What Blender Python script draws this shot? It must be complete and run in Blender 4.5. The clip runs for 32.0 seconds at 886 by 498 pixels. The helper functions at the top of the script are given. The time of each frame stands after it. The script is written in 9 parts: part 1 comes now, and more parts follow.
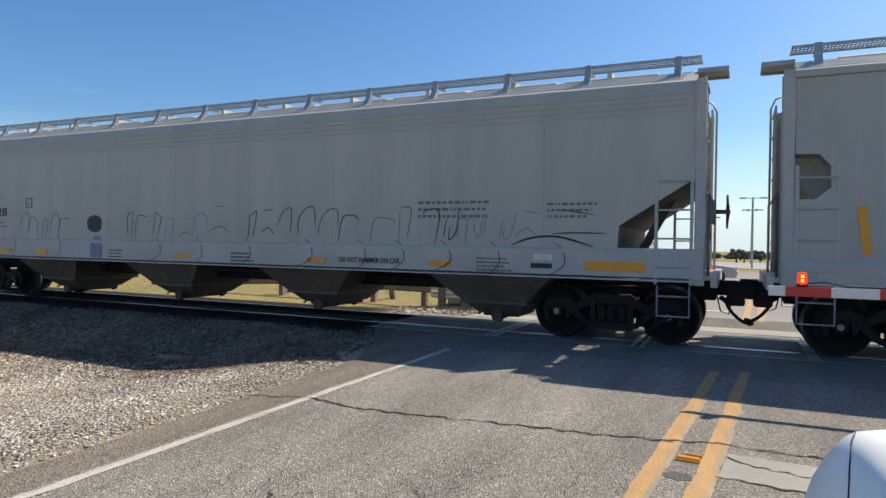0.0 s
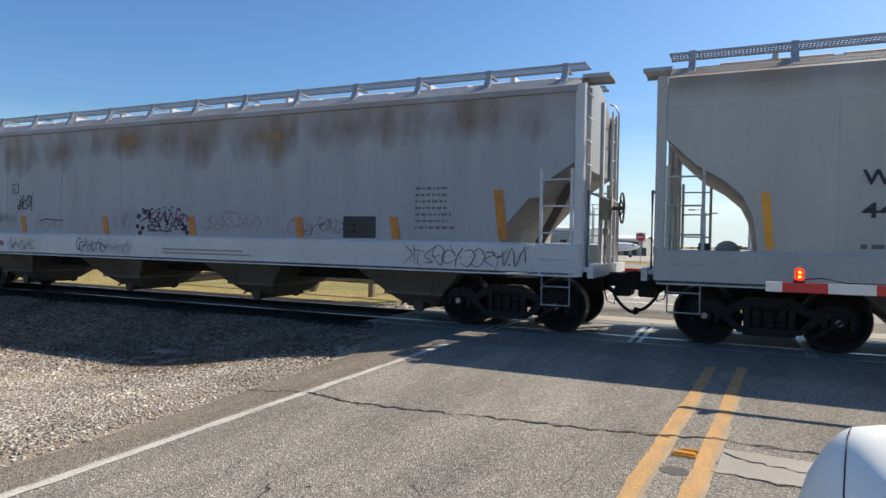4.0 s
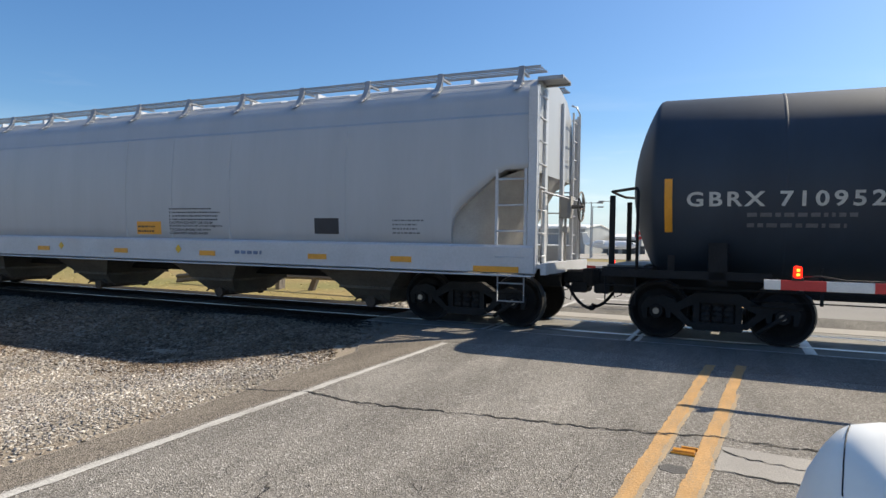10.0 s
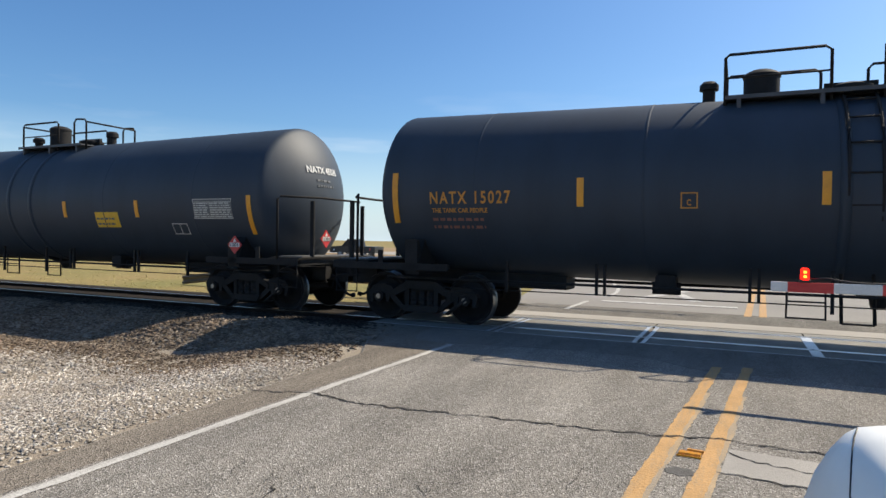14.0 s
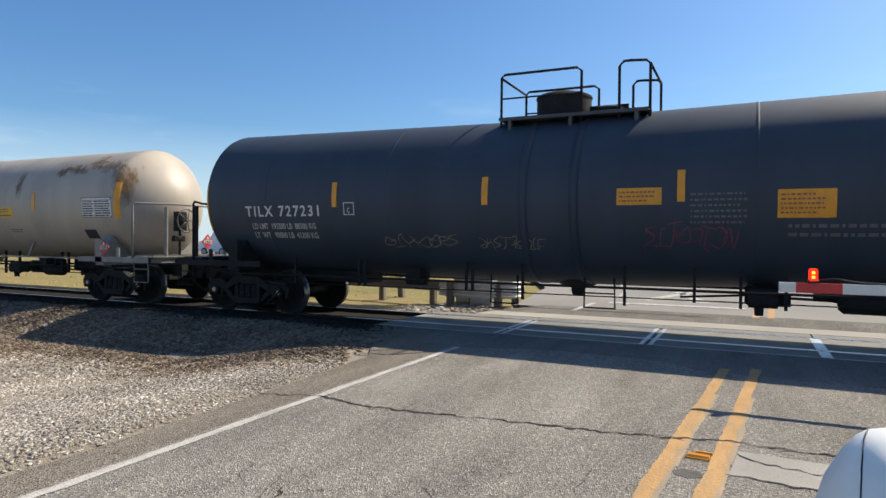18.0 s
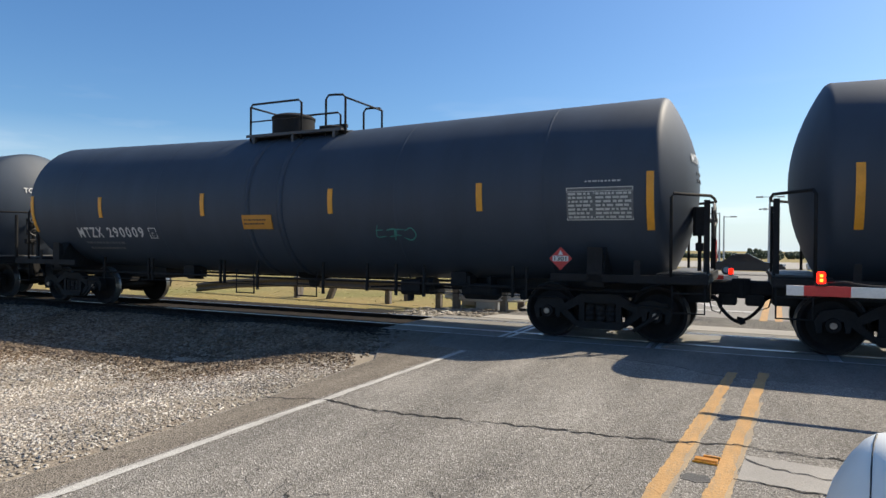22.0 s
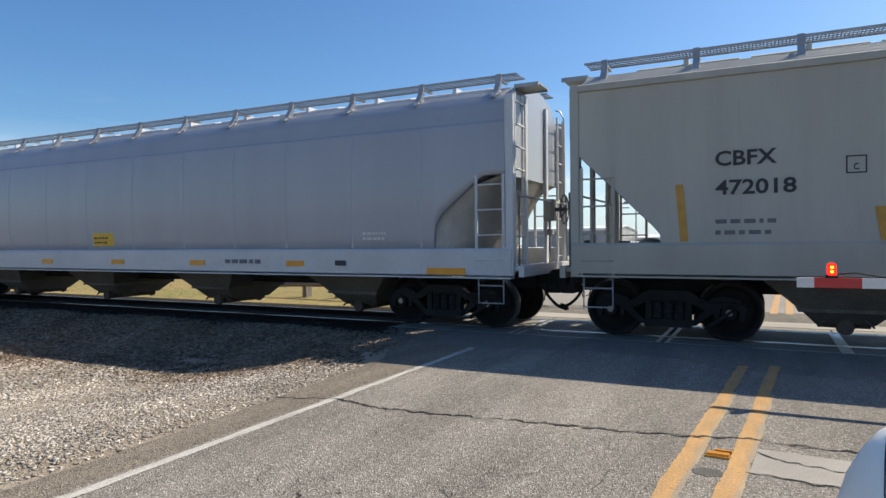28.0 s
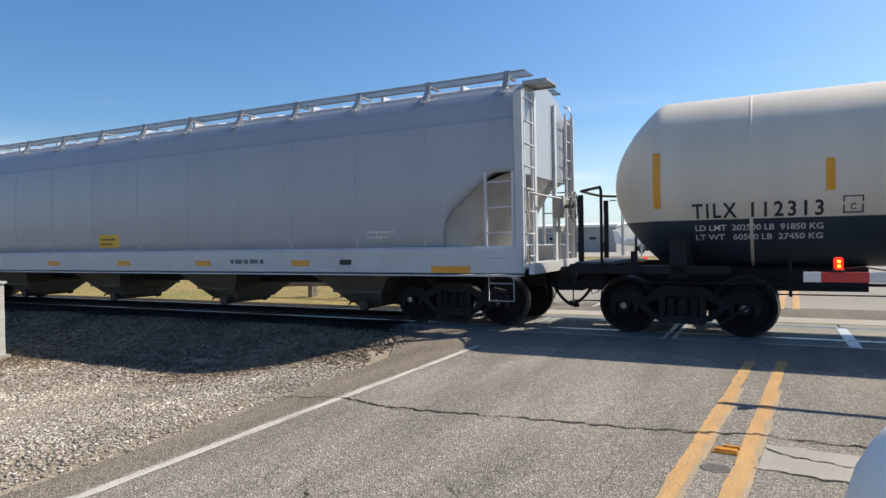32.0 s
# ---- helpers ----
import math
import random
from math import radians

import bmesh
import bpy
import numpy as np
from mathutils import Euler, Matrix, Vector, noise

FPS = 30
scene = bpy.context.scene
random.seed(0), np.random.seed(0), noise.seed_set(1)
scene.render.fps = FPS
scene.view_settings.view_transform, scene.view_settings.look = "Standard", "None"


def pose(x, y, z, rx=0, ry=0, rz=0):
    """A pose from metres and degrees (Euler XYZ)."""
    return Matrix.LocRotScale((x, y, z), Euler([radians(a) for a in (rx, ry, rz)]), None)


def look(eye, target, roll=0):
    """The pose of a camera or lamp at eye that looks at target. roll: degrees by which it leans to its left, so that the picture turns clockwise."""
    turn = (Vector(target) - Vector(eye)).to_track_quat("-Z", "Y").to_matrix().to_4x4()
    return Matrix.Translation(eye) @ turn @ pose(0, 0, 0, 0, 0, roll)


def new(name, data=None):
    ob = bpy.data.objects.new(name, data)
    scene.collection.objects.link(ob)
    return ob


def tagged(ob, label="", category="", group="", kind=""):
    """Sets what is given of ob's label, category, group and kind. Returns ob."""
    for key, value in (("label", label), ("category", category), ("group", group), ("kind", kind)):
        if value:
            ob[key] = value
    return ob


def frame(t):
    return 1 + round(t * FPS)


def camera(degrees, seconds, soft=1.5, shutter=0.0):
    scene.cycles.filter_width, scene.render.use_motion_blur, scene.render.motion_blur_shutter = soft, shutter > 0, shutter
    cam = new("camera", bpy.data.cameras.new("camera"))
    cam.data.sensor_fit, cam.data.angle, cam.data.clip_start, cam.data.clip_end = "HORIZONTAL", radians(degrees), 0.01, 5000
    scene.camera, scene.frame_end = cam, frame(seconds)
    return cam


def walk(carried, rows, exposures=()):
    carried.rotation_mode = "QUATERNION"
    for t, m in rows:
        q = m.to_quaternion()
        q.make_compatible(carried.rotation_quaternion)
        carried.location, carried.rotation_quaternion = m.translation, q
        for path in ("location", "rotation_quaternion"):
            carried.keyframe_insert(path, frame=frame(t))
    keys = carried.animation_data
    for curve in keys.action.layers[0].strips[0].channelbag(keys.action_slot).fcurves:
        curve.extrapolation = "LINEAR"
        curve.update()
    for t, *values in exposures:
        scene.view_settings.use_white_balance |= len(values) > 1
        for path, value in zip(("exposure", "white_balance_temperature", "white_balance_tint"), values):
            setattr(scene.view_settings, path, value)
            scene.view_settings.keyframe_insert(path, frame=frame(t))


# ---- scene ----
# ---- camera and its way ----
EYE = Vector((0.0, 0.0, 1.55))
cam = camera(69.4, 32.0, 1.5)


def aim(yaw, pitch, roll):
    """Pose of the hand-held camera: yaw to the left of the road axis, pitch up, roll."""
    a, p = radians(yaw), radians(pitch)
    way = Vector((-math.sin(a) * math.cos(p), math.cos(a) * math.cos(p), math.sin(p)))
    return look(EYE, EYE + way * 10, roll)


walk(cam, [(t, aim(a, b, c)) for t, a, b, c in (
    (0, 24.653, -0.413, 0.912), (0.5, 24.622, -0.444, 0.927), (1, 24.595, -0.481, 0.945), (1.5, 24.578, -0.530, 0.979),
    (2, 24.555, -0.599, 1.011), (2.5, 24.523, -0.674, 1.024), (3, 24.498, -0.739, 1.038), (3.5, 24.487, -0.794, 1.055),
    (5.5, 24.368, -1.022, 1.083), (6, 24.350, -1.081, 1.099), (6.5, 24.330, -1.112, 1.101), (7, 24.292, -1.095, 1.077),
    (7.5, 24.257, -1.051, 1.073), (8, 24.254, -1.020, 1.108), (8.5, 24.254, -1.002, 1.108), (9, 24.259, -0.984, 1.059),
    (9.5, 24.298, -0.968, 0.999), (10, 24.353, -0.945, 0.918), (10.5, 24.418, -0.914, 0.858), (11, 24.487, -0.891, 0.852),
    (11.5, 24.548, -0.891, 0.872), (12, 24.609, -0.887, 0.898), (12.5, 24.666, -0.861, 0.912), (13, 24.719, -0.838, 0.925),
    (13.5, 24.771, -0.823, 0.941), (14, 24.827, -0.809, 0.933), (14.5, 24.894, -0.791, 0.907), (16.5, 25.176, -0.699, 0.894),
    (17, 25.263, -0.660, 0.784), (17.5, 25.330, -0.632, 0.681), (18, 25.386, -0.603, 0.621), (18.5, 25.453, -0.561, 0.613),
    (19, 25.516, -0.519, 0.606), (19.5, 25.572, -0.480, 0.598), (20, 25.636, -0.436, 0.588), (20.5, 25.707, -0.396, 0.570),
    (21, 25.774, -0.348, 0.548), (21.5, 25.838, -0.297, 0.531), (22, 25.907, -0.287, 0.515), (22.5, 25.968, -0.316, 0.488),
    (23, 26.025, -0.360, 0.469), (23.5, 26.086, -0.405, 0.450), (24, 26.142, -0.425, 0.417), (24.5, 26.191, -0.418, 0.360),
    (25, 26.251, -0.426, 0.280), (25.5, 26.337, -0.481, 0.209), (27.5, 26.492, -0.433, -0.233), (28, 26.575, -0.496, -0.437),
    (28.5, 26.649, -0.546, -0.607), (29, 26.710, -0.604, -0.753), (29.5, 26.774, -0.652, -0.884), (30, 26.836, -0.674, -0.968),
    (30.5, 26.880, -0.675, -1.002), (31, 26.918, -0.670, -1.019), (31.5, 26.968, -0.667, -1.028), (32, 27.017, -0.650, -1.028),
)], exposures=((0.0, 0.42, 7150, 9), (32.0, 0.42, 7150, 9)))

# ---- world and sun ----
SUN_AZ, SUN_EL = radians(40.7), radians(45.5)
world = bpy.data.worlds.new("world")
scene.world = world
world.use_nodes = True
wn, wl = world.node_tree.nodes, world.node_tree.links
sky = wn.new("ShaderNodeTexSky")
sky.sky_type, sky.sun_disc = "NISHITA", False
sky.sun_elevation, sky.sun_rotation = SUN_EL, SUN_AZ
sky.altitude, sky.air_density, sky.dust_density, sky.ozone_density = 150, 1.0, 1.3, 3.0
w_co = wn.new("ShaderNodeTexCoord")
w_map = wn.new("ShaderNodeMapping")
w_map.inputs["Scale"].default_value = (2.2, 2.2, 14.0)
w_noise = wn.new("ShaderNodeTexNoise")
w_noise.inputs["Scale"].default_value, w_noise.inputs["Detail"].default_value = 1.7, 7.0
w_ramp = wn.new("ShaderNodeValToRGB")
w_ramp.color_ramp.elements[0].position, w_ramp.color_ramp.elements[1].position = 0.54, 0.76
w_ramp.color_ramp.elements[1].color = (0.45, 0.45, 0.45, 1)
w_mix = wn.new("ShaderNodeMixRGB")
w_mix.inputs[2].default_value = (7.5, 8.0, 8.6, 1)
wl.new(w_co.outputs["Generated"], w_map.inputs["Vector"])
wl.new(w_map.outputs["Vector"], w_noise.inputs["Vector"])
wl.new(w_noise.outputs["Fac"], w_ramp.inputs["Fac"])
w_sep, w_low, w_mul = wn.new("ShaderNodeSeparateXYZ"), wn.new("ShaderNodeMapRange"), wn.new("ShaderNodeMath")
w_low.inputs["From Min"].default_value, w_low.inputs["From Max"].default_value = 0.24, 0.06
w_mul.operation = "MULTIPLY"
wl.new(w_co.outputs["Generated"], w_sep.inputs[0])
wl.new(w_sep.outputs["Z"], w_low.inputs["Value"])
wl.new(w_low.outputs[0], w_mul.inputs[0])
wl.new(w_ramp.outputs["Color"], w_mul.inputs[1])
wl.new(w_mul.outputs[0], w_mix.inputs[0])
w_hsv = wn.new("ShaderNodeHueSaturation")
w_hsv.inputs["Saturation"].default_value, w_hsv.inputs["Value"].default_value = 1.2, 0.9
wl.new(sky.outputs["Color"], w_hsv.inputs["Color"])
w_tint = wn.new("ShaderNodeMixRGB")
w_tint.blend_type, w_tint.inputs[0].default_value = "MULTIPLY", 1.0
w_tint.inputs[2].default_value = (0.79, 0.985, 1.17, 1)
wl.new(w_hsv.outputs["Color"], w_tint.inputs[1])
wl.new(w_tint.outputs["Color"], w_mix.inputs[1])
w_haze, w_band = wn.new("ShaderNodeMixRGB"), wn.new("ShaderNodeMapRange")
w_band.inputs["From Min"].default_value, w_band.inputs["From Max"].default_value = 0.17, -0.02
w_band.inputs["To Max"].default_value = 0.74
w_haze.inputs[2].default_value = (5.3, 6.7, 8.1, 1)
wl.new(w_sep.outputs["Z"], w_band.inputs["Value"])
wl.new(w_band.outputs[0], w_haze.inputs[0])
wl.new(w_mix.outputs["Color"], w_haze.inputs[1])
wl.new(w_haze.outputs["Color"], wn["Background"].inputs["Color"])
wn["Background"].inputs["Strength"].default_value = 0.115

sun_data = bpy.data.lights.new("sun", "SUN")
sun_data.energy, sun_data.angle, sun_data.color = 5.0, radians(0.53), (1.0, 0.93, 0.82)
sun = new("sun", sun_data)
sun_way = Vector((math.sin(SUN_AZ) * math.cos(SUN_EL), math.cos(SUN_AZ) * math.cos(SUN_EL), math.sin(SUN_EL)))
sun.matrix_world = look(sun_way * 50, (0, 0, 0))


# ---- materials ----
def shade(name, col, rough=0.6, metal=0.0, var=0.25, scale=3.0, fine=60.0, bump=0.15, stretch=(1, 1, 1), tint=None,
          rust=None, spec=0.5, each=0.0, step=0.02):
    """A painted or natural surface: two scales of variation, bump, and patches of another tint."""
    m = bpy.data.materials.new(name)
    m.use_nodes = True
    n, l = m.node_tree.nodes, m.node_tree.links
    bsdf = n["Principled BSDF"]
    bsdf.inputs["Roughness"].default_value, bsdf.inputs["Metallic"].default_value = rough, metal
    bsdf.inputs["Specular IOR Level"].default_value = spec
    co, mp = n.new("ShaderNodeTexCoord"), n.new("ShaderNodeMapping")
    info = n.new("ShaderNodeObjectInfo")
    l.new(co.outputs["Object"], mp.inputs["Vector"])
    mp.inputs["Scale"].default_value = stretch
    add = n.new("ShaderNodeVectorMath")
    mul = n.new("ShaderNodeMath")
    mul.operation, mul.inputs[1].default_value = "MULTIPLY", 37.0
    l.new(info.outputs["Random"], mul.inputs[0])
    l.new(mp.outputs["Vector"], add.inputs[0])
    l.new(mul.outputs[0], add.inputs[1])
    big, small = n.new("ShaderNodeTexNoise"), n.new("ShaderNodeTexNoise")
    for t, s in ((big, scale), (small, fine)):
        t.inputs["Scale"].default_value, t.inputs["Detail"].default_value = s, 4.0
    l.new(add.outputs[0], big.inputs["Vector"])
    l.new((mp if max(stretch) < 3 else co).outputs[0 if max(stretch) < 3 else "Object"], small.inputs["Vector"])
    ramp = n.new("ShaderNodeValToRGB")
    a, b = ramp.color_ramp.elements
    a.position, b.position = 0.3, 0.7
    dark = tint or tuple(c * (1 - var) for c in col)
    a.color, b.color = (*dark, 1), (*col, 1)
    l.new(big.outputs["Fac"], ramp.inputs["Fac"])
    mix = n.new("ShaderNodeMixRGB")
    mix.blend_type, mix.inputs[0].default_value = "MULTIPLY", 1.0
    ramp2 = n.new("ShaderNodeValToRGB")
    c, d = ramp2.color_ramp.elements
    c.position, d.position = 0.3, 0.65
    k = 1 - var * (0.22 if max(stretch) < 3 and min(stretch) < 1 else 0.8)
    c.color, d.color = (k, k, k, 1), (1, 1, 1, 1)
    l.new(small.outputs["Fac"], ramp2.inputs["Fac"])
    l.new(ramp.outputs["Color"], mix.inputs[1])
    l.new(ramp2.outputs["Color"], mix.inputs[2])
    last = mix.outputs["Color"]
    if each:
        hsv, rng = n.new("ShaderNodeHueSaturation"), n.new("ShaderNodeMapRange")
        rng.inputs["To Min"].default_value, rng.inputs["To Max"].default_value = 1 - each, 1 + each
        l.new(info.outputs["Random"], rng.inputs["Value"])
        l.new(rng.outputs[0], hsv.inputs["Value"])
        l.new(last, hsv.inputs["Color"])
        last = hsv.outputs["Color"]
    if rust:
        z0, z1, amount, full = (*rust, 0.75)[:4]
        sep, rng = n.new("ShaderNodeSeparateXYZ"), n.new("ShaderNodeMapRange")
        l.new(co.outputs["Object"], sep.inputs[0])
        rng.inputs["From Min"].default_value, rng.inputs["From Max"].default_value = z0, z1
        l.new(sep.outputs["Z"], rng.inputs["Value"])
        mp2, rn = n.new("ShaderNodeMapping"), n.new("ShaderNodeTexNoise")
        mp2.inputs["Scale"].default_value = (1.0, 1.0, 0.3)
        rn.inputs["Scale"].default_value, rn.inputs["Detail"].default_value = 0.8, 7.0
        l.new(co.outputs["Object"], mp2.inputs["Vector"])
        l.new(mp2.outputs["Vector"], rn.inputs["Vector"])
        m1 = n.new("ShaderNodeMath")
        m1.operation = "MULTIPLY"
        l.new(rng.outputs[0], m1.inputs[0])
        l.new(rn.outputs["Fac"], m1.inputs[1])
        rr = n.new("ShaderNodeValToRGB")
        rr.color_ramp.elements[0].position, rr.color_ramp.elements[1].position = 0.46 - amount, 0.72 - amount * 0.5
        rr.color_ramp.elements[1].color = (full, full, full, 1)
        l.new(m1.outputs[0], rr.inputs["Fac"])
        mx = n.new("ShaderNodeMixRGB")
        mx.inputs[2].default_value = (0.24, 0.15, 0.08, 1)
        l.new(rr.outputs["Color"], mx.inputs[0])
        l.new(last, mx.inputs[1])
        last = mx.outputs["Color"]
    l.new(last, bsdf.inputs["Base Color"])
    bp = n.new("ShaderNodeBump")
    bp.inputs["Strength"].default_value, bp.inputs["Distance"].default_value = bump, step
    l.new(small.outputs["Fac"], bp.inputs["Height"])
    l.new(bp.outputs["Normal"], bsdf.inputs["Normal"])
    return m


def glow(name, col, power):
    m = bpy.data.materials.new(name)
    m.use_nodes = True
    b = m.node_tree.nodes["Principled BSDF"]
    b.inputs["Base Color"].default_value = (*col, 1)
    b.inputs["Emission Color"].default_value, b.inputs["Emission Strength"].default_value = (*col, 1), power
    return m


def asphalt(name, lo, mid, hi, scale=75.0):
    """Worn asphalt: the stones in it show as grains of differing grey."""
    m = shade(name, mid, 0.95, var=0.25, scale=0.45, fine=16, bump=0.2, spec=0.12)
    n, l = m.node_tree.nodes, m.node_tree.links
    bsdf = n["Principled BSDF"]
    co = n.new("ShaderNodeTexCoord")
    vor, ramp, mix = n.new("ShaderNodeTexVoronoi"), n.new("ShaderNodeValToRGB"), n.new("ShaderNodeMixRGB")
    vor.inputs["Scale"].default_value = scale
    sep = n.new("ShaderNodeSeparateColor")
    l.new(co.outputs["Object"], vor.inputs["Vector"])
    l.new(vor.outputs["Color"], sep.inputs[0])
    l.new(sep.outputs[0], ramp.inputs["Fac"])
    e = ramp.color_ramp.elements
    e[0].color, e[1].color = (*lo, 1), (*hi, 1)
    c = e.new(0.14)
    c.color = (*lo, 1)
    c = e.new(0.4)
    c.color = (*mid, 1)
    c = e.new(0.82)
    c.color = (*mid, 1)
    mix.inputs[0].default_value = 0.62
    l.new(bsdf.inputs["Base Color"].links[0].from_socket, mix.inputs[1])
    l.new(ramp.outputs["Color"], mix.inputs[2])
    # polished wheel tracks and dusty streaks along the road
    lane, wear, tone, worn = n.new("ShaderNodeMapping"), n.new("ShaderNodeTexNoise"), n.new("ShaderNodeMapRange"), n.new("ShaderNodeHueSaturation")
    lane.inputs["Scale"].default_value = (1.5, 0.28, 1.0)
    wear.inputs["Scale"].default_value, wear.inputs["Detail"].default_value, wear.inputs["Roughness"].default_value = 1.0, 6.0, 0.65
    tone.inputs["From Min"].default_value, tone.inputs["From Max"].default_value = 0.3, 0.7
    tone.inputs["To Min"].default_value, tone.inputs["To Max"].default_value = 0.72, 1.24
    l.new(co.outputs["Object"], lane.inputs["Vector"])
    l.new(lane.outputs["Vector"], wear.inputs["Vector"])
    l.new(wear.outputs["Fac"], tone.inputs["Value"])
    l.new(tone.outputs[0], worn.inputs["Value"])
    l.new(mix.outputs["Color"], worn.inputs["Color"])
    l.new(worn.outputs["Color"], bsdf.inputs["Base Color"])
    bp = n.new("ShaderNodeBump")
    bp.inputs["Strength"].default_value, bp.inputs["Distance"].default_value = 0.7, 0.011
    l.new(vor.outputs["Distance"], bp.inputs["Height"])
    l.new(bp.outputs["Normal"], bsdf.inputs["Normal"])
    return m


STREAK = (1.6, 1.6, 0.22)


def road_paint(name, col, under, hold=0.5):
    """Road paint worn through to the stones beneath, along the traffic and in crumbs."""
    m = shade(name, col, 0.75, var=0.22, scale=3, fine=45, bump=0.3, spec=0.2)
    n, l = m.node_tree.nodes, m.node_tree.links
    bsdf = n["Principled BSDF"]
    co, mp, big, crumb = n.new("ShaderNodeTexCoord"), n.new("ShaderNodeMapping"), n.new("ShaderNodeTexNoise"), n.new("ShaderNodeTexNoise")
    mp.inputs["Scale"].default_value = (14, 1.6, 1)
    big.inputs["Scale"].default_value, big.inputs["Detail"].default_value = 1.0, 6.0
    crumb.inputs["Scale"].default_value, crumb.inputs["Detail"].default_value = 85.0, 3.0
    l.new(co.outputs["Object"], mp.inputs["Vector"])
    l.new(mp.outputs["Vector"], big.inputs["Vector"])
    l.new(co.outputs["Object"], crumb.inputs["Vector"])
    add, ramp, mix = n.new("ShaderNodeMath"), n.new("ShaderNodeMapRange"), n.new("ShaderNodeMixRGB")
    l.new(big.outputs["Fac"], add.inputs[0])
    l.new(crumb.outputs["Fac"], add.inputs[1])
    ramp.inputs["From Min"].default_value, ramp.inputs["From Max"].default_value = 0.72 + hold * 0.5, 1.02 + hold * 0.5
    ramp.inputs["To Max"].default_value = 0.85
    l.new(add.outputs[0], ramp.inputs["Value"])
    l.new(ramp.outputs[0], mix.inputs[0])
    l.new(bsdf.inputs["Base Color"].links[0].from_socket, mix.inputs[1])
    mix.inputs[2].default_value = (*under, 1)
    l.new(mix.outputs["Color"], bsdf.inputs["Base Color"])
    return m


ASPHALT = asphalt("worn_asphalt", (0.085, 0.078, 0.07), (0.25, 0.232, 0.206), (0.62, 0.59, 0.545), 92)
ASPHALT_DARK = asphalt("newer_asphalt", (0.065, 0.06, 0.052), (0.17, 0.157, 0.137), (0.32, 0.295, 0.26), 50)
ASPHALT_PATCH = asphalt("track_side_asphalt", (0.08, 0.074, 0.066), (0.215, 0.2, 0.18), (0.39, 0.37, 0.335), 100)
CONCRETE = shade("pale_concrete", (0.38, 0.355, 0.315), 0.8, var=0.2, scale=0.6, fine=40, bump=0.2, spec=0.15)
FAR_PAVING = shade("sunlit_paving", (0.28, 0.262, 0.235), 0.85, var=0.2, scale=0.3, fine=30, bump=0.2, spec=0.15)
DIRT = shade("dusty_limestone_ground", (0.37, 0.325, 0.26), 0.95, var=0.4, scale=1.1, fine=55, bump=0.6, spec=0.15, tint=(0.28, 0.23, 0.175))
GRASS_GROUND = shade("dry_grass_ground", (0.285, 0.205, 0.092), 0.95, var=0.14, scale=0.22, fine=5, bump=0.15, tint=(0.19, 0.175, 0.065), spec=0.15)
FIELD = shade("bare_field", (0.34, 0.235, 0.13), 0.95, var=0.3, scale=0.1, fine=8, bump=0.3, spec=0.15)
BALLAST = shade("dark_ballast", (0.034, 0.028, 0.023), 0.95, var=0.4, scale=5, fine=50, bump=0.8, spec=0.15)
LINE_WHITE = road_paint("white_road_paint", (0.56, 0.54, 0.5), (0.25, 0.235, 0.21), 0.42)
LINE_YELLOW = road_paint("yellow_road_paint", (0.52, 0.31, 0.135), (0.27, 0.21, 0.14), 0.55)
LINE_GHOST = road_paint("faded_yellow_paint", (0.45, 0.33, 0.2), (0.25, 0.22, 0.18), 0.3)
SHOULDER = asphalt("dusty_asphalt_edge", (0.06, 0.052, 0.043), (0.21, 0.182, 0.15), (0.38, 0.34, 0.29), 80)
STAIN = shade("oil_stain", (0.10, 0.093, 0.085), 0.6, var=0.4, scale=6, fine=60, bump=0.3)
# body paint darkened: the shade under bays and end slopes is in this colour
UNDER_SHADE = shade("under_shade_paint", (0.18, 0.163, 0.142), 0.75, var=0.35, scale=1.5, fine=25, bump=0.1, spec=0.15)
CRACK = shade("crack_shadow", (0.03, 0.028, 0.026), 1.0, var=0.2, bump=0.1)
SEALED = shade("pale_patch", (0.37, 0.35, 0.32), 0.85, var=0.2, scale=2, fine=60, bump=0.3, spec=0.15)
CROSSING_PANEL = shade("crossing_panel", (0.28, 0.268, 0.245), 0.8, var=0.3, scale=2, fine=50, bump=0.3, spec=0.15)
STEEL_RAIL = shade("polished_rail", (0.42, 0.42, 0.43), 0.28, 1.0, var=0.2, scale=2, fine=30, bump=0.05)
RAIL_SIDE = shade("rusty_rail", (0.03, 0.022, 0.018), 0.8, 0.2, var=0.3, bump=0.3, spec=0.15)
PLATE = shade("galvanised_plate", (0.55, 0.57, 0.6), 0.45, 0.6, var=0.2, scale=3, bump=0.1)
TIE = shade("creosoted_tie", (0.03, 0.024, 0.02), 0.9, var=0.4, scale=3, fine=30, bump=0.6, stretch=(8, 1, 8), spec=0.15)
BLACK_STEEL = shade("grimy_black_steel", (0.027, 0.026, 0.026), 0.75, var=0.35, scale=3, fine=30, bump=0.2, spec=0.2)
WHEEL_STEEL = shade("wheel_steel", (0.021, 0.019, 0.019), 0.7, 0.1, var=0.35, scale=6, fine=40, bump=0.2, spec=0.2)
TREAD = shade("worn_tread", (0.3, 0.29, 0.28), 0.35, 0.9, var=0.2, bump=0.05)
GALV = shade("galvanised_grating", (0.42, 0.43, 0.45), 0.5, 0.2, var=0.25, scale=4, bump=0.1)
YELLOW_TAPE = shade("amber_reflector", (0.88, 0.37, 0.03), 0.4, var=0.15, scale=6, bump=0.05)
DULL_LABEL = shade("dull_yellow_label", (0.42, 0.33, 0.05), 0.6, var=0.2, scale=6, bump=0.05)
YELLOW_LABEL = shade("yellow_label", (0.8, 0.47, 0.04), 0.5, var=0.15, scale=6, bump=0.05)
WHITE_PAINT = shade("white_stencil", (0.72, 0.72, 0.70), 0.6, var=0.2, scale=8, bump=0.05)
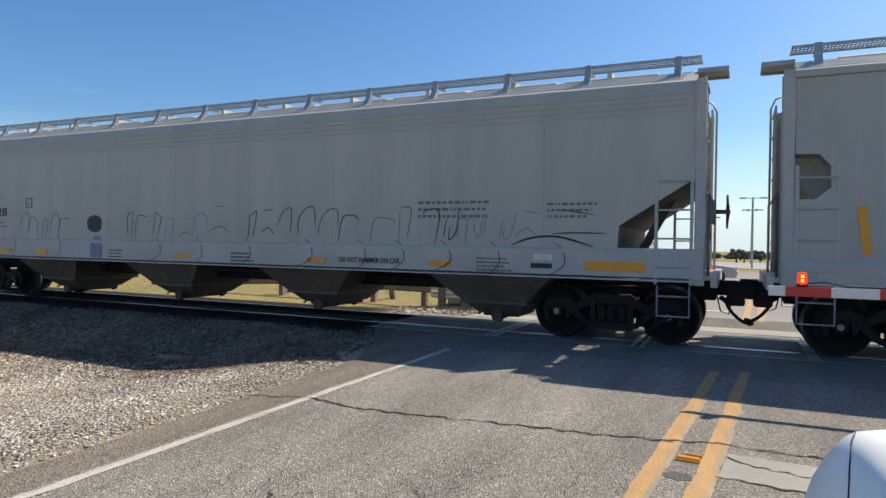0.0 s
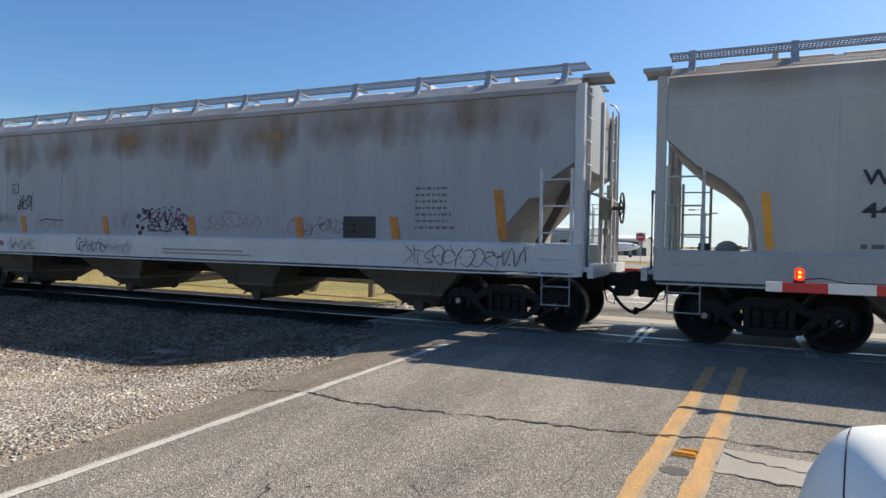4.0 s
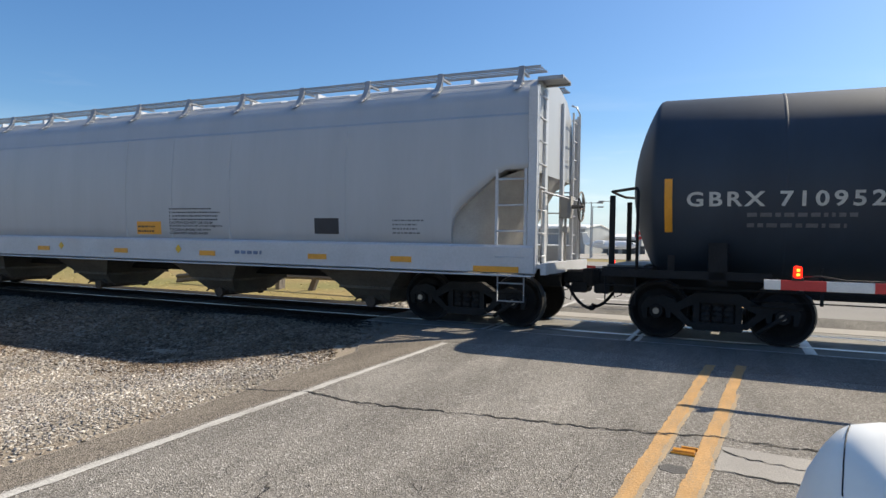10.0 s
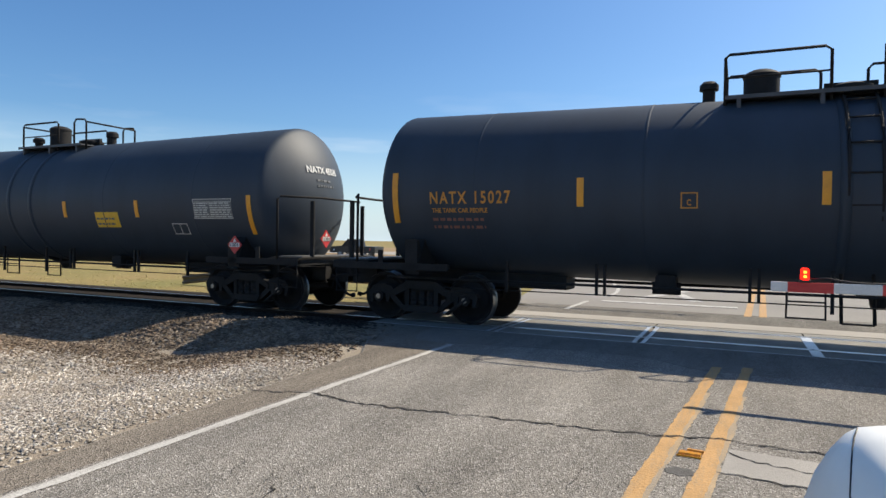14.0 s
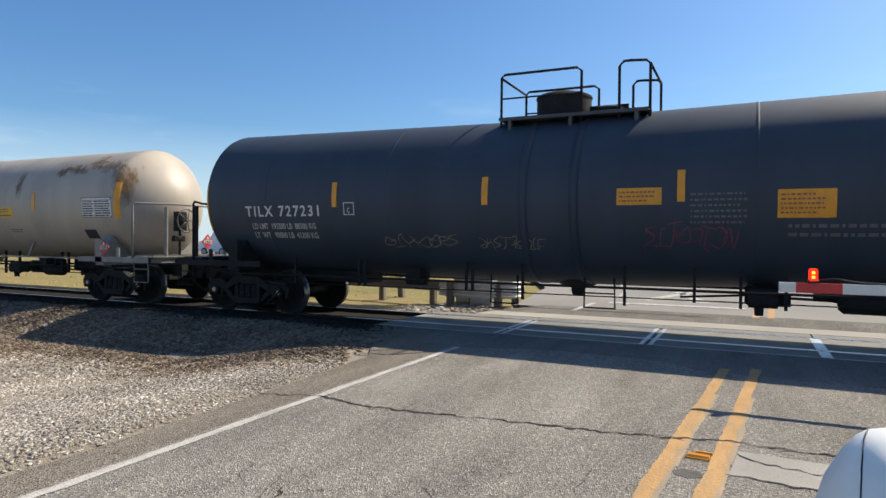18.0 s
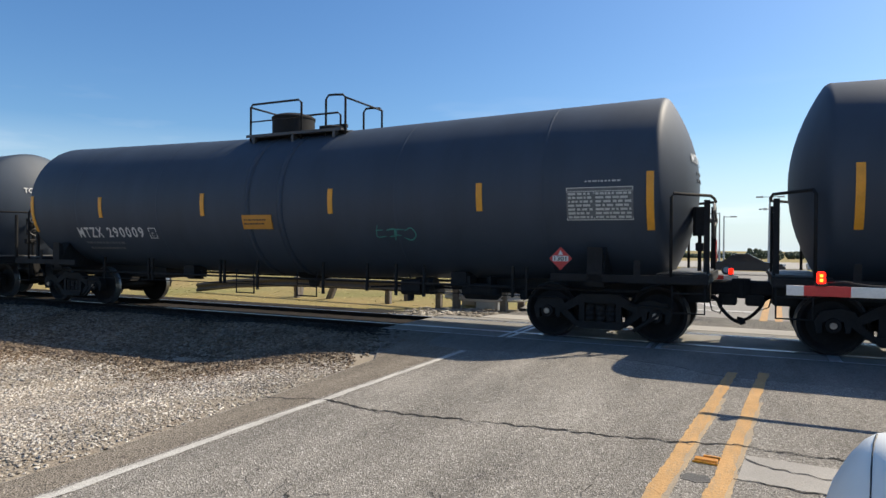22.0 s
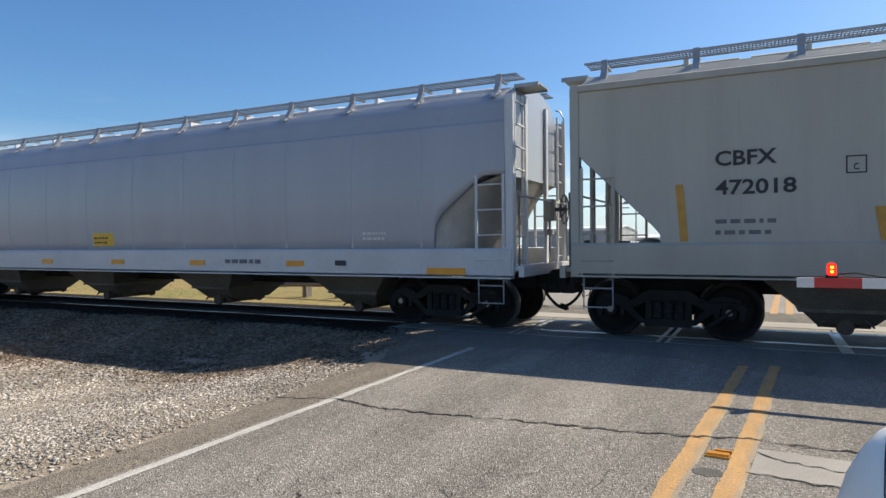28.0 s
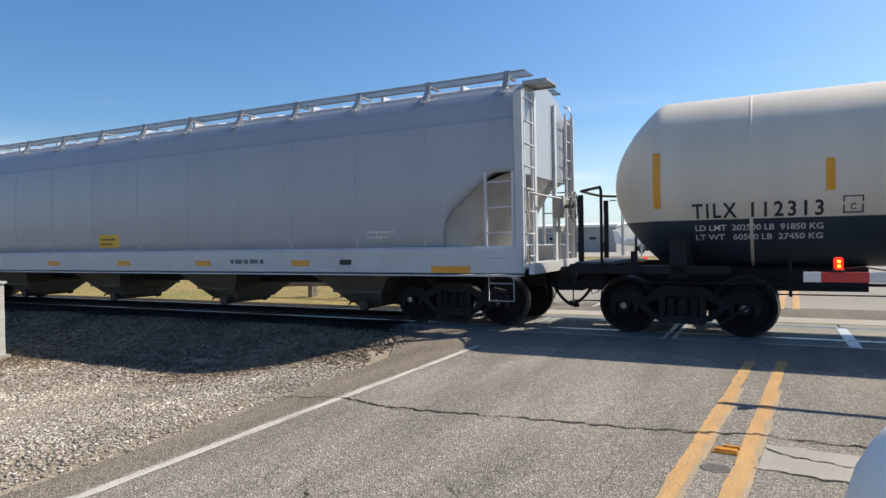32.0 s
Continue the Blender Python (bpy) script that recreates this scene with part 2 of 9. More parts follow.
BLACK_PAINT = shade("black_stencil", (0.03, 0.032, 0.04), 0.6, var=0.2, scale=8, bump=0.05)
GREY_STENCIL = shade("faded_stencil", (0.16, 0.17, 0.18), 0.6, var=0.3, scale=8, bump=0.05)
BROWN_STENCIL = shade("brown_stencil", (0.3, 0.13, 0.09), 0.6, var=0.3, scale=8, bump=0.05)
ORANGE_TAPE = shade("weathered_orange_strip", (0.6, 0.24, 0.04), 0.55, var=0.3, scale=6, bump=0.05)
DARK_AMBER = shade("dull_amber_strip", (0.6, 0.31, 0.05), 0.5, var=0.25, scale=6, bump=0.05)
BROWN_TAPE = shade("weathered_amber_strip", (0.46, 0.22, 0.06), 0.5, var=0.25, scale=6, bump=0.05)
ORANGE_PAINT = shade("orange_stencil", (0.7, 0.3, 0.05), 0.6, var=0.2, scale=8, bump=0.05)
RED_SIGN = shade("red_reflective", (0.55, 0.03, 0.03), 0.4, var=0.15, bump=0.05)
WHITE_SIGN = shade("white_reflective", (0.72, 0.72, 0.70), 0.4, var=0.15, bump=0.05)
RED_SCRIBBLE = shade("thin_red_scribble", (0.26, 0.1, 0.12), 0.6, var=0.3, scale=9, bump=0.05)
PINK_SPRAY = shade("pink_spray", (0.5, 0.13, 0.2), 0.6, var=0.3, scale=6, bump=0.05)
BLUE_SPRAY = shade("blue_spray", (0.22, 0.28, 0.42), 0.6, var=0.3, scale=6, bump=0.05)
DIM_PINK = shade("faded_pink_spray", (0.26, 0.07, 0.12), 0.65, var=0.4, scale=9, bump=0.05)
TEAL_SPRAY = shade("teal_spray", (0.05, 0.28, 0.24), 0.6, var=0.3, scale=6, bump=0.05)
RED_LAMP = glow("lit_red_lamp", (1.0, 0.012, 0.004), 2.2)
AMBER_CORE = glow("lit_lamp_core", (1.0, 0.30, 0.03), 3.0)
DARK_LENS = shade("dark_red_lens", (0.10, 0.01, 0.01), 0.2, var=0.1, bump=0.02)


# ---- mesh building ----
class Build:
    """Gathers faces for one mesh; faces may be smooth."""

    def __init__(self):
        self.v, self.f, self.s, self.turned = [], [], [], False

    def quad(self, pts, smooth=False):
        k = len(self.v)
        self.v += [tuple(p) for p in pts]
        self.f.append(tuple(range(k, k + len(pts))))
        self.s.append(smooth)
        return self

    def box(self, x0, x1, y0, y1, z0, z1, c=0.0):
        """A box; c chamfers the edges along its longest side."""
        d = (x1 - x0, y1 - y0, z1 - z0)
        ax = d.index(max(d))
        if c <= 0:
            k = len(self.v)
            self.v += [(x, y, z) for x in (x0, x1) for y in (y0, y1) for z in (z0, z1)]
            for q in ((0, 1, 3, 2), (4, 6, 7, 5), (0, 4, 5, 1), (2, 3, 7, 6), (0, 2, 6, 4), (1, 5, 7, 3)):
                self.f.append(tuple(k + i for i in q))
                self.s.append(False)
            return self
        lo, hi = (x0, y0, z0), (x1, y1, z1)
        u, w = [i for i in range(3) if i != ax]
        ring = [(lo[u] + c, lo[w]), (hi[u] - c, lo[w]), (hi[u], lo[w] + c), (hi[u], hi[w] - c),
                (hi[u] - c, hi[w]), (lo[u] + c, hi[w]), (lo[u], hi[w] - c), (lo[u], lo[w] + c)]
        if ax == 1:
            ring.reverse()
        return self.prism(ring, ax, lo[ax], hi[ax])

    def prism(self, ring, ax, a, b):
        """A polygon in the two other axes, drawn out along axis ax from a to b."""
        u, w = [i for i in range(3) if i != ax]
        k, n = len(self.v), len(ring)
        for t in (a, b):
            for p in ring:
                q = [0, 0, 0]
                q[ax], q[u], q[w] = t, p[0], p[1]
                self.v.append(tuple(q))
        for i in range(n):
            j = (i + 1) % n
            self.f.append((k + i, k + j, k + n + j, k + n + i))
            self.s.append(False)
        self.f += [tuple(range(k + n - 1, k - 1, -1)), tuple(range(k + n, k + 2 * n))]
        self.s += [False, False]
        return self

    def lathe(self, prof, ax, o=(0, 0, 0), n=16, smooth=True):
        """Profile (along, radius) turned round axis ax through o."""
        self.turned = True
        u, w = [i for i in range(3) if i != ax]
        for (a0, r0), (a1, r1) in zip(prof, prof[1:]):
            k = len(self.v)
            for a, r in ((a0, r0), (a1, r1)):
                for i in range(n):
                    q = [0, 0, 0]
                    q[ax] = o[ax] + a
                    q[u] = o[u] + r * math.cos(2 * math.pi * i / n)
                    q[w] = o[w] + r * math.sin(2 * math.pi * i / n)
                    self.v.append(tuple(q))
            for i in range(n):
                j = (i + 1) % n
                self.f.append((k + i, k + j, k + n + j, k + n + i))
                self.s.append(smooth)
        return self

    def shell(self, prof, ax, o=(0, 0, 0), n=32):
        """As lathe, with shared rings, so that it shades round."""
        u, w = [i for i in range(3) if i != ax]
        k0 = len(self.v)
        for a, r in prof:
            for i in range(n):
                q = [0, 0, 0]
                q[ax] = o[ax] + a
                q[u], q[w] = o[u] + r * math.cos(2 * math.pi * i / n), o[w] + r * math.sin(2 * math.pi * i / n)
                self.v.append(tuple(q))
        for m in range(len(prof) - 1):
            k = k0 + m * n
            for i in range(n):
                j = (i + 1) % n
                self.f.append((k + i, k + j, k + n + j, k + n + i))
                self.s.append(True)
        return self

    def rod(self, p, q, r, n=8):
        return self.tube([p, q], r, n)

    def tube(self, pts, r, n=8):
        """A round bar along the points, mitred at its bends."""
        pts = [Vector(p) for p in pts]
        k = len(self.v)
        for i, p in enumerate(pts):
            d = (pts[min(i + 1, len(pts) - 1)] - pts[max(i - 1, 0)]).normalized()
            side = d.cross(Vector((0, 0, 1)) if abs(d.z) < 0.9 else Vector((0, 1, 0))).normalized()
            up = side.cross(d)
            for a in range(n):
                w = 2 * math.pi * a / n
                self.v.append(tuple(p + side * r * math.cos(w) + up * r * math.sin(w)))
        for i in range(len(pts) - 1):
            for a in range(n):
                b = (a + 1) % n
                self.f.append((k + i * n + a, k + i * n + b, k + (i + 1) * n + b, k + (i + 1) * n + a))
                self.s.append(True)
        m = k + (len(pts) - 1) * n
        self.f += [tuple(range(k + n - 1, k - 1, -1)), tuple(range(m, m + n))]
        self.s += [False, False]
        return self

    def mesh(self, name):
        me = bpy.data.meshes.new(name)
        me.from_pydata(self.v, [], self.f)
        me.polygons.foreach_set("use_smooth", self.s)
        me.validate()
        me.update()
        b = bmesh.new()
        b.from_mesh(me)
        if self.turned:
            bmesh.ops.remove_doubles(b, verts=b.verts, dist=2e-5)
            for e in b.edges:
                if len(e.link_faces) == 2 and e.calc_face_angle(0.0) > 0.7:
                    e.smooth = False
        bmesh.ops.recalc_face_normals(b, faces=b.faces)
        b.to_mesh(me)
        b.free()
        return me


CACHE = {}


def kept(key, make):
    """The mesh under that key, built at its first use."""
    if key not in CACHE:
        b = Build()
        CACHE[key] = make(b) or b
        CACHE[key] = CACHE[key].mesh(str(key if isinstance(key, str) else key[0]))
    return CACHE[key]


def part(name, shape, material, parent=None, label="", at=None):
    """ONE mesh object under a thing or a part; shape: a Build or a mesh."""
    me = shape.mesh(name) if isinstance(shape, Build) else shape
    ob = new(name, me)
    if not me.materials:
        me.materials.append(material)
    elif me.materials[0] != material:
        ob.material_slots[0].link = "OBJECT"
        ob.material_slots[0].material = material
    if parent:
        ob.parent = parent
    if at is not None:
        ob.matrix_basis = at
    if label:
        ob["label"] = label
    return ob


def thing(name, label, category, at=None, group="", kind=""):
    ob = new(name)
    ob.empty_display_size = 0.1
    if at is not None:
        ob.matrix_basis = at
    return tagged(ob, label, category, group, kind)


def text_mesh(words, gap=1.0):
    """Flat letters, one unit high, from x = 0; returns points, faces and the width."""
    key = ("words", words, gap)
    if key not in CACHE:
        cu = bpy.data.curves.new("letters", "FONT")
        cu.body, cu.resolution_u, cu.offset, cu.space_character = words, 3, 0.022, gap
        ob = new("letters", cu)
        bpy.context.view_layer.update()
        me = bpy.data.meshes.new_from_object(ob.evaluated_get(bpy.context.evaluated_depsgraph_get()))
        v = [tuple(p.co) for p in me.vertices]
        f = [tuple(p.vertices) for p in me.polygons]
        bpy.data.objects.remove(ob)
        bpy.data.curves.remove(cu)
        bpy.data.meshes.remove(me)
        x0, x1 = min(p[0] for p in v), max(p[0] for p in v)
        z0, z1 = min(p[1] for p in v), max(p[1] for p in v)
        CACHE[key] = ([((p[0] - x0), (p[1] - z0) / (z1 - z0)) for p in v], f, x1 - x0)
    return CACHE[key]


def lettering(words, x0, z0, height, width, skin, mat, parent, name="lettering"):
    """Letters on a car's near side; skin(x, z) gives y there."""
    v, f, w = text_mesh(words, 1.28 if name in ("reporting_mark", "car_number") and parent.name.startswith("tank_car") else 1.0)
    me = bpy.data.meshes.new(name)
    pts = []
    for a, b in v:
        x, z = x0 + a / w * width, z0 + b * height
        pts.append((x, skin(x, z) - 0.011, z))
    me.from_pydata(pts, [], f)
    me.update()
    return part(name, me, mat, parent)


def decal(b, x0, x1, z0, z1, skin, out=0.005, cells=1):
    """A thin panel that lies on the skin, cut in cells from top to bottom."""
    for i in range(cells):
        a, c = z0 + (z1 - z0) * i / cells, z0 + (z1 - z0) * (i + 1) / cells
        ring = [(x0, a), (x1, a), (x1, c), (x0, c)]
        front = [(x, skin(x, z) - out, z) for x, z in ring]
        back = [(x, skin(x, z) + 0.01, z) for x, z in ring]
        b.quad(front)
        for j in range(4):
            b.quad([front[j], back[j], back[(j + 1) % 4], front[(j + 1) % 4]])
    return b


def bars(x0, z0, w, h, rows, skin, mat, parent, seed=0, name="small_print", fill=0.9):
    """Rows of small writing, too small to be read, as plain bars."""
    r = random.Random(seed)
    b = Build()
    step = h / rows
    for i in range(rows):
        x, end = x0, x0 + w * r.uniform(0.72, 1.0) * fill
        z = z0 + h - (i + 1) * step
        while x < end:
            e = min(end, x + r.uniform(0.25, 1.0) * step)
            decal(b, x, e, z + step * 0.3, z + step * 0.68, skin, 0.005)
            x = e + step * 0.3
    ob = part(name, b, mat, parent)
    ob["kind"] = "stuff"
    return ob


def spray_stroke(b, pts, thick, skin, out=0.005):
    """One smooth sprayed stroke through the points, thinner at its ends."""
    ends = [pts[0]] + list(pts) + [pts[-1]]
    line = []
    for k in range(len(pts) - 1):
        p0, p1, p2, p3 = ends[k:k + 4]
        for q in range(5):
            u = q / 5
            line.append(tuple(0.5 * (2 * p1[a] + (p2[a] - p0[a]) * u + (2 * p0[a] - 5 * p1[a] + 4 * p2[a] - p3[a]) * u * u + (3 * p1[a] - p0[a] - 3 * p2[a] + p3[a]) * u ** 3) for a in (0, 1)))
    line.append(pts[-1])
    rows, n = [], len(line)
    for k, (x, z) in enumerate(line):
        dx, dz = line[min(k + 1, n - 1)][0] - line[max(k - 1, 0)][0], line[min(k + 1, n - 1)][1] - line[max(k - 1, 0)][1]
        m = math.hypot(dx, dz) + 1e-6
        w = thick / 2 * (0.45 + 0.55 * min(1.0, min(k, n - 1 - k) / 3))
        rows.append([(x - dz / m * w * t, z + dx / m * w * t) for t in (-1, 1)])
    for (p, q), (u, w) in zip(rows, rows[1:]):
        b.quad([(x, skin(x, z) - out, z) for x, z in (p, u, w, q)])


GLYPHS = {
    "tag": [[[(0.1, 0.2), (0.3, 0.95), (0.55, 0.1), (0.85, 0.8)]], [[(0.75, 0.9), (0.2, 0.75), (0.75, 0.42), (0.1, 0.05)]], [[(0.25, 1.0), (0.2, 0.1), (0.8, 0.18)], [(0.1, 0.6), (0.6, 0.66)]],
            [[(0.85, 0.75), (0.45, 0.95), (0.12, 0.5), (0.4, 0.04), (0.9, 0.25)]], [[(0.05, 0.85), (0.5, 0.35), (0.95, 1.0)], [(0.5, 0.4), (0.42, -0.15)]],
            [[(0.2, 0.0), (0.25, 0.95), (0.8, 0.8), (0.3, 0.5), (0.9, 0.0)]], [[(0.1, 0.95), (0.9, 0.9)], [(0.5, 0.95), (0.45, 0.1), (0.7, -0.1)]], [[(0.2, 0.5), (0.7, 0.95), (0.85, 0.3), (0.3, 0.1), (0.15, 0.6), (0.6, 0.6)]]],
    "arch": [[[(0.12, -0.1), (0.12, 0.75), (0.3, 1.0), (0.75, 0.98), (0.9, 0.8)]], [[(0.1, 1.0), (0.14, 0.35), (0.2, 0.0)], [(0.14, 0.95), (0.5, 1.0), (0.55, 0.5), (0.5, 0.1)]], [[(0.1, 0.35), (0.3, 0.95), (0.75, 0.95), (0.95, 0.5), (0.9, 0.1)]],
             [[(0.15, 1.0), (0.2, 0.3), (0.45, 0.15), (0.5, 0.6)], [(0.65, 0.9), (0.68, 0.2)]], [[(0.05, 0.2), (0.5, 0.4), (0.95, 0.2)], [(0.3, 1.0), (0.9, 1.0)]]],
}


def scrawl(x0, z0, w, h, n, skin, mat, parent, seed, thick=0.03, name="sprayed_tag", style="tag", dots=0):
    """Sprayed strokes with no readable sense, n to a row, with loose dots of overspray."""
    r = random.Random(seed)
    b = Build()
    cell = w / n
    for i in range(n):
        lean, grow, drop = r.uniform(0.0, 0.25), r.uniform(0.85, 1.25), r.uniform(-0.12, 0.08) * h
        flip, over = r.random() < 0.5, style == "tag" and r.random() < 0.5
        for stroke in r.choice(GLYPHS[style]):
            pts = []
            for u, q in stroke:
                u, q = (1 - u if flip else u), (1 - q if over else q)
                z = z0 + drop + h * grow * q + r.uniform(-0.1, 0.1) * h
                pts.append((x0 + cell * (i + u * (1.08 if style == "arch" else 1.7) - 0.2) + lean * (z - z0) + r.uniform(-0.05, 0.05) * cell, z))
            spray_stroke(b, pts, thick * r.uniform(0.8, 1.2), skin)
    for _ in range(dots):
        x, z, d = x0 + w * r.uniform(-0.05, 1.05), z0 + h * r.uniform(-0.1, 1.2), thick * r.uniform(0.5, 1.1)
        spray_stroke(b, [(x - d, z - d * 0.3), (x, z + d * 0.3), (x + d, z - d * 0.2)], d * 1.6, skin)
    ob = part(name, b, mat, parent)
    ob["kind"] = "stuff"
    return ob


def spray_stroke_on(parent, pts, thick, skin, mat):
    b = Build()
    spray_stroke(b, pts, thick, skin)
    part("sprayed_stroke", b, mat, parent)


def stain(name, col, most=0.85, soft=0.42, grain=(9, 9, 2.5)):
    """A thin film that fades out raggedly towards its rim."""
    m = shade(name, col, 0.85, var=0.45, scale=5, fine=40, bump=0.05)
    n, l = m.node_tree.nodes, m.node_tree.links
    co, off, length = n.new("ShaderNodeTexCoord"), n.new("ShaderNodeVectorMath"), n.new("ShaderNodeVectorMath")
    flat, mp, noise, add, mul = n.new("ShaderNodeVectorMath"), n.new("ShaderNodeMapping"), n.new("ShaderNodeTexNoise"), n.new("ShaderNodeMath"), n.new("ShaderNodeMapRange")
    off.operation, flat.operation, length.operation = "SUBTRACT", "MULTIPLY", "LENGTH"
    off.inputs[1].default_value, flat.inputs[1].default_value = (0.5, 0.5, 0.5), (1, 0, 1)
    l.new(co.outputs["Generated"], off.inputs[0])
    l.new(off.outputs[0], flat.inputs[0])
    l.new(flat.outputs[0], length.inputs[0])
    mp.inputs["Scale"].default_value = grain
    l.new(co.outputs["Object"], mp.inputs["Vector"])
    l.new(mp.outputs["Vector"], noise.inputs["Vector"])
    noise.inputs["Scale"].default_value, noise.inputs["Detail"].default_value = 1.0, 5.0
    add.operation = "SUBTRACT"
    l.new(noise.outputs["Fac"], add.inputs[0])
    l.new(length.outputs["Value"], add.inputs[1])
    mul.inputs["From Min"].default_value, mul.inputs["From Max"].default_value = 0.05, soft
    mul.inputs["To Max"].default_value = most
    l.new(add.outputs[0], mul.inputs["Value"])
    clear, mix = n.new("ShaderNodeBsdfTransparent"), n.new("ShaderNodeMixShader")
    l.new(mul.outputs[0], mix.inputs[0])
    l.new(clear.outputs[0], mix.inputs[1])
    l.new(n["Principled BSDF"].outputs[0], mix.inputs[2])
    l.new(mix.outputs[0], n["Material Output"].inputs["Surface"])
    return m


def splash(cx, cz, w, h, skin, mat, parent, seed, name="sprayed_cloud", drips=0):
    """A ragged sprayed patch, with runs at its rim."""
    r = random.Random(seed)
    b = Build()
    n = 36
    rim = []
    for k in range(n):
        a = 2 * math.pi * k / n
        q = r.uniform(0.93, 1.04)
        rim.append((cx + w / 2 * q * math.copysign(abs(math.cos(a)) ** 0.75, math.cos(a)), cz + h / 2 * q * math.copysign(abs(math.sin(a)) ** 0.8, math.sin(a))))
    mid = lambda p, u: (cx + (p[0] - cx) * u, cz + (p[1] - cz) * u)
    for k in range(n):
        p, q = rim[k], rim[(k + 1) % n]
        b.quad([(x, skin(x, z) - 0.004, z) for x, z in ((cx, cz), mid(p, 0.3), mid(q, 0.3))])
        for u, w in ((0.3, 0.6), (0.6, 0.8), (0.8, 1.0)):
            b.quad([(x, skin(x, z) - 0.004, z) for x, z in (mid(p, u), mid(p, w), mid(q, w), mid(q, u))])
    for k in range(drips):
        a = r.uniform(0, 6.28)
        x, z = cx + w * 0.5 * math.cos(a), cz + h * 0.5 * math.sin(a)
        d = r.uniform(0.1, 0.3)
        b.quad([(u, skin(u, v) - 0.004, v) for u, v in ((x - 0.03, z), (x + 0.03, z), (x + d * math.cos(a) * 0.6, z + d * math.sin(a) - 0.1))])
    return part(name, b, mat, parent)


# ---- the ground, the road and the track ----
NEAR_RAIL, FAR_RAIL = 10.965, 12.475


def ground_z(y):
    """The land falls gently away beyond the crossing."""
    return -0.0115 * min(max(0.0, y - 25.0), 900.0)


def lot_z(x, y):
    """The lot beside the road dips to a shallow ditch along the track."""
    edge = float(np.interp(y, [7.0, 8.7, 9.75, 10.3], [-4.5, -5.35, -6.1, -6.4]))
    u = min(1.0, max(0.0, (edge - x) / 4.0))
    w = min(1.0, max(0.0, (y + 1.0) / 6.0))
    q = min(1.0, max(0.0, (9.55 - y) / 1.9))
    return -0.03 - 0.41 * u * u * (3 - 2 * u) * (0.35 + 0.65 * w) * q * q * (3 - 2 * q)


def sheet(name, rings, z, material, label, category, kind="structure", depth=0.12):
    """A flat slab from a polygon in plan, with an edge that goes down."""
    b = Build()
    top = [(x, y, z + ground_z(y)) for x, y in rings]
    low = [(x, y, z + ground_z(y) - depth) for x, y in rings]
    b.quad(top)
    for i in range(len(top)):
        j = (i + 1) % len(top)
        b.quad([top[i], low[i], low[j], top[j]])
    return tagged(part(name, b, material), label, category, "", kind)


def strip(name, x0, x1, ys, z, material, label, category, kind="structure", lean=0.0):
    """A long strip along the road that follows the fall of the land."""
    b = Build()
    for a, c in zip(ys, ys[1:]):
        b.quad([(x0 + lean * a, a, z + ground_z(a)), (x1 + lean * a, a, z + ground_z(a)), (x1 + lean * c, c, z + ground_z(c)), (x0 + lean * c, c, z + ground_z(c))])
    for a, c in zip(ys, ys[1:]):
        for x in (x0, x1):
            b.quad([(x + lean * a, a, z + ground_z(a)), (x + lean * c, c, z + ground_z(c)), (x + lean * c, c, z - 0.02 + ground_z(c)), (x + lean * a, a, z - 0.02 + ground_z(a))])
    return tagged(part(name, b, material), label, category, "", kind)


def worn_line(name, x0, x1, y0, y1, material, label, seed, lean=0.0, z=0.0045):
    """A painted line with crumbled edges and a frayed end."""
    r = random.Random(seed)
    ys = [y0, 0.0]
    while ys[-1] < y1:
        ys.append(min(y1, ys[-1] + r.uniform(0.015, 0.05)))
    a = c = 0.0
    rows = []
    for y in ys:
        a, c = 0.75 * a + r.gauss(0, 0.0035), 0.75 * c + r.gauss(0, 0.0035)
        rows.append(((x0 + a + lean * y, y, z), (x1 + c + lean * y, y, z)))
    b = Build()
    for (p, q), (u, w) in zip(rows, rows[1:]):
        b.quad([p, q, w, u])
    return tagged(part(name, b, material), label, "road line", "", "structure")


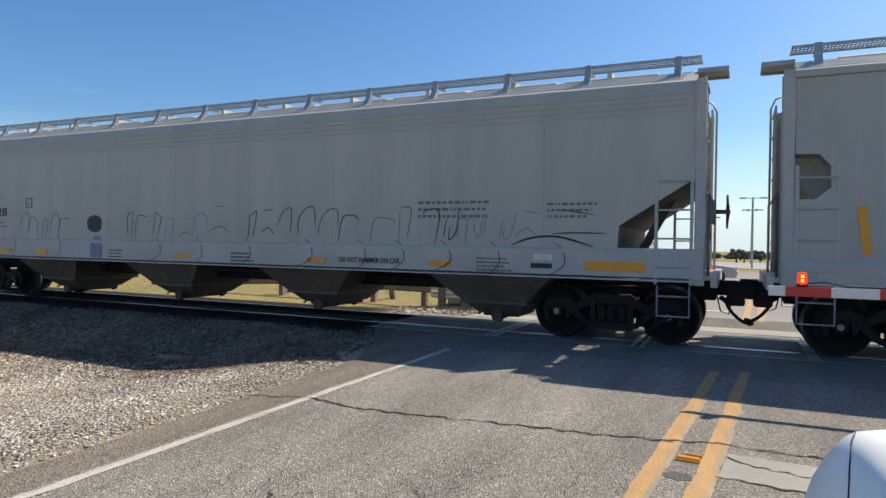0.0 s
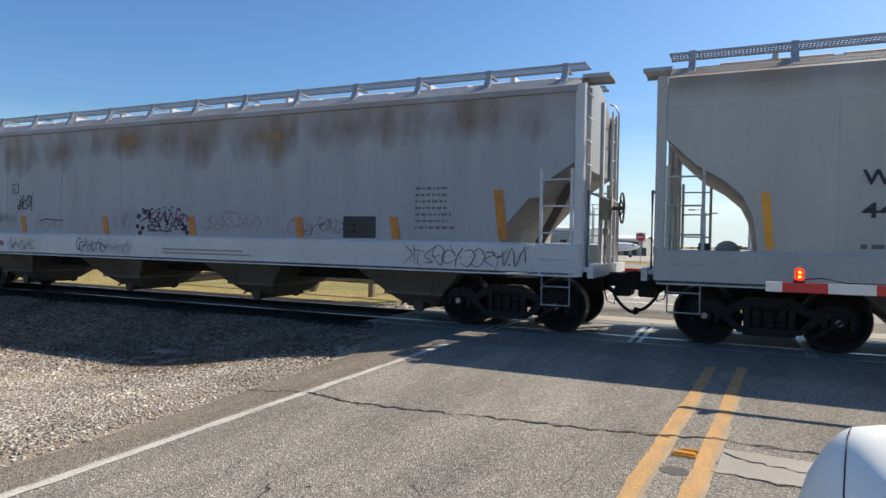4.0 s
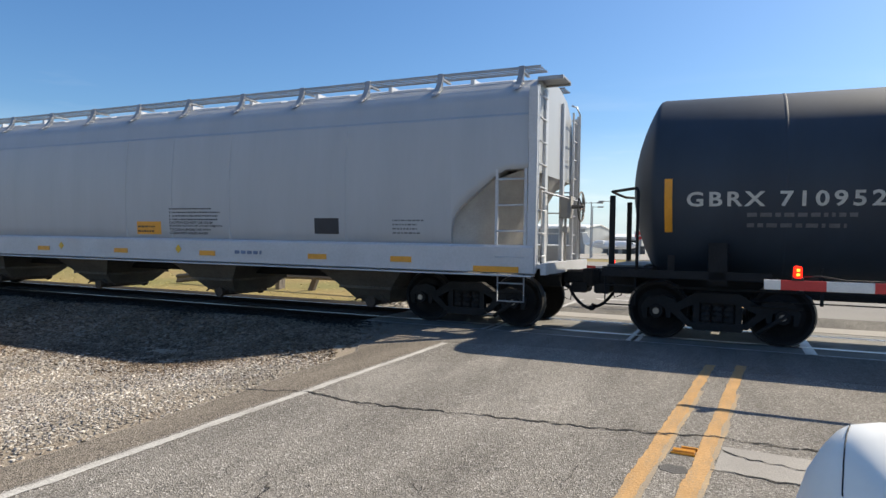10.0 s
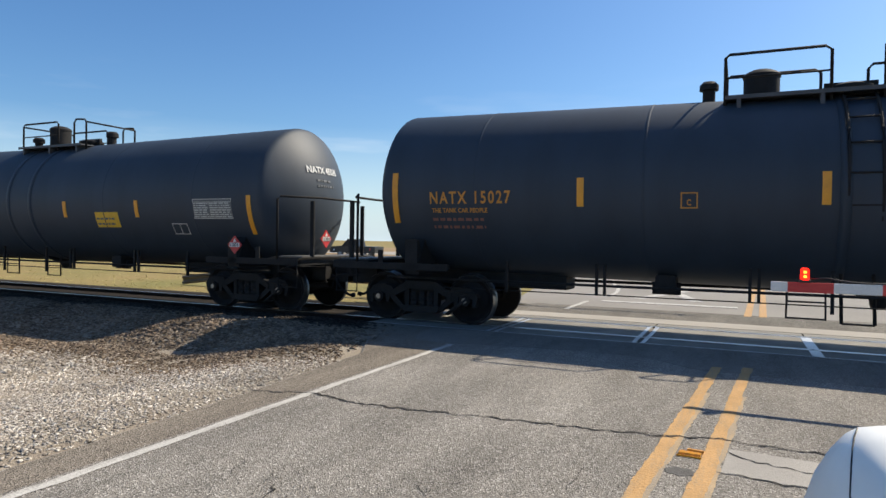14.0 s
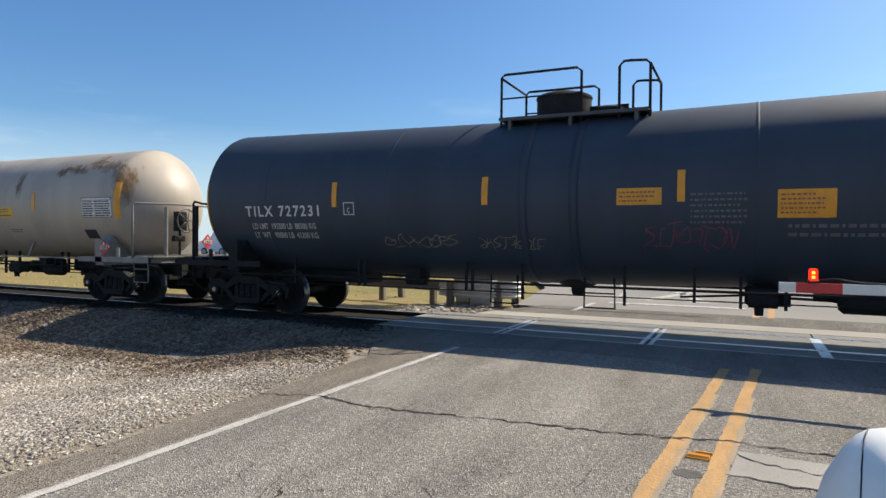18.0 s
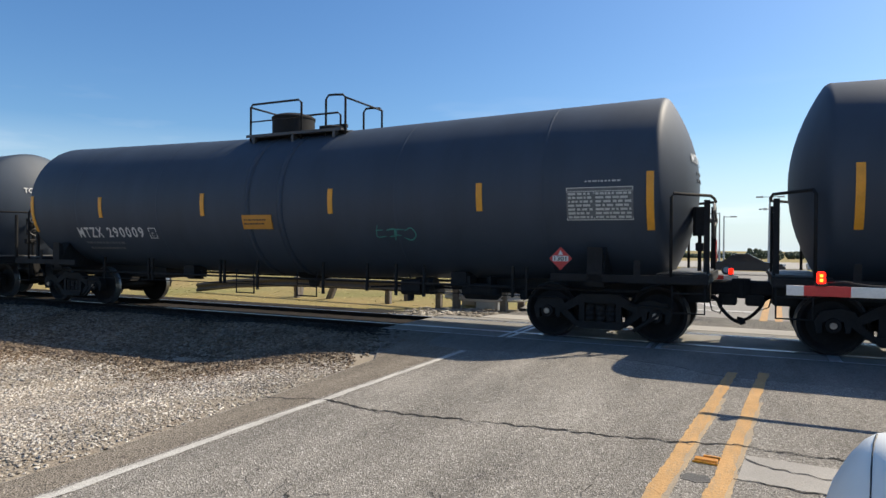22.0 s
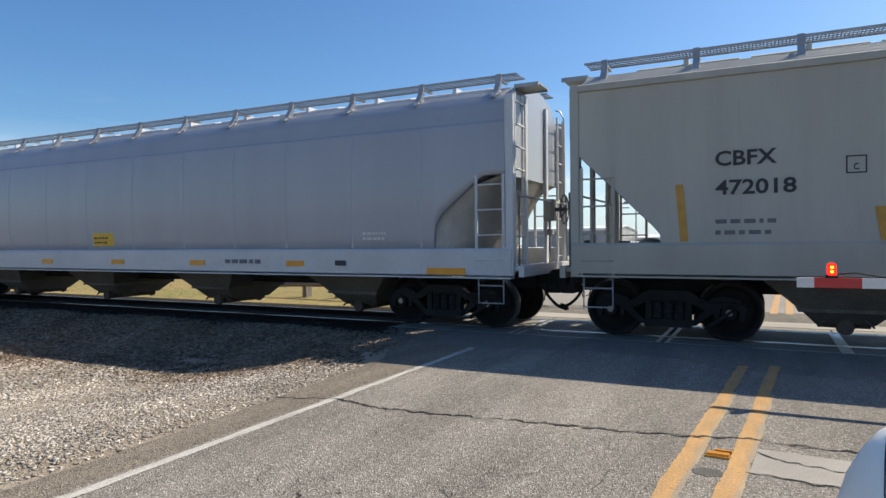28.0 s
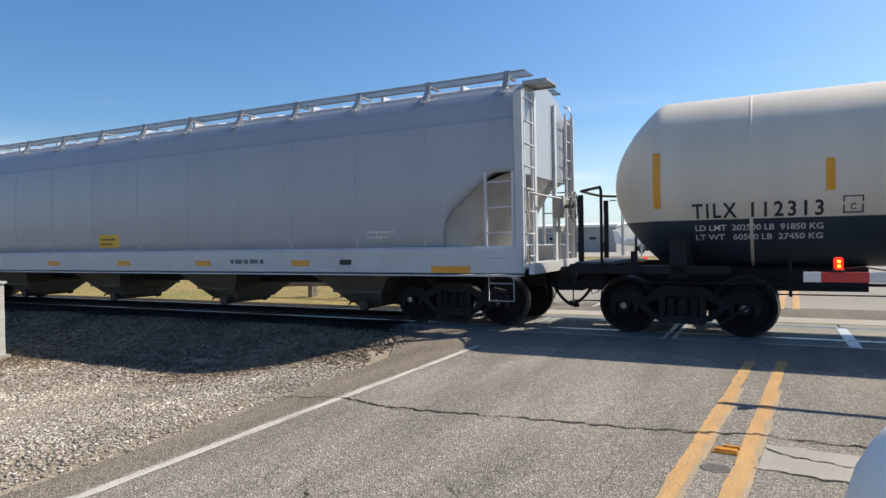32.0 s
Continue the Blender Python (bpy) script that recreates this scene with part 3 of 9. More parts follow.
def build_ground():
    xs = [-3000, -1500, -700, -300, -150, -80, -40, -20, -8, 0, 8, 20, 40, 80, 150, 300, 700, 1500, 3000]
    ys = [-1500, -500, -150, -50, -15, 0, 8, 14, 20, 25, 40, 60, 90, 140, 220, 350, 550, 925, 1600, 3000]
    b = Build()
    k = len(ys)
    b.v = [(x, y, (-0.16 if y >= 14 else -0.8) + ground_z(y)) for x in xs for y in ys]
    for i in range(len(xs) - 1):
        for j in range(k - 1):
            b.f.append((i * k + j, (i + 1) * k + j, (i + 1) * k + j + 1, i * k + j + 1))
            b.s.append(False)
    tagged(part("ground", b, GRASS_GROUND), "dry yellow-green grass land that falls gently away", "ground", "", "structure")
    far = [15.4, 18, 22, 27, 32, 37, 42, 43]
    left = [-5.3, -5.7, -6.4, -8.4, -11.8, -17, -26, -60]
    b = Build()
    gx = [-95, -40, -20, -12, -10, -9, -8.2, -7.4, -6.8, -6.5, -6.25, -6.0, -5.7, -5.4, -5.1, -4.8, -4.55, -4.2]
    gy = [-30, -8, -1, 1, 3, 5, 6, 7, 7.6, 8.0, 8.4, 8.8, 9.2, 9.55, 9.9]
    b.v = [(x, y, lot_z(x, y)) for x in gx for y in gy]
    for i in range(len(gx) - 1):
        for j in range(len(gy) - 1):
            k = i * len(gy) + j
            b.f.append((k, k + len(gy), k + len(gy) + 1, k + 1))
            b.s.append(True)
    tagged(part("gravel_lot", b, DIRT), "pale crushed-stone lot that dips towards the track", "gravel", "", "structure")
    sheet("road_near", [(-4.36, -30), (5.2, -30), (5.2, 10.28), (-6.3, 10.28), (-6.05, 9.75), (-5.3, 8.7), (-4.62, 7.4), (-4.42, 5.0), (-4.33, 3.0)], 0.0, ASPHALT, "worn grey asphalt road with cracks", "road")
    sheet("concrete_strip", [(-5.4, 12.96), (9, 12.96), (9, 13.75), (-5.2, 13.75)], 0.0, CONCRETE, "pale concrete strip beside the far rail", "pavement")
    sheet("road_band", [(-5.2, 13.75), (9, 13.75), (9, 15.5), (-4.6, 15.7)], -0.005, ASPHALT_DARK, "darker asphalt band beyond the track", "road")
    b = Build()
    for a, c, u, w in zip(far, far[1:], left, left[1:]):
        b.quad([(u, a, -0.01 + ground_z(a)), (12, a, -0.01 + ground_z(a)), (12, c, -0.01 + ground_z(c)), (w, c, -0.01 + ground_z(c))])
    tagged(part("road_far", b, FAR_PAVING), "sunlit pale road beyond the crossing", "road", "", "structure")
    b = Build()
    for a, c in ((43, 52), (52, 61)):
        b.quad([(-400, a, -0.01 + ground_z(a)), (400, a, -0.01 + ground_z(a)), (400, c, -0.01 + ground_z(c)), (-400, c, -0.01 + ground_z(c))])
    tagged(part("cross_street", b, FAR_PAVING), "pale street that crosses beyond the grass", "road", "", "structure")
    b = Build()
    for a, c in ((84, 110), (110, 150), (150, 190)):
        b.quad([(-70, a, -0.1 + ground_z(a)), (160, a, -0.1 + ground_z(a)), (160, c, -0.1 + ground_z(c)), (-70, c, -0.1 + ground_z(c))])
    tagged(part("apron", b, CONCRETE), "wide pale concrete apron before the hangar", "pavement", "", "structure")
    b = Build()
    curve = [(-3.38, 18.8), (-3.45, 20.5), (-3.72, 22.5), (-4.35, 25), (-5.2, 27.3), (-6.2, 29.3), (-7.4, 31.1), (-9.4, 33.4)]
    for (x0, y0), (x1, y1) in zip(curve, curve[1:]):
        b.quad([(x0 - 0.06, y0, ground_z(y0)), (x0 + 0.06, y0, ground_z(y0)), (x1 + 0.06, y1, ground_z(y1)), (x1 - 0.06, y1, ground_z(y1))])
    tagged(part("edge_line", b, LINE_WHITE), "worn white edge line", "road line", "", "structure")
    b = Build()
    ys = [62, 83, 90, 140, 220, 350]
    for a, c in zip(ys, ys[1:]):
        b.quad([(-260, a, -0.14 + ground_z(a)), (-16 - a * 0.2, a, -0.14 + ground_z(a)), (-16 - c * 0.2, c, -0.14 + ground_z(c)), (-260, c, -0.14 + ground_z(c))])
    tagged(part("bare_field", b, FIELD), "bare brown field beyond the grass", "field", "", "structure")
    # painted lines
    worn_line("edge_line", -3.89, -3.80, -20, 8.65, LINE_WHITE, "worn white edge line", 31)
    for k, (x, y1) in enumerate(((-0.85, 8.75), (-0.51, 8.9))):
        worn_line("centre_line", x - 0.07, x + 0.045, -20, y1, LINE_YELLOW, "worn yellow centre line", 33 + k, 0.0735)
        worn_line("old_centre_line", x + 0.02, x + 0.08, -20, 7.2, LINE_GHOST, "faded rim of an older yellow line", 35 + k, 0.0735, 0.0025)
    strip("centre_line", -0.40, -0.25, [15.3, 20, 25, 40], 0.0, LINE_YELLOW, "worn yellow centre line", "road line", lean=0.034)
    strip("centre_line", -0.04, 0.11, [15.35, 20, 25, 40], 0.0, LINE_YELLOW, "worn yellow centre line", "road line", lean=0.03)
    strip("edge_line", -3.68, -3.57, [14.7, 17.0], 0.0, LINE_WHITE, "worn white edge line", "road line")
    sheet("stop_line", [(-3.3, 17.1), (0.0, 17.15), (0.0, 17.5), (-3.3, 17.45)], 0.0, LINE_WHITE, "white stop line", "road line", depth=0.01)
    for s in (-1, 1):
        sheet("cross_mark", [(-1.8 - s * 0.95, 18.5), (-1.8 - s * 0.65, 18.5), (-1.8 + s * 0.7, 23.6), (-1.8 + s * 0.4, 23.6)], 0.0, LINE_WHITE, "white crossing mark on the road", "road line", depth=0.01)
    b = Build()
    edge = [(-4.33, 3.0), (-4.42, 5.0), (-4.62, 7.4), (-5.3, 8.7), (-6.05, 9.75), (-6.28, 10.26)]
    for (x0, y0), (x1, y1) in zip([(-4.36, -20)] + edge, edge):
        b.quad([(x0 + 0.015, y0, 0.002), (-3.94, y0, 0.002), (-3.94, y1, 0.002), (x1 + 0.015, y1, 0.002)])
    tagged(part("road_shoulder", b, SHOULDER), "dusty brown asphalt edge outside the white line", "road", "", "structure")
    sheet("track_asphalt", [(-4.6, 8.9), (-3.9, 8.7), (-3.34, 8.88), (-2.75, 9.0), (-2.17, 9.08), (-1.4, 9.0), (-0.92, 8.88), (-0.55, 8.55), (-0.3, 8.45), (0.61, 8.42), (2.0, 8.4), (5.18, 8.35), (5.18, 10.27), (-4.9, 10.27), (-4.8, 9.6)], 0.003, ASPHALT_PATCH, "newer smooth asphalt laid along the track", "road", depth=0.01)
    # small marks on the near road
    sheet("road_patch", [(-0.035, 5.30), (0.55, 5.27), (2.3, 5.12), (2.2, 4.5), (0.38, 4.68), (-0.085, 4.72)], 0.002, SEALED, "pale rectangular patch in the asphalt", "road patch", depth=0.01)
    sheet("oil_spot", [(-0.335 + (0.1 + 0.012 * math.sin(a * 2.3)) * math.cos(a * 0.2618), 4.62 + (0.085 + 0.01 * math.cos(a * 1.7)) * math.sin(a * 0.2618)) for a in range(24)], 0.0025, STAIN, "dark round stain on the asphalt", "stain", depth=0.01)
    return


def crack(points, width, seed):
    r = random.Random(seed)
    pts = []
    for (xa, ya), (xb, yb) in zip(points, points[1:]):
        n = max(2, int(math.hypot(xb - xa, yb - ya) / 0.05))
        for k in range(n):
            u = k / n
            pts.append((xa + (xb - xa) * u + r.uniform(-0.014, 0.014), ya + (yb - ya) * u + r.uniform(-0.03, 0.03), width * r.uniform(0.25, 1.4)))
    b = Build()
    for p, q in zip(pts, pts[1:]):
        dx, dy = q[0] - p[0], q[1] - p[1]
        m = math.hypot(dx, dy) + 1e-6
        nx, ny = -dy / m, dx / m
        b.quad([(p[0] - nx * p[2] / 2, p[1] - ny * p[2] / 2, 0.006), (q[0] - nx * q[2] / 2, q[1] - ny * q[2] / 2, 0.006),
                (q[0] + nx * q[2] / 2, q[1] + ny * q[2] / 2, 0.006), (p[0] + nx * p[2] / 2, p[1] + ny * p[2] / 2, 0.006)])
    return tagged(part("road_crack", b, CRACK), "dark jagged crack in the asphalt", "crack", "", "structure")


def build_cracks():
    crack([(-4.4, 5.02), (-3.86, 5.24), (-3.24, 5.10), (-2.66, 5.16), (-2.03, 5.24), (-1.43, 5.30), (-1.05, 5.32), (-0.52, 5.41), (-0.1, 5.53), (0.3, 5.49), (0.9, 5.52)], 0.03, 1)
    crack([(-0.05, 5.18), (0.15, 5.05), (0.55, 4.98)], 0.018, 2)
    crack([(-0.1, 4.71), (0.4, 4.66), (0.9, 4.62)], 0.016, 3)
    crack([(-2.6, 3.2), (-2.5, 2.95), (-2.52, 2.7)], 0.014, 4)
    for k in range(34):
        r = random.Random(500 + k)
        x, y, a = r.uniform(-3.0, -0.9), r.uniform(2.75, 4.6), r.uniform(0, 6.28)
        pts = [(x, y)]
        for q in range(r.choice((3, 4, 5))):
            a += r.uniform(-1.0, 1.0)
            x, y = x + 0.13 * math.cos(a), y + 0.13 * math.sin(a)
            pts.append((x, y))
        crack(pts, r.uniform(0.0015, 0.004), 600 + k)
    for k in range(11):
        r = random.Random(800 + k)
        x = -3.6 + 0.42 * k
        y = float(np.interp(x, [-4.4, -3.24, -1.43, -0.1, 0.9], [5.05, 5.10, 5.30, 5.53, 5.52])) + r.uniform(-0.06, 0.1)
        crack([(x, y), (x + 0.13, y + r.uniform(-0.05, 0.05)), (x + 0.3, y + r.uniform(-0.06, 0.06))], r.uniform(0.005, 0.012), 820 + k)
    for k in range(14):
        r = random.Random(100 + k)
        x, y = r.uniform(-2.9, -1.2), r.uniform(2.7, 3.6)
        crack([(x, y), (x + r.uniform(-0.15, 0.15), y + r.uniform(-0.1, 0.1)), (x + r.uniform(-0.25, 0.25), y + r.uniform(-0.2, 0.2))], 0.004, 200 + k)


def build_track():
    prof = [(-0.07, -0.165), (0.07, -0.165), (0.07, -0.15), (0.012, -0.125), (0.012, -0.045), (0.036, -0.035), (0.036, -0.006), (0.028, 0.0),
            (-0.028, 0.0), (-0.036, -0.006), (-0.036, -0.035), (-0.012, -0.045), (-0.012, -0.125), (-0.07, -0.15)]
    for y in (NEAR_RAIL, FAR_RAIL):
        b = Build()
        b.prism([(y + a, c) for a, c in prof], 0, -420, 260)
        me = b.mesh("rail")
        me.materials.append(RAIL_SIDE)
        me.materials.append(STEEL_RAIL)
        for p in me.polygons:
            if p.normal.z > 0.8 and p.center.z > -0.03:
                p.material_index = 1
        tagged(part("rail", me, RAIL_SIDE), "steel rail with a polished head", "rail", "rails of the track")
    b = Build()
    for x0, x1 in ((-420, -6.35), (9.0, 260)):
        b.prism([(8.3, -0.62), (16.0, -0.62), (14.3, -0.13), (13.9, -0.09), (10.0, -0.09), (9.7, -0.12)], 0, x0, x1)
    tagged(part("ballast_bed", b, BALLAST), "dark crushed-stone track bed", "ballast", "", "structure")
    tie = kept("tie", lambda b: b.box(-0.11, 0.11, 10.45, 13.0, -0.26, -0.085, 0.015) and None)
    for k in range(110):
        t = part("railway_tie", tie, TIE, at=pose(-6.9 - k * 0.53, 0, 0))
        tagged(t, "dark creosoted wooden tie under the rails", "railway tie", "ties under the rails")
    # panels of the crossing
    cross = thing("level_crossing", "grey concrete and steel panels laid between and beside the rails", "level crossing", kind="structure")
    edges = [-6.28, -3.84, -1.4, 1.04, 3.48, 5.92, 8.9]
    for x0, x1 in zip(edges, edges[1:]):
        for y0, y1 in ((10.33, 10.90), (11.06, 12.37), (12.55, 12.95)):
            part("panel", Build().box(x0 + 0.012, x1 - 0.012, y0, y1, -0.12, -0.004, 0.01), CROSSING_PANEL, cross)
        for y0, y1 in ((10.295, 10.33), (11.02, 11.06), (12.37, 12.40)):
            part("edge_bar", Build().box(x0 + 0.02, x1 - 0.02, y0, y1, -0.1, -0.001), PLATE, cross)
    for x in edges[1:-1]:
        for d in (-0.1, 0.04):
            if x > 0 and d < 0:
                continue
            for y0, y1 in ((10.34, 10.89), (11.07, 12.36)):
                w = 0.06 if x < 0 else 0.15
                d = d if x < 0 else -0.07
                part("joint_plate", Build().box(x + d, x + d + w, y0, y1, -0.004, 0.002), PLATE, cross)


def scatter(name, spots, sizes, material, label, seed):
    """Many small broken stones as one piece of stuff."""
    rng = np.random.default_rng(seed)
    ico_v = np.array([(0, 0, 1), (0.894, 0, 0.447), (0.276, 0.851, 0.447), (-0.724, 0.526, 0.447), (-0.724, -0.526, 0.447), (0.276, -0.851, 0.447),
                      (0.724, 0.526, -0.447), (-0.276, 0.851, -0.447), (-0.894, 0, -0.447), (-0.276, -0.851, -0.447), (0.724, -0.526, -0.447), (0, 0, -1)])
    ico_f = np.array([(0, 1, 2), (0, 2, 3), (0, 3, 4), (0, 4, 5), (0, 5, 1), (1, 6, 2), (2, 7, 3), (3, 8, 4), (4, 9, 5), (5, 10, 1), (2, 6, 7), (3, 7, 8), (4, 8, 9), (5, 9, 10), (1, 10, 6)])
    n = len(spots)
    v = ico_v[None] * (1 + rng.uniform(-0.38, 0.38, (n, 12, 1)))
    v = v * sizes[:, None, None] * rng.uniform(0.5, 1.5, (n, 1, 3)) * np.array([1.3, 1.3, 0.3])
    a, t = rng.uniform(0, 6.28, n), rng.uniform(-0.4, 0.4, n)
    ca, sa, ct, st = np.cos(a)[:, None], np.sin(a)[:, None], np.cos(t)[:, None], np.sin(t)[:, None]
    x, y, z = v[..., 0], v[..., 1], v[..., 2]
    x, z = x * ct - z * st, x * st + z * ct
    x, y = x * ca - y * sa, x * sa + y * ca
    co = np.stack([x, y, z], -1) + spots[:, None, :]
    f = (ico_f[None] + (np.arange(n) * 12)[:, None, None]).reshape(-1)
    me = bpy.data.meshes.new(name)
    me.vertices.add(n * 12)
    me.vertices.foreach_set("co", co.reshape(-1))
    me.loops.add(len(f))
    me.loops.foreach_set("vertex_index", f)
    me.polygons.add(len(f) // 3)
    me.polygons.foreach_set("loop_start", np.arange(0, len(f), 3))
    me.polygons.foreach_set("loop_total", np.full(len(f) // 3, 3))
    me.update()
    return tagged(part(name, me, material), label, "gravel", "", "stuff")


def stone_mat(name, a, b, c):
    """Broken stone whose shade changes from piece to piece."""
    m = shade(name, b, 0.95, var=0.3, scale=6, fine=90, bump=0.3, spec=0.12)
    n, l = m.node_tree.nodes, m.node_tree.links
    geo, ramp = n.new("ShaderNodeNewGeometry"), n.new("ShaderNodeValToRGB")
    e = ramp.color_ramp.elements
    e[0].color, e[1].color = (*a, 1), (*c, 1)
    mid = e.new(0.5)
    mid.color = (*b, 1)
    l.new(geo.outputs["Random Per Island"], ramp.inputs["Fac"])
    co, drift, tone, hue = n.new("ShaderNodeTexCoord"), n.new("ShaderNodeTexNoise"), n.new("ShaderNodeMapRange"), n.new("ShaderNodeHueSaturation")
    drift.inputs["Scale"].default_value, drift.inputs["Detail"].default_value = 0.75, 4.0
    tone.inputs["From Min"].default_value, tone.inputs["From Max"].default_value = 0.34, 0.66
    tone.inputs["To Min"].default_value, tone.inputs["To Max"].default_value = 0.68, 1.2
    mix = n.new("ShaderNodeMixRGB")
    mix.inputs[0].default_value = 0.8
    bsdf = n["Principled BSDF"]
    l.new(bsdf.inputs["Base Color"].links[0].from_socket, mix.inputs[1])
    l.new(ramp.outputs["Color"], mix.inputs[2])
    l.new(co.outputs["Object"], drift.inputs["Vector"])
    l.new(drift.outputs["Fac"], tone.inputs["Value"])
    l.new(tone.outputs[0], hue.inputs["Value"])
    l.new(mix.outputs["Color"], hue.inputs["Color"])
    l.new(hue.outputs["Color"], bsdf.inputs["Base Color"])
    return m


INNER_Y = 9.75


def build_stones():
    rng = np.random.default_rng(5)

    def field(n, x0, x1, y0, y1, keep):
        p = np.stack([rng.uniform(x0, x1, n), rng.uniform(y0, y1, n)], 1)
        return p[keep(p[:, 0], p[:, 1], rng.uniform(0, 1, n))]

    pale = field(440000, -22, -4.25, 1.2, 9.6, lambda x, y, u: (x < -4.42 - 0.75 * u ** 2 - np.clip((y - 6.6) * 0.62, 0, 9)) & (u < np.clip(8.0 / np.hypot(x, y), 0, 1) ** 1.5 * np.clip(0.66 + 0.22 * np.sin(y * 2.6 + x * 0.35 + np.sin(x * 0.9)) + 0.16 * np.sin(x * 2.1 - y * 3.7 + 1.3 * np.sin(y * 1.7)), 0.25, 0.95)))
    pale = pale[pale[:, 1] < np.interp(pale[:, 0], [-9.0, -5.2], [7.5, 7.7]) + rng.normal(0, 0.22, len(pale))]
    brown = (np.sin(pale[:, 0] * 1.3 + pale[:, 1] * 0.7) * 0.7 + pale[:, 1] * 1.7 - 11.1 + rng.normal(0, 0.8, len(pale))) > 0
    big = lambda n, lo, hi: lo + (hi - lo) * rng.uniform(0, 1, n) ** 2.2
    a, c = pale[~brown], pale[brown]
    put = lambda p, z: np.concatenate([p, np.full((len(p), 1), z)], 1)
    lie = lambda p: np.concatenate([p, np.array([[lot_z(x, y) + 0.006] for x, y in p])], 1)
    scatter("gravel_pale", lie(a), big(len(a), 0.0055, 0.017) * np.clip(np.hypot(a[:, 0], a[:, 1]) / 7.5, 0.95, 1.7), stone_mat("pale_stone_mix", (0.22, 0.18, 0.14), (0.42, 0.37, 0.31), (0.72, 0.67, 0.6)), "pale crushed limestone lying on the lot", 1)
    scatter("gravel_brown", lie(c), big(len(c), 0.005, 0.016) * np.clip(np.hypot(c[:, 0], c[:, 1]) / 7.5, 0.95, 1.7), stone_mat("brown_stone_mix", (0.07, 0.045, 0.03), (0.17, 0.12, 0.08), (0.34, 0.28, 0.215)), "brown and grey crushed stone near the track", 2)
    d = field(260000, -45, -4.9, 7.0, 10.9, lambda x, y, u: (u < np.clip(9.0 / np.hypot(x, y), 0, 1) ** 1.6) & (y > np.interp(x, [-9.0, -5.2], [6.7, 7.2]) + 1.1 * u ** 0.6) & (rng.uniform(0, 1, len(x)) < np.clip((-4.75 - np.clip(y - 7, 0, 9) * 0.5 - x + 1.0) / 1.6, 0, 1) ** 2.2))
    bed = np.interp(d[:, 1], [8.3, 9.7, 10.0, 11], [-0.62, -0.12, -0.09, -0.09])
    road = d[:, 0] > np.interp(d[:, 1], [5.0, 7.4, 8.7, 9.75, 10.3], [-4.42, -4.62, -5.3, -6.05, -6.3])
    z = np.maximum(np.where(d[:, 0] < -6.35, bed, -9), np.array([lot_z(x, y) if y < 9.9 else -9 for x, y in d])) + 0.01
    z = np.where(road, 0.008, z)
    keep = ~road | (d[:, 1] < 10.2)
    d, z = d[keep], z[keep]
    # stones closest to the rails take a nearly black mix, with a wavy border
    inner = d[:, 1] + 0.18 * np.sin(d[:, 0] * 1.7) + rng.normal(0, 0.14, len(d)) > INNER_Y
    stones = np.concatenate([d, z[:, None]], 1)
    for name, pick, tones, label, seed in (("ballast_stones", ~inner, ((0.068, 0.052, 0.039), (0.168, 0.128, 0.094), (0.31, 0.25, 0.195)), "dark crushed-stone ballast beside the rails", 3),
                                           ("oiled_ballast", inner, ((0.018, 0.015, 0.013), (0.036, 0.03, 0.026), (0.09, 0.078, 0.066)), "nearly black ballast close to the rails", 6)):
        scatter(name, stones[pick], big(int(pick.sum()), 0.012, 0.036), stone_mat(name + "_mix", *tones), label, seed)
    e = field(3500, -8.5, -4.6, 12.9, 15.6, lambda x, y, u: (x > -8 + 0.9 * u) & (x < -5.2 - 0.4 * np.sin(y * 2)) & (u < np.clip((-x - 4.6) / 1.5, 0, 1)) & (y < 15.6 + 0.5 * np.sin(x)))
    scatter("far_gravel", put(e, -0.09), big(len(e), 0.02, 0.075), stone_mat("far_stone_mix", (0.12, 0.1, 0.08), (0.3, 0.265, 0.22), (0.42, 0.39, 0.34)), "loose pale rubble beyond the far rail", 4)
    # dry grass
    n = 14000
    p = np.stack([rng.uniform(-70, -4.5, n), 13.8 + 28 * rng.uniform(0, 1, n) ** 1.8], 1)
    p = p[(p[:, 0] < -6.3 - np.clip(p[:, 1] - 20, 0, 99) * 0.42) & ((p[:, 1] > 16) | (p[:, 0] < -9 + np.sin(p[:, 1] * 3)))]
    n = len(p)
    h, a, lean = rng.uniform(0.008, 0.022, n), rng.uniform(0, 6.28, n), rng.uniform(-0.06, 0.06, (n, 2))
    w = 0.018 + 0.0012 * p[:, 1]
    gz = -0.16 - 0.0115 * np.clip(p[:, 1] - 25, 0, 900)
    c3 = np.zeros((n, 3, 3))
    c3[:, 0] = np.stack([p[:, 0] - w * np.cos(a), p[:, 1] - w * np.sin(a), gz], 1)
    c3[:, 1] = np.stack([p[:, 0] + w * np.cos(a), p[:, 1] + w * np.sin(a), gz], 1)
    c3[:, 2] = np.stack([p[:, 0] + lean[:, 0], p[:, 1] + lean[:, 1], gz + h], 1)
    me = bpy.data.meshes.new("grass")
    me.vertices.add(n * 3)
    me.vertices.foreach_set("co", c3.reshape(-1))
    me.loops.add(n * 3)
    me.loops.foreach_set("vertex_index", np.arange(n * 3))
    me.polygons.add(n)
    me.polygons.foreach_set("loop_start", np.arange(0, n * 3, 3))
    me.polygons.foreach_set("loop_total", np.full(n, 3))
    me.update()
    tagged(part("grass", me, stone_mat("dry_grass_blades", (0.4, 0.36, 0.15), (0.44, 0.38, 0.17), (0.5, 0.42, 0.2))), "short dry yellow-green grass", "grass", "", "stuff")


build_ground()
build_cracks()
build_track()
build_stones()
# ---- the train ----
SPEED, WHEEL_R, TRACK_Y = 10.29, 0.46, 11.72
WHEELSETS, CARS = [], []


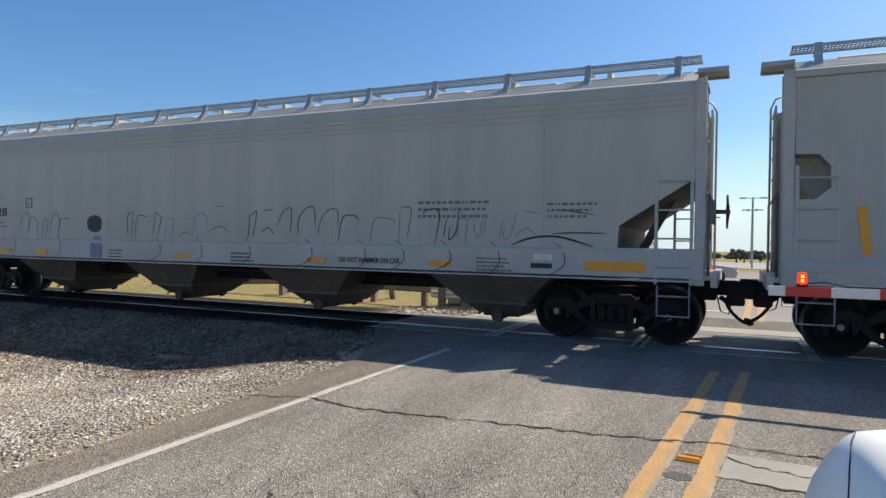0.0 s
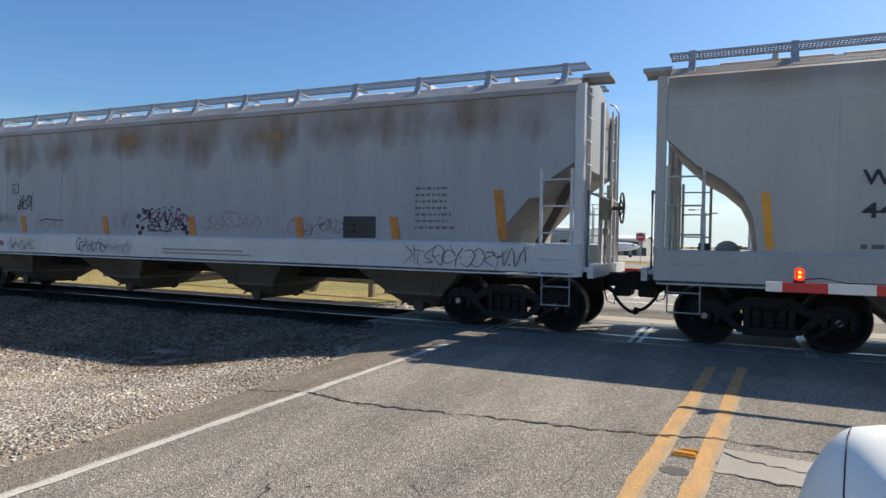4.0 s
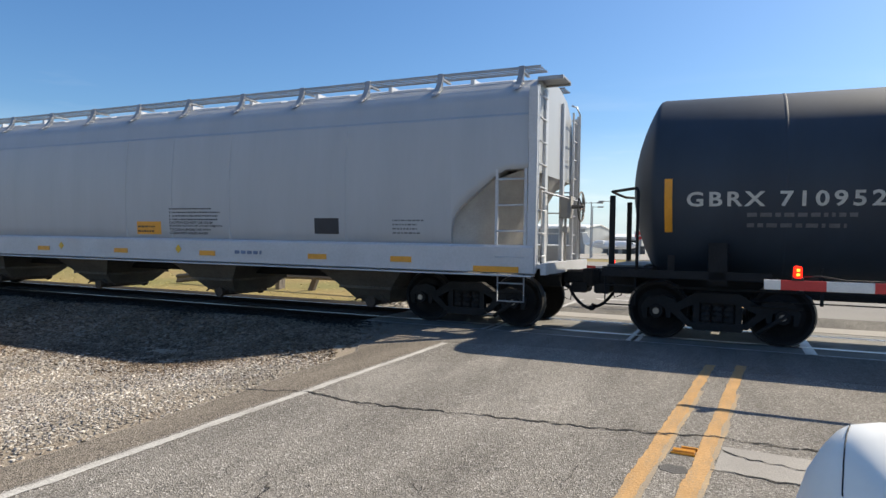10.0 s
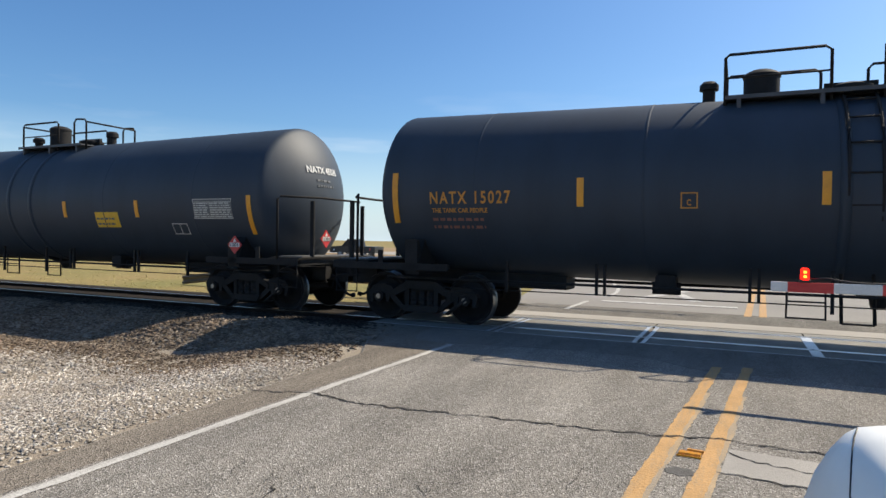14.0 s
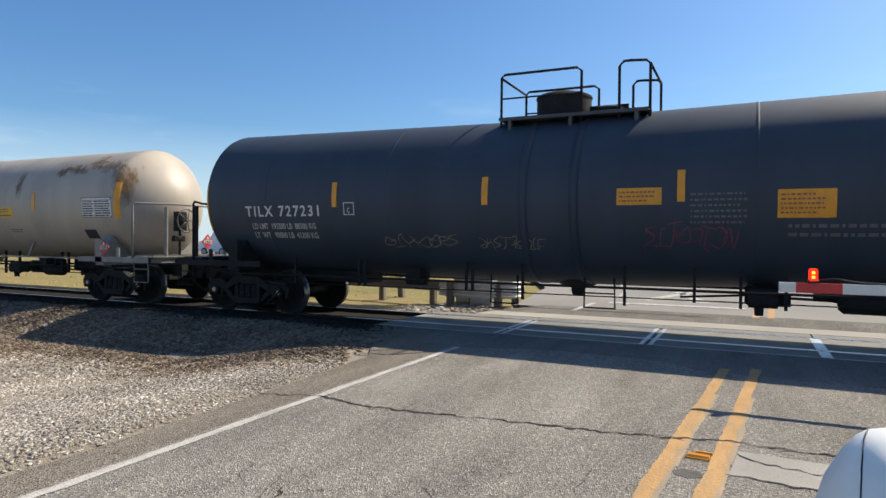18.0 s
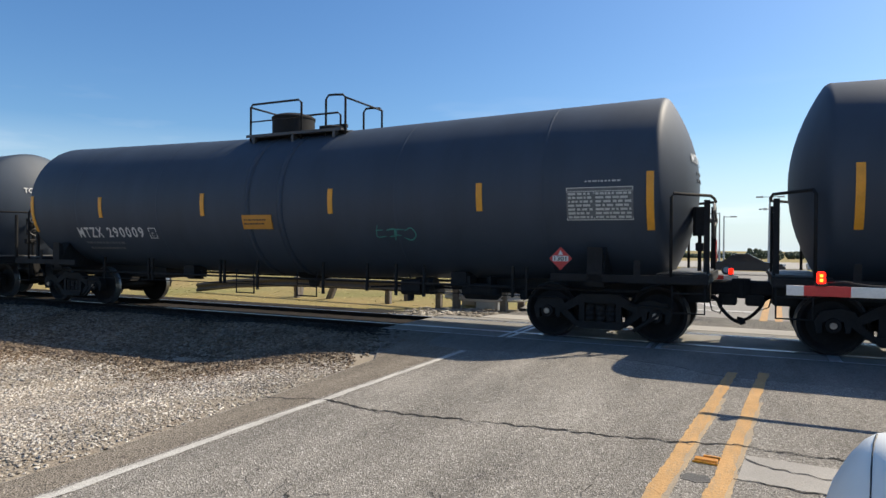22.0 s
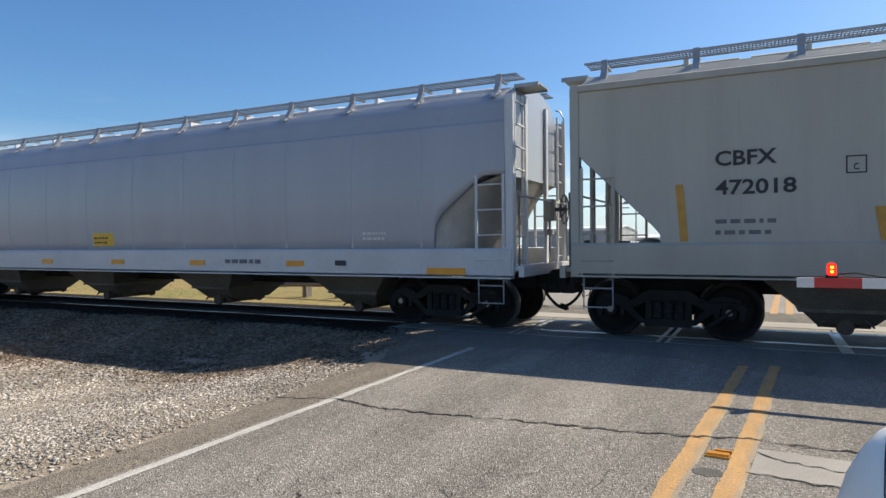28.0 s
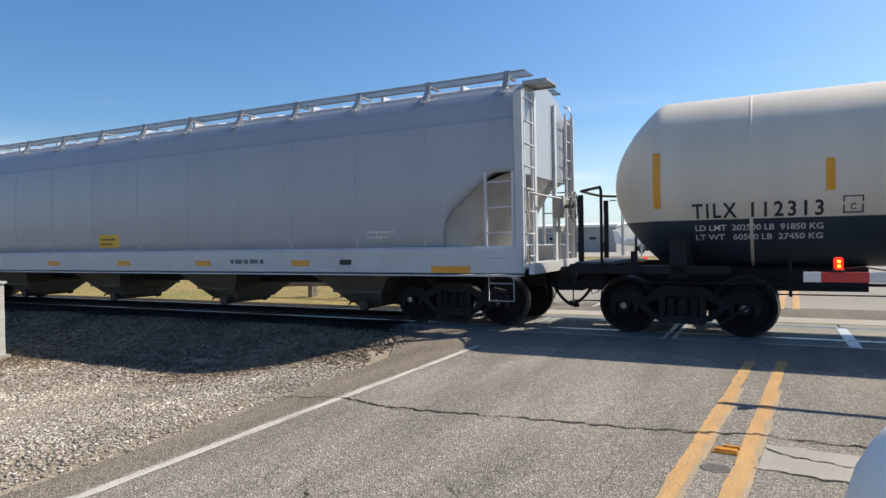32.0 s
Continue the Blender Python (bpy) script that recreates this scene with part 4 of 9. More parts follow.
def make_side_frame(b):
    b.prism([(-0.62, 0.58), (-0.30, 0.78), (0.30, 0.78), (0.62, 0.58), (0.60, 0.46), (0.26, 0.63), (-0.26, 0.63), (-0.60, 0.46)], 1, -0.09, 0.09)
    b.prism([(-0.34, 0.20), (0.34, 0.20), (0.40, 0.32), (-0.40, 0.32)], 1, -0.12, 0.12)
    for s in (-1, 1):
        ring = [(s * 0.30, 0.24), (s * 0.42, 0.24), (s * 0.80, 0.56), (s * 0.66, 0.60)]
        b.prism(ring, 1, -0.07, 0.07)
        b.prism([(s * 0.56, 0.52), (s * 0.62, 0.66), (s * 0.80, 0.71), (s * 1.04, 0.66), (s * 1.13, 0.52), (s * 1.09, 0.34),
                 (s * 1.03, 0.34), (s * 1.03, 0.50), (s * 0.76, 0.52), (s * 0.74, 0.36), (s * 0.68, 0.36), (s * 0.66, 0.50)], 1, -0.08, 0.08)
        b.box(s * 0.30 - 0.045, s * 0.30 + 0.045, -0.07, 0.07, 0.3, 0.7)
    b.box(-0.27, 0.27, 0.0, 0.03, 0.3, 0.65)
    for x in (-0.17, 0.0, 0.17):
        b.lathe([(0.32, 0.07), (0.36, 0.088), (0.40, 0.07), (0.44, 0.088), (0.48, 0.07), (0.52, 0.088), (0.56, 0.07), (0.60, 0.088)], 2, (x, 0, 0), 8)


def make_wheelset():
    """Axle, bearing caps and two flanged wheels, turned in one."""
    side = [(0.66, 0.085), (0.66, 0.12), (0.70, 0.16), (0.71, 0.33), (0.69, 0.40), (0.685, 0.47), (0.69, 0.485), (0.70, 0.486), (0.715, 0.47),
            (0.73, 0.46), (0.815, 0.457), (0.825, 0.452), (0.825, 0.40), (0.81, 0.385), (0.76, 0.33), (0.81, 0.15), (0.84, 0.12), (0.84, 0.085),
            (0.92, 0.085), (0.92, 0.115), (1.04, 0.115), (1.12, 0.10), (1.12, 0.05), (1.14, 0.045), (1.14, 0.001)]
    me = Build().lathe([(-y, r) for y, r in reversed(side)] + side, 1, n=32).mesh("wheelset")
    me.materials.append(WHEEL_STEEL)
    me.materials.append(TREAD)
    for p in me.polygons:
        if math.hypot(p.center.x, p.center.z) > 0.445 or abs(p.center.y) > 1.125:
            p.material_index = 1
    return me


WHEELSET = make_wheelset()


def truck(parent, x):
    bol = part("truck", kept("bolster", lambda b: b.box(-0.2, 0.2, -0.95, 0.95, 0.45, 0.68, 0.04).box(-0.3, 0.3, -0.3, 0.3, 0.68, 0.8) and None),
               BLACK_STEEL, parent, "cast steel truck, greasy black", pose(x, 0, 0))
    for s in (-1, 1):
        part("side_frame", kept("side_frame", make_side_frame), BLACK_STEEL, bol, at=pose(0, s * 1.0, 0))
        ws = part("wheelset", WHEELSET, WHEEL_STEEL, bol, at=pose(s * 0.89, 0, WHEEL_R))
        WHEELSETS.append((ws, s * 0.89))
    for s in (-1, 1):
        part("brake_beam", kept("brake_beam", lambda b: b.box(-0.06, 0.06, -0.8, 0.8, 0.30, 0.40).box(-0.02, 0.07, -0.82, -0.66, 0.25, 0.6).box(-0.02, 0.07, 0.66, 0.82, 0.25, 0.6) and None),
             BLACK_STEEL, bol, at=pose(s * 0.42, 0, 0, 0, 0, 0 if s > 0 else 180))
    part("brake_rod", kept("brake_rod", lambda b: b.rod((0.55, -1.12, 0.2), (0.95, -1.12, 0.5), 0.032).rod((0.45, -1.1, 0.62), (1.15, -1.1, 0.60), 0.018) and None), BLACK_STEEL, bol)
    return bol


GATE_BROWN = shade("rusty_outlet_gate", (0.11, 0.078, 0.062), 0.75, var=0.4, scale=4, fine=30, bump=0.2)
GALV_DIRTY = shade("dusty_steel_bar", (0.16, 0.155, 0.15), 0.6, 0.4, var=0.3, bump=0.1)


def make_coupler(b):
    b.box(-0.75, -0.1, -0.16, 0.16, 0.78, 1.02, 0.03)
    b.prism([(-0.14, -0.2), (0.05, -0.26), (0.1, -0.1), (0.02, -0.02), (0.08, 0.06), (0.1, 0.2), (-0.02, 0.26), (-0.14, 0.2)], 2, 0.74, 1.05)
    b.box(-0.62, -0.5, -0.3, 0.3, 0.7, 1.1)
    b.rod((-0.5, -0.3, 0.95), (-0.42, -1.45, 0.98), 0.015, 6)


def make_hose(b):
    pts = []
    for k in range(9):
        u = k / 8
        pts.append((-0.36 + 0.38 * u, -0.28 + 0.1 * u, 0.70 - 0.36 * math.sin(u * math.pi * 0.5) ** 0.8 if k else 0.72))
    b.tube(pts, 0.028, 8)
    b.rod((-0.02, -0.18, 0.34), (0.06, -0.16, 0.36), 0.045, 8)
    b.rod((-0.44, -0.28, 0.76), (-0.34, -0.28, 0.70), 0.04, 8)
    b.tube([(-0.5, -0.5, 0.9), (-0.42, -0.5, 0.55), (-0.3, -0.48, 0.5), (-0.26, -0.45, 0.72)], 0.012, 6)
    b.box(-0.34, -0.06, -0.24, 0.24, 0.62, 0.8, 0.03)


def coupling(parent, half):
    for s in (-1, 1):
        part("coupler", kept("coupler", make_coupler), BLACK_STEEL, parent, at=pose(s * half, 0, 0, 0, 0, 0 if s > 0 else 180))
        part("air_hose", kept("air_hose", make_hose), BLACK_STEEL, parent, at=pose(s * half, 0, 0, 0, 0, 0 if s > 0 else 180))


def ladder_mesh(w, h, n, r=0.016):
    """A ladder in the plane x-z, from its foot."""
    def make(b):
        for x in (0, w):
            b.box(x - 0.025, x + 0.025, -0.02, 0.02, 0, h, 0.006)
        for k in range(n):
            z = h * (k + 0.6) / n
            b.rod((0.0, -0.03, z), (w, -0.03, z), r, 6)
    return kept(("ladder", w, h, n), make)


def step_mesh(b):
    b.tube([(0, 0, 0), (0, 0, -0.46), (0.46, 0, -0.46), (0.46, 0, 0)], 0.017, 6)
    b.rod((0, 0, -0.16), (0.46, 0, -0.16), 0.014, 6)


def brake_wheel(b):
    pts = [(0, 0.28 * math.cos(a * math.pi / 10), 0.28 * math.sin(a * math.pi / 10)) for a in range(21)]
    b.tube(pts, 0.018, 6)
    for k in range(5):
        a = k * 2 * math.pi / 5
        b.rod((0.03, 0, 0), (0, 0.28 * math.cos(a), 0.28 * math.sin(a)), 0.014, 6)
    b.rod((-0.25, 0, 0), (0.05, 0, 0), 0.04, 8)


def make_board(half):
    """A roof walk of steel grating: two edge bars and many slats."""
    def make(b):
        for y in (-0.21, 0.21):
            b.box(-half, half, y - 0.006, y + 0.006, 0.03, 0.062)
        for y in (-0.105, 0.0, 0.105):
            b.box(-half, half, y - 0.004, y + 0.004, 0.04, 0.055)
        n = int(half * 2 / 0.05)
        for k in range(n):
            x = -half + (k + 0.5) * 2 * half / n
            b.quad([(x - 0.011, -0.205, 0.05), (x + 0.011, -0.205, 0.05), (x + 0.011, 0.205, 0.05), (x - 0.011, 0.205, 0.05)])
    return kept(("roof_walk", round(half, 2)), make)


def end_grating(b):
    """A short channel-shaped walk at the car's end."""
    b.prism([(-1.09, 4.27), (-1.05, 4.27), (-1.05, 4.305), (-0.55, 4.305), (-0.55, 4.27), (-0.51, 4.27), (-0.51, 4.335), (-1.09, 4.335)], 0, -0.06, 0.38)


ROOF = [(1.0, 4.31), (0.5, 4.44), (0.0, 4.48)]
PROFILES = {
    "flat": [(1.60, 1.30), (1.60, 1.8), (1.60, 2.3), (1.60, 2.8), (1.60, 3.2), (1.60, 3.57), (1.585, 3.58), (1.57, 3.86), (1.51, 4.05)] + ROOF,
    "chord": [(1.60, 1.30), (1.60, 1.8), (1.60, 2.3), (1.60, 2.8), (1.60, 3.2), (1.60, 3.6), (1.60, 3.93), (1.60, 4.01), (1.52, 4.05)] + ROOF,
    "round": [(1.53, 1.30), (1.57, 1.7), (1.60, 2.1), (1.61, 2.5), (1.60, 2.9), (1.575, 3.25), (1.54, 3.6), (1.53, 3.635), (1.505, 3.645), (1.495, 3.66), (1.46, 3.89), (1.39, 4.04)] + ROOF,
}
# the side sheet's lower edge above the truck, from the car's end inwards
CUTS = {
    "slant": [(9.44, 2.58), (8.36, 1.88), (8.34, 1.55)],
    "panelled": [(9.2, 2.88), (8.91, 2.87), (8.77, 2.71), (8.76, 2.35), (8.74, 1.55)],
    "stepped": [(9.2, 2.82), (8.75, 2.52), (8.66, 2.27), (8.45, 2.24), (8.02, 1.76), (7.98, 1.55)],
    "bowed": [(9.4, 3.12), (8.99, 2.72), (8.62, 2.49), (8.35, 2.25), (8.22, 1.98), (8.17, 1.7), (8.15, 1.5)],
    "corner": [(9.44, 2.92), (8.68, 2.16), (8.3, 1.78), (8.22, 1.68), (8.2, 1.55)],
    "rounded": [(9.66, 2.72), (9.28, 2.71), (9.12, 2.62), (8.68, 2.26), (8.45, 2.07), (8.34, 1.9), (8.3, 1.72), (8.29, 1.5)],
}


def skin_of(kind):
    prof = PROFILES[kind]
    zs, ys = [p[1] for p in prof], [p[0] for p in prof]
    return lambda x, z: -float(np.interp(z, zs, ys))


END_GREY = shade("dull_end_sheet", (0.45, 0.43, 0.395), 0.7, var=0.25, scale=2.5, bump=0.05)


def round_end(b, cut, xe):
    """The bowed end sheet between the side sheets."""
    zo = cut[0][1]
    cut = sorted((z, x) for x, z in cut)
    rings = []
    for k in range(9):
        z = 1.12 + (zo - 1.1) * k / 8
        x0 = float(np.interp(z, [c[0] for c in cut], [c[1] for c in cut])) - 0.02
        x1 = max(x0 + 0.02, xe - 0.72 + 0.72 * (z - 1.12) / (zo - 1.1))
        rings.append([(x0 + (x1 - x0) * math.sin(math.pi * j / 12) ** 0.7, -1.5 * math.cos(math.pi * j / 12), z) for j in range(13)])
    k0 = len(b.v)
    for r in rings:
        b.v += r
    for i in range(8):
        for j in range(12):
            b.f.append((k0 + i * 13 + j, k0 + i * 13 + j + 1, k0 + (i + 1) * 13 + j + 1, k0 + (i + 1) * 13 + j))
            b.s.append(True)
    b.quad(rings[0])
    b.quad(rings[-1])


def hopper_body(kind, cut, xe):
    """The covered body: side sheets, roof and the sloped end sheets, lofted along the car."""
    prof = PROFILES[kind]
    zs, ys = [p[1] for p in prof], [p[0] for p in prof]
    b = Build()
    xi = cut[-1][0]
    stations = [(-xe, cut[0][1])] + [(-x, z) for x, z in cut[1:]] + [(-xi + 0.004, 1.30)]
    n = len(stations)
    for k in range(1, 10):
        stations.append((-xi + 2 * xi * k / 10, 1.30))
    stations += [(-x, z) for x, z in reversed(stations[:n])]
    rings = []
    for x, zb in stations:
        half = []
        for y, z in prof:
            zz = zb + (z - 1.30) * (3.2 - zb) / 1.9 if z < 3.2 else z
            half.append((float(np.interp(zz, zs, ys)), zz))
        rings.append([(x, -y, z) for y, z in half] + [(x, y, z) for y, z in reversed(half[:-1])])
    m = len(rings[0])
    k0 = len(b.v)
    for r in rings:
        b.v += r
    for i in range(len(rings) - 1):
        for j in range(m):
            q = (j + 1) % m
            b.f.append((k0 + i * m + j, k0 + i * m + q, k0 + (i + 1) * m + q, k0 + (i + 1) * m + j))
            b.s.append(kind == "round" and j != m - 1)
    for r in (rings[0], rings[-1]):
        b.quad(r)
    return b


def make_bay(b, wide=1.36, foot=0.58, foot_z=0.52):
    top = [(-wide, -1.42, 1.22), (wide, -1.42, 1.22), (wide, 1.42, 1.22), (-wide, 1.42, 1.22)]
    mid = [(-foot, -0.9, foot_z), (foot, -0.9, foot_z), (foot, 0.9, foot_z), (-foot, 0.9, foot_z)]
    low = [(-0.38, -0.6, 0.30), (0.38, -0.6, 0.30), (0.38, 0.6, 0.30), (-0.38, 0.6, 0.30)]
    for a, c in ((top, mid), (mid, low)):
        for i in range(4):
            j = (i + 1) % 4
            b.quad([a[i], a[j], c[j], c[i]])
    b.quad(low)
    b.quad(top)
    b.box(-foot - 0.04, foot + 0.04, -0.94, 0.94, foot_z - 0.02, foot_z + 0.03)


def make_gate(b):
    b.lathe([(-0.72, 0.001), (-0.72, 0.11), (-0.64, 0.125), (-0.64, 0.09), (0.64, 0.09), (0.64, 0.125), (0.72, 0.11), (0.72, 0.001)], 1, (0, 0, 0.27), 12)
    b.box(-0.34, 0.34, -0.5, 0.5, 0.24, 0.36)
    for s in (-1, 1):
        b.tube([(s * 0.1, -0.68, 0.40), (s * 0.24, -0.7, 0.38), (s * 0.36, -0.71, 0.28)], 0.02, 6)


def hopper(name_label, kind, length, body_mat, sill_mat, edge="slant", step=1.32, over=0.0, rails=GALV, bay_mat=None, sill=(1.0, 1.46), group="covered hopper cars of the train"):
    """A four-bay covered hopper car on two trucks."""
    car = thing("hopper_car", name_label, "freight car", group=group)
    half, xe, skin = length / 2, length / 2 - 0.78 + over, skin_of(kind)
    shift = xe - CUTS[edge][0][0]
    cut = [(x + shift, z) for x, z in CUTS[edge]]
    part("body", CACHE.setdefault(("body", kind, edge, round(xe, 2)), hopper_body(kind, cut, xe).mesh("hopper_body")), body_mat, car)
    if kind == "chord":
        for s in (-1, 1):
            part("top_chord", kept(("top_chord", round(xe, 2)), lambda b: b.prism([(-1.605, 3.93), (-1.645, 3.94), (-1.645, 4.035), (-1.60, 4.06), (-1.5, 4.07), (-1.5, 4.0)], 0, -xe - 0.02, xe + 0.02) and None), body_mat, car, at=pose(0, 0, 0, 0, 0, 0 if s < 0 else 180))
    for s in (-1, 1):
        part("side_sill", kept(("side_sill", round(xe, 2), sill), lambda b: b.prism([(-1.62, sill[0]), (-1.50, sill[0] - 0.03), (-1.50, sill[1] - 0.02), (-1.60, sill[1]), (-1.635, sill[1] - 0.04)], 0, -xe - 0.12, xe + 0.12) and None),
             sill_mat, car, at=pose(0, 0, 0, 0, 0, 0 if s < 0 else 180))
        part("sill_flange", kept(("sill_flange", round(xe, 2), sill), lambda b: b.box(-xe - 0.1, xe + 0.1, -1.64, -1.42, sill[0] - 0.06, sill[0] - 0.035) and None), sill_mat, car, at=pose(0, 0, 0, 0, 0, 0 if s < 0 else 180))
    part("center_sill", kept(("center_sill", length), lambda b: b.box(-half + 0.5, half - 0.5, -0.33, 0.33, 0.70, 1.06, 0.03) and None), BLACK_STEEL, car)
    for k in range(4):
        bay = part("hopper_bay", kept("hopper_bay", make_bay) if kind != "round" else kept("hopper_bay_small", lambda b: make_bay(b, 1.25, 0.55, 0.56)), bay_mat or UNDER_SHADE, car, at=pose((k - 1.5) * 3.94 + 0.14, 0, 0))
        part("outlet_gate", kept("outlet_gate", make_gate), GATE_BROWN, bay)
    for s in (-1, 1):
        truck(car, s * (half - 2.05))
    coupling(car, half)
    # roof walks, their brackets and the loading hatches
    for s in (-1, 1):
        part("roof_walk", make_board(xe + 0.04), rails, car, "steel grating roof walk", pose(0, s * 0.865, 4.475))
    n = int(2 * (xe - 0.3) / step)
    for k in range(n + 1):
        x = -(xe - 0.3) + k * 2 * (xe - 0.3) / n
        for s in (-1, 1):
            part("bracket", kept("bracket", lambda b: b.box(-0.03, 0.03, -1.08, -0.66, 4.445, 4.475).prism([(-1.42, 4.07), (-1.1, 4.22), (-1.07, 4.4), (-1.065, 4.55), (-1.09, 4.55), (-1.14, 4.36), (-1.25, 4.2)], 0, -0.05, 0.05) and None),
                 rails, car, at=pose(x, 0, 0, 0, 0, 0 if s < 0 else 180))
    for k in range(10):
        part("hatch_cover", kept("hatch_cover", lambda b: b.prism([(-0.34, 4.4), (0.34, 4.4), (0.34, 4.5), (0.2, 4.55), (0.0, 4.57), (-0.2, 4.55), (-0.34, 4.5)], 0, -0.8, 0.8).box(-0.04, 0.04, -0.38, 0.38, 4.42, 4.585) and None),
             sill_mat, car, at=pose((k - 4.5) * (2 * xe - 1.2) / 10, 0, 0))
    for s in (-1, 1):
        turn = 0 if s > 0 else 180
        part("end_walk", kept("end_walk", end_grating), rails, car, at=Matrix.Translation((s * (xe + 0.05), 0, 0)) @ Matrix.Diagonal((s, 1, 1, 1)))
        part("end_platform", kept("end_platform", lambda b: b.box(-0.1, 0.32, -1.55, 1.55, 1.08, 1.15).box(0.24, 0.33, -1.6, 1.6, 0.98, 1.17).box(-1.1, 0.2, -0.6, 0.6, 1.06, 1.12) and None), sill_mat, car, at=pose(s * xe, 0, 0, 0, 0, turn))
        for y in (-1, 1):
            part("corner_post", kept("corner_post", lambda b: b.box(-0.05, 0.095, -0.045, 0.045, 1.0, 4.06, 0.012).box(-0.05, 0.095, -0.05, -0.045, 3.2, 4.0) and None), sill_mat, car, at=Matrix.Translation((s * (xe + 0.055), y * 1.56, 0)) @ Matrix.Diagonal((s, 1, 1, 1)))
            part("end_ladder", ladder_mesh(0.42, 3.05, 8), sill_mat, car, at=pose(s * (xe + 0.13), y * 1.47, 1.05, 0, 0, 90 if y < 0 else -90))
            part("side_ladder", ladder_mesh(0.5, 1.72, 4), sill_mat, car, at=pose(s * (xe - 0.5) - 0.25 + s * 0.22, y * 1.59, 1.0, 0, 0, 0))
            part("sill_step", kept("sill_step", step_mesh), rails, car, at=pose(s * (xe - 0.28) - 0.23, y * 1.55, 0.98))
            part("slope_post", kept("slope_post", lambda b: b.box(-0.035, 0.035, -0.07, 0.07, 1.1, 4.2, 0.01) and None), sill_mat, car, at=pose(s * (xe + 0.02), y * 0.62, 0))
        part("hand_rail", kept("hand_rail", lambda b: b.tube([(0, -1.45, 1.1), (0, -1.45, 2.35), (0, 1.45, 2.35), (0, 1.45, 1.1)], 0.02, 6) and None), rails, car, at=pose(s * (xe + 0.2), 0, 0))
        part("slope_strut", kept("slope_strut", lambda b: b.prism([(-1.15, 1.1), (-1.0, 1.1), (-0.05, 2.9), (-0.2, 2.9)], 1, -0.05, 0.05) and None), UNDER_SHADE, car, at=pose(s * xe, -0.5, 0, 0, 0, turn)) if s > 0 else None
        part("grab_rail", kept("grab_rail", lambda b: b.tube([(0.0, 0, 4.3), (0.1, 0, 4.26), (0.17, 0, 4.1), (0.17, 0, 1.15)], 0.02, 6) and None), sill_mat, car, at=Matrix.Translation((s * (xe + 0.03), 1.3, 0)) @ Matrix.Diagonal((s, 1, 1, 1)))
    for s in (-1, 1):
        b = Build()
        if kind != "round":
            for (xa, za), (xb, zb) in zip(cut, cut[1:]):
                for d in (0.006, 0.012):
                    b.quad([(xb * s, -1.585, zb - d), (xa * s, -1.585, za - d), (xa * s, 1.585, za - d), (xb * s, 1.585, zb - d)])
            # some end shapes get the dark sheet, with the underside's shade coloured in
            part("slope_sheet", b, END_GREY if edge in ("bowed", "stepped", "panelled") else UNDER_SHADE, car, "dull sloped end sheet")
        else:
            part("end_sheet", kept(("end_sheet", length, over), lambda b: round_end(b, cut, xe)), END_GREY, car, "dull grey bowed end sheet", pose(0, 0, 0, 0, 0, 0 if s > 0 else 180))
    part("brake_wheel", kept("brake_wheel", brake_wheel), GALV_DIRTY, car, at=pose(xe + 0.42, 0.55, 2.2))
    part("brake_box", kept("brake_box", lambda b: b.box(-0.1, 0.12, -0.15, 0.15, -0.22, 0.2, 0.05).rod((0.0, 0.0, -1.05), (0.0, 0.0, -0.2), 0.025, 8).box(-0.04, 0.06, -0.09, 0.09, -0.5, -0.38, 0.02) and None), END_GREY, car, at=pose(xe + 0.12, 0.55, 2.2))
    if kind != "round":
        for k in range(8):
            x = -7.15 + k * 2.04
            part("weld_seam", kept("flat_seam", lambda b: b.prism([(-0.016, -1.599), (0.016, -1.599), (0.01, -1.604), (-0.01, -1.604)], 2, 1.47, 3.6) and None), body_mat, car, at=pose(x, 0, 0))
    part("air_reservoir", kept("reservoir", lambda b: b.lathe([(-0.55, 0.001), (-0.52, 0.14), (-0.45, 0.2), (0.45, 0.2), (0.52, 0.14), (0.55, 0.001)], 1, n=14) and None), sill_mat, car, at=pose(-xe + 0.85, 0.1, 1.42))
    part("brake_valve", kept("brake_valve", lambda b: b.box(-0.16, 0.16, -0.15, 0.15, 0, 0.3, 0.05).box(-0.07, 0.1, -0.08, 0.08, 0.3, 0.45, 0.02).lathe([(0.05, 0.001), (0.05, 0.08), (0.25, 0.08), (0.25, 0.001)], 0, (0.1, 0, 0.16), 10) and None), GALV_DIRTY, car, at=pose(-xe + 0.5, -0.6, 1.12))
    part("train_pipe", kept(("train_pipe", length), lambda b: b.rod((-half + 1, -0.5, 0.88), (half - 1, -0.5, 0.88), 0.03, 6) and None), BLACK_STEEL, car)
    CARS.append(car)
    return car, skin


def head_radius(u):
    """A dished head: radius over the shell's, u from the shell (0) to the tip (1)."""
    return 1 - 0.057 * (u / 0.2) ** 2 if u < 0.2 else 0.943 * math.sqrt(max(0.0, (1 - u) / 0.8))


def tank_skin(r, zc, fall, h, knuckle):
    """The near side of a tank, heads included."""
    def skin(x, z):
        q = r * head_radius(min(0.98, max(0.0, (abs(x) - (h - knuckle)) / knuckle)))
        return -math.sqrt(max(0.01, q * q - (z - zc - fall * abs(x)) ** 2))
    return skin


def head_skin(r, zc, fall, h, knuckle):
    """The outside of an end head, for things turned a quarter round."""
    def skin(y, z):
        q = min(1.0, math.hypot(y, z - zc - fall * h) / r)
        return -(h - knuckle + knuckle * (1 - 0.8 * (q / 0.943) ** 2))
    return skin


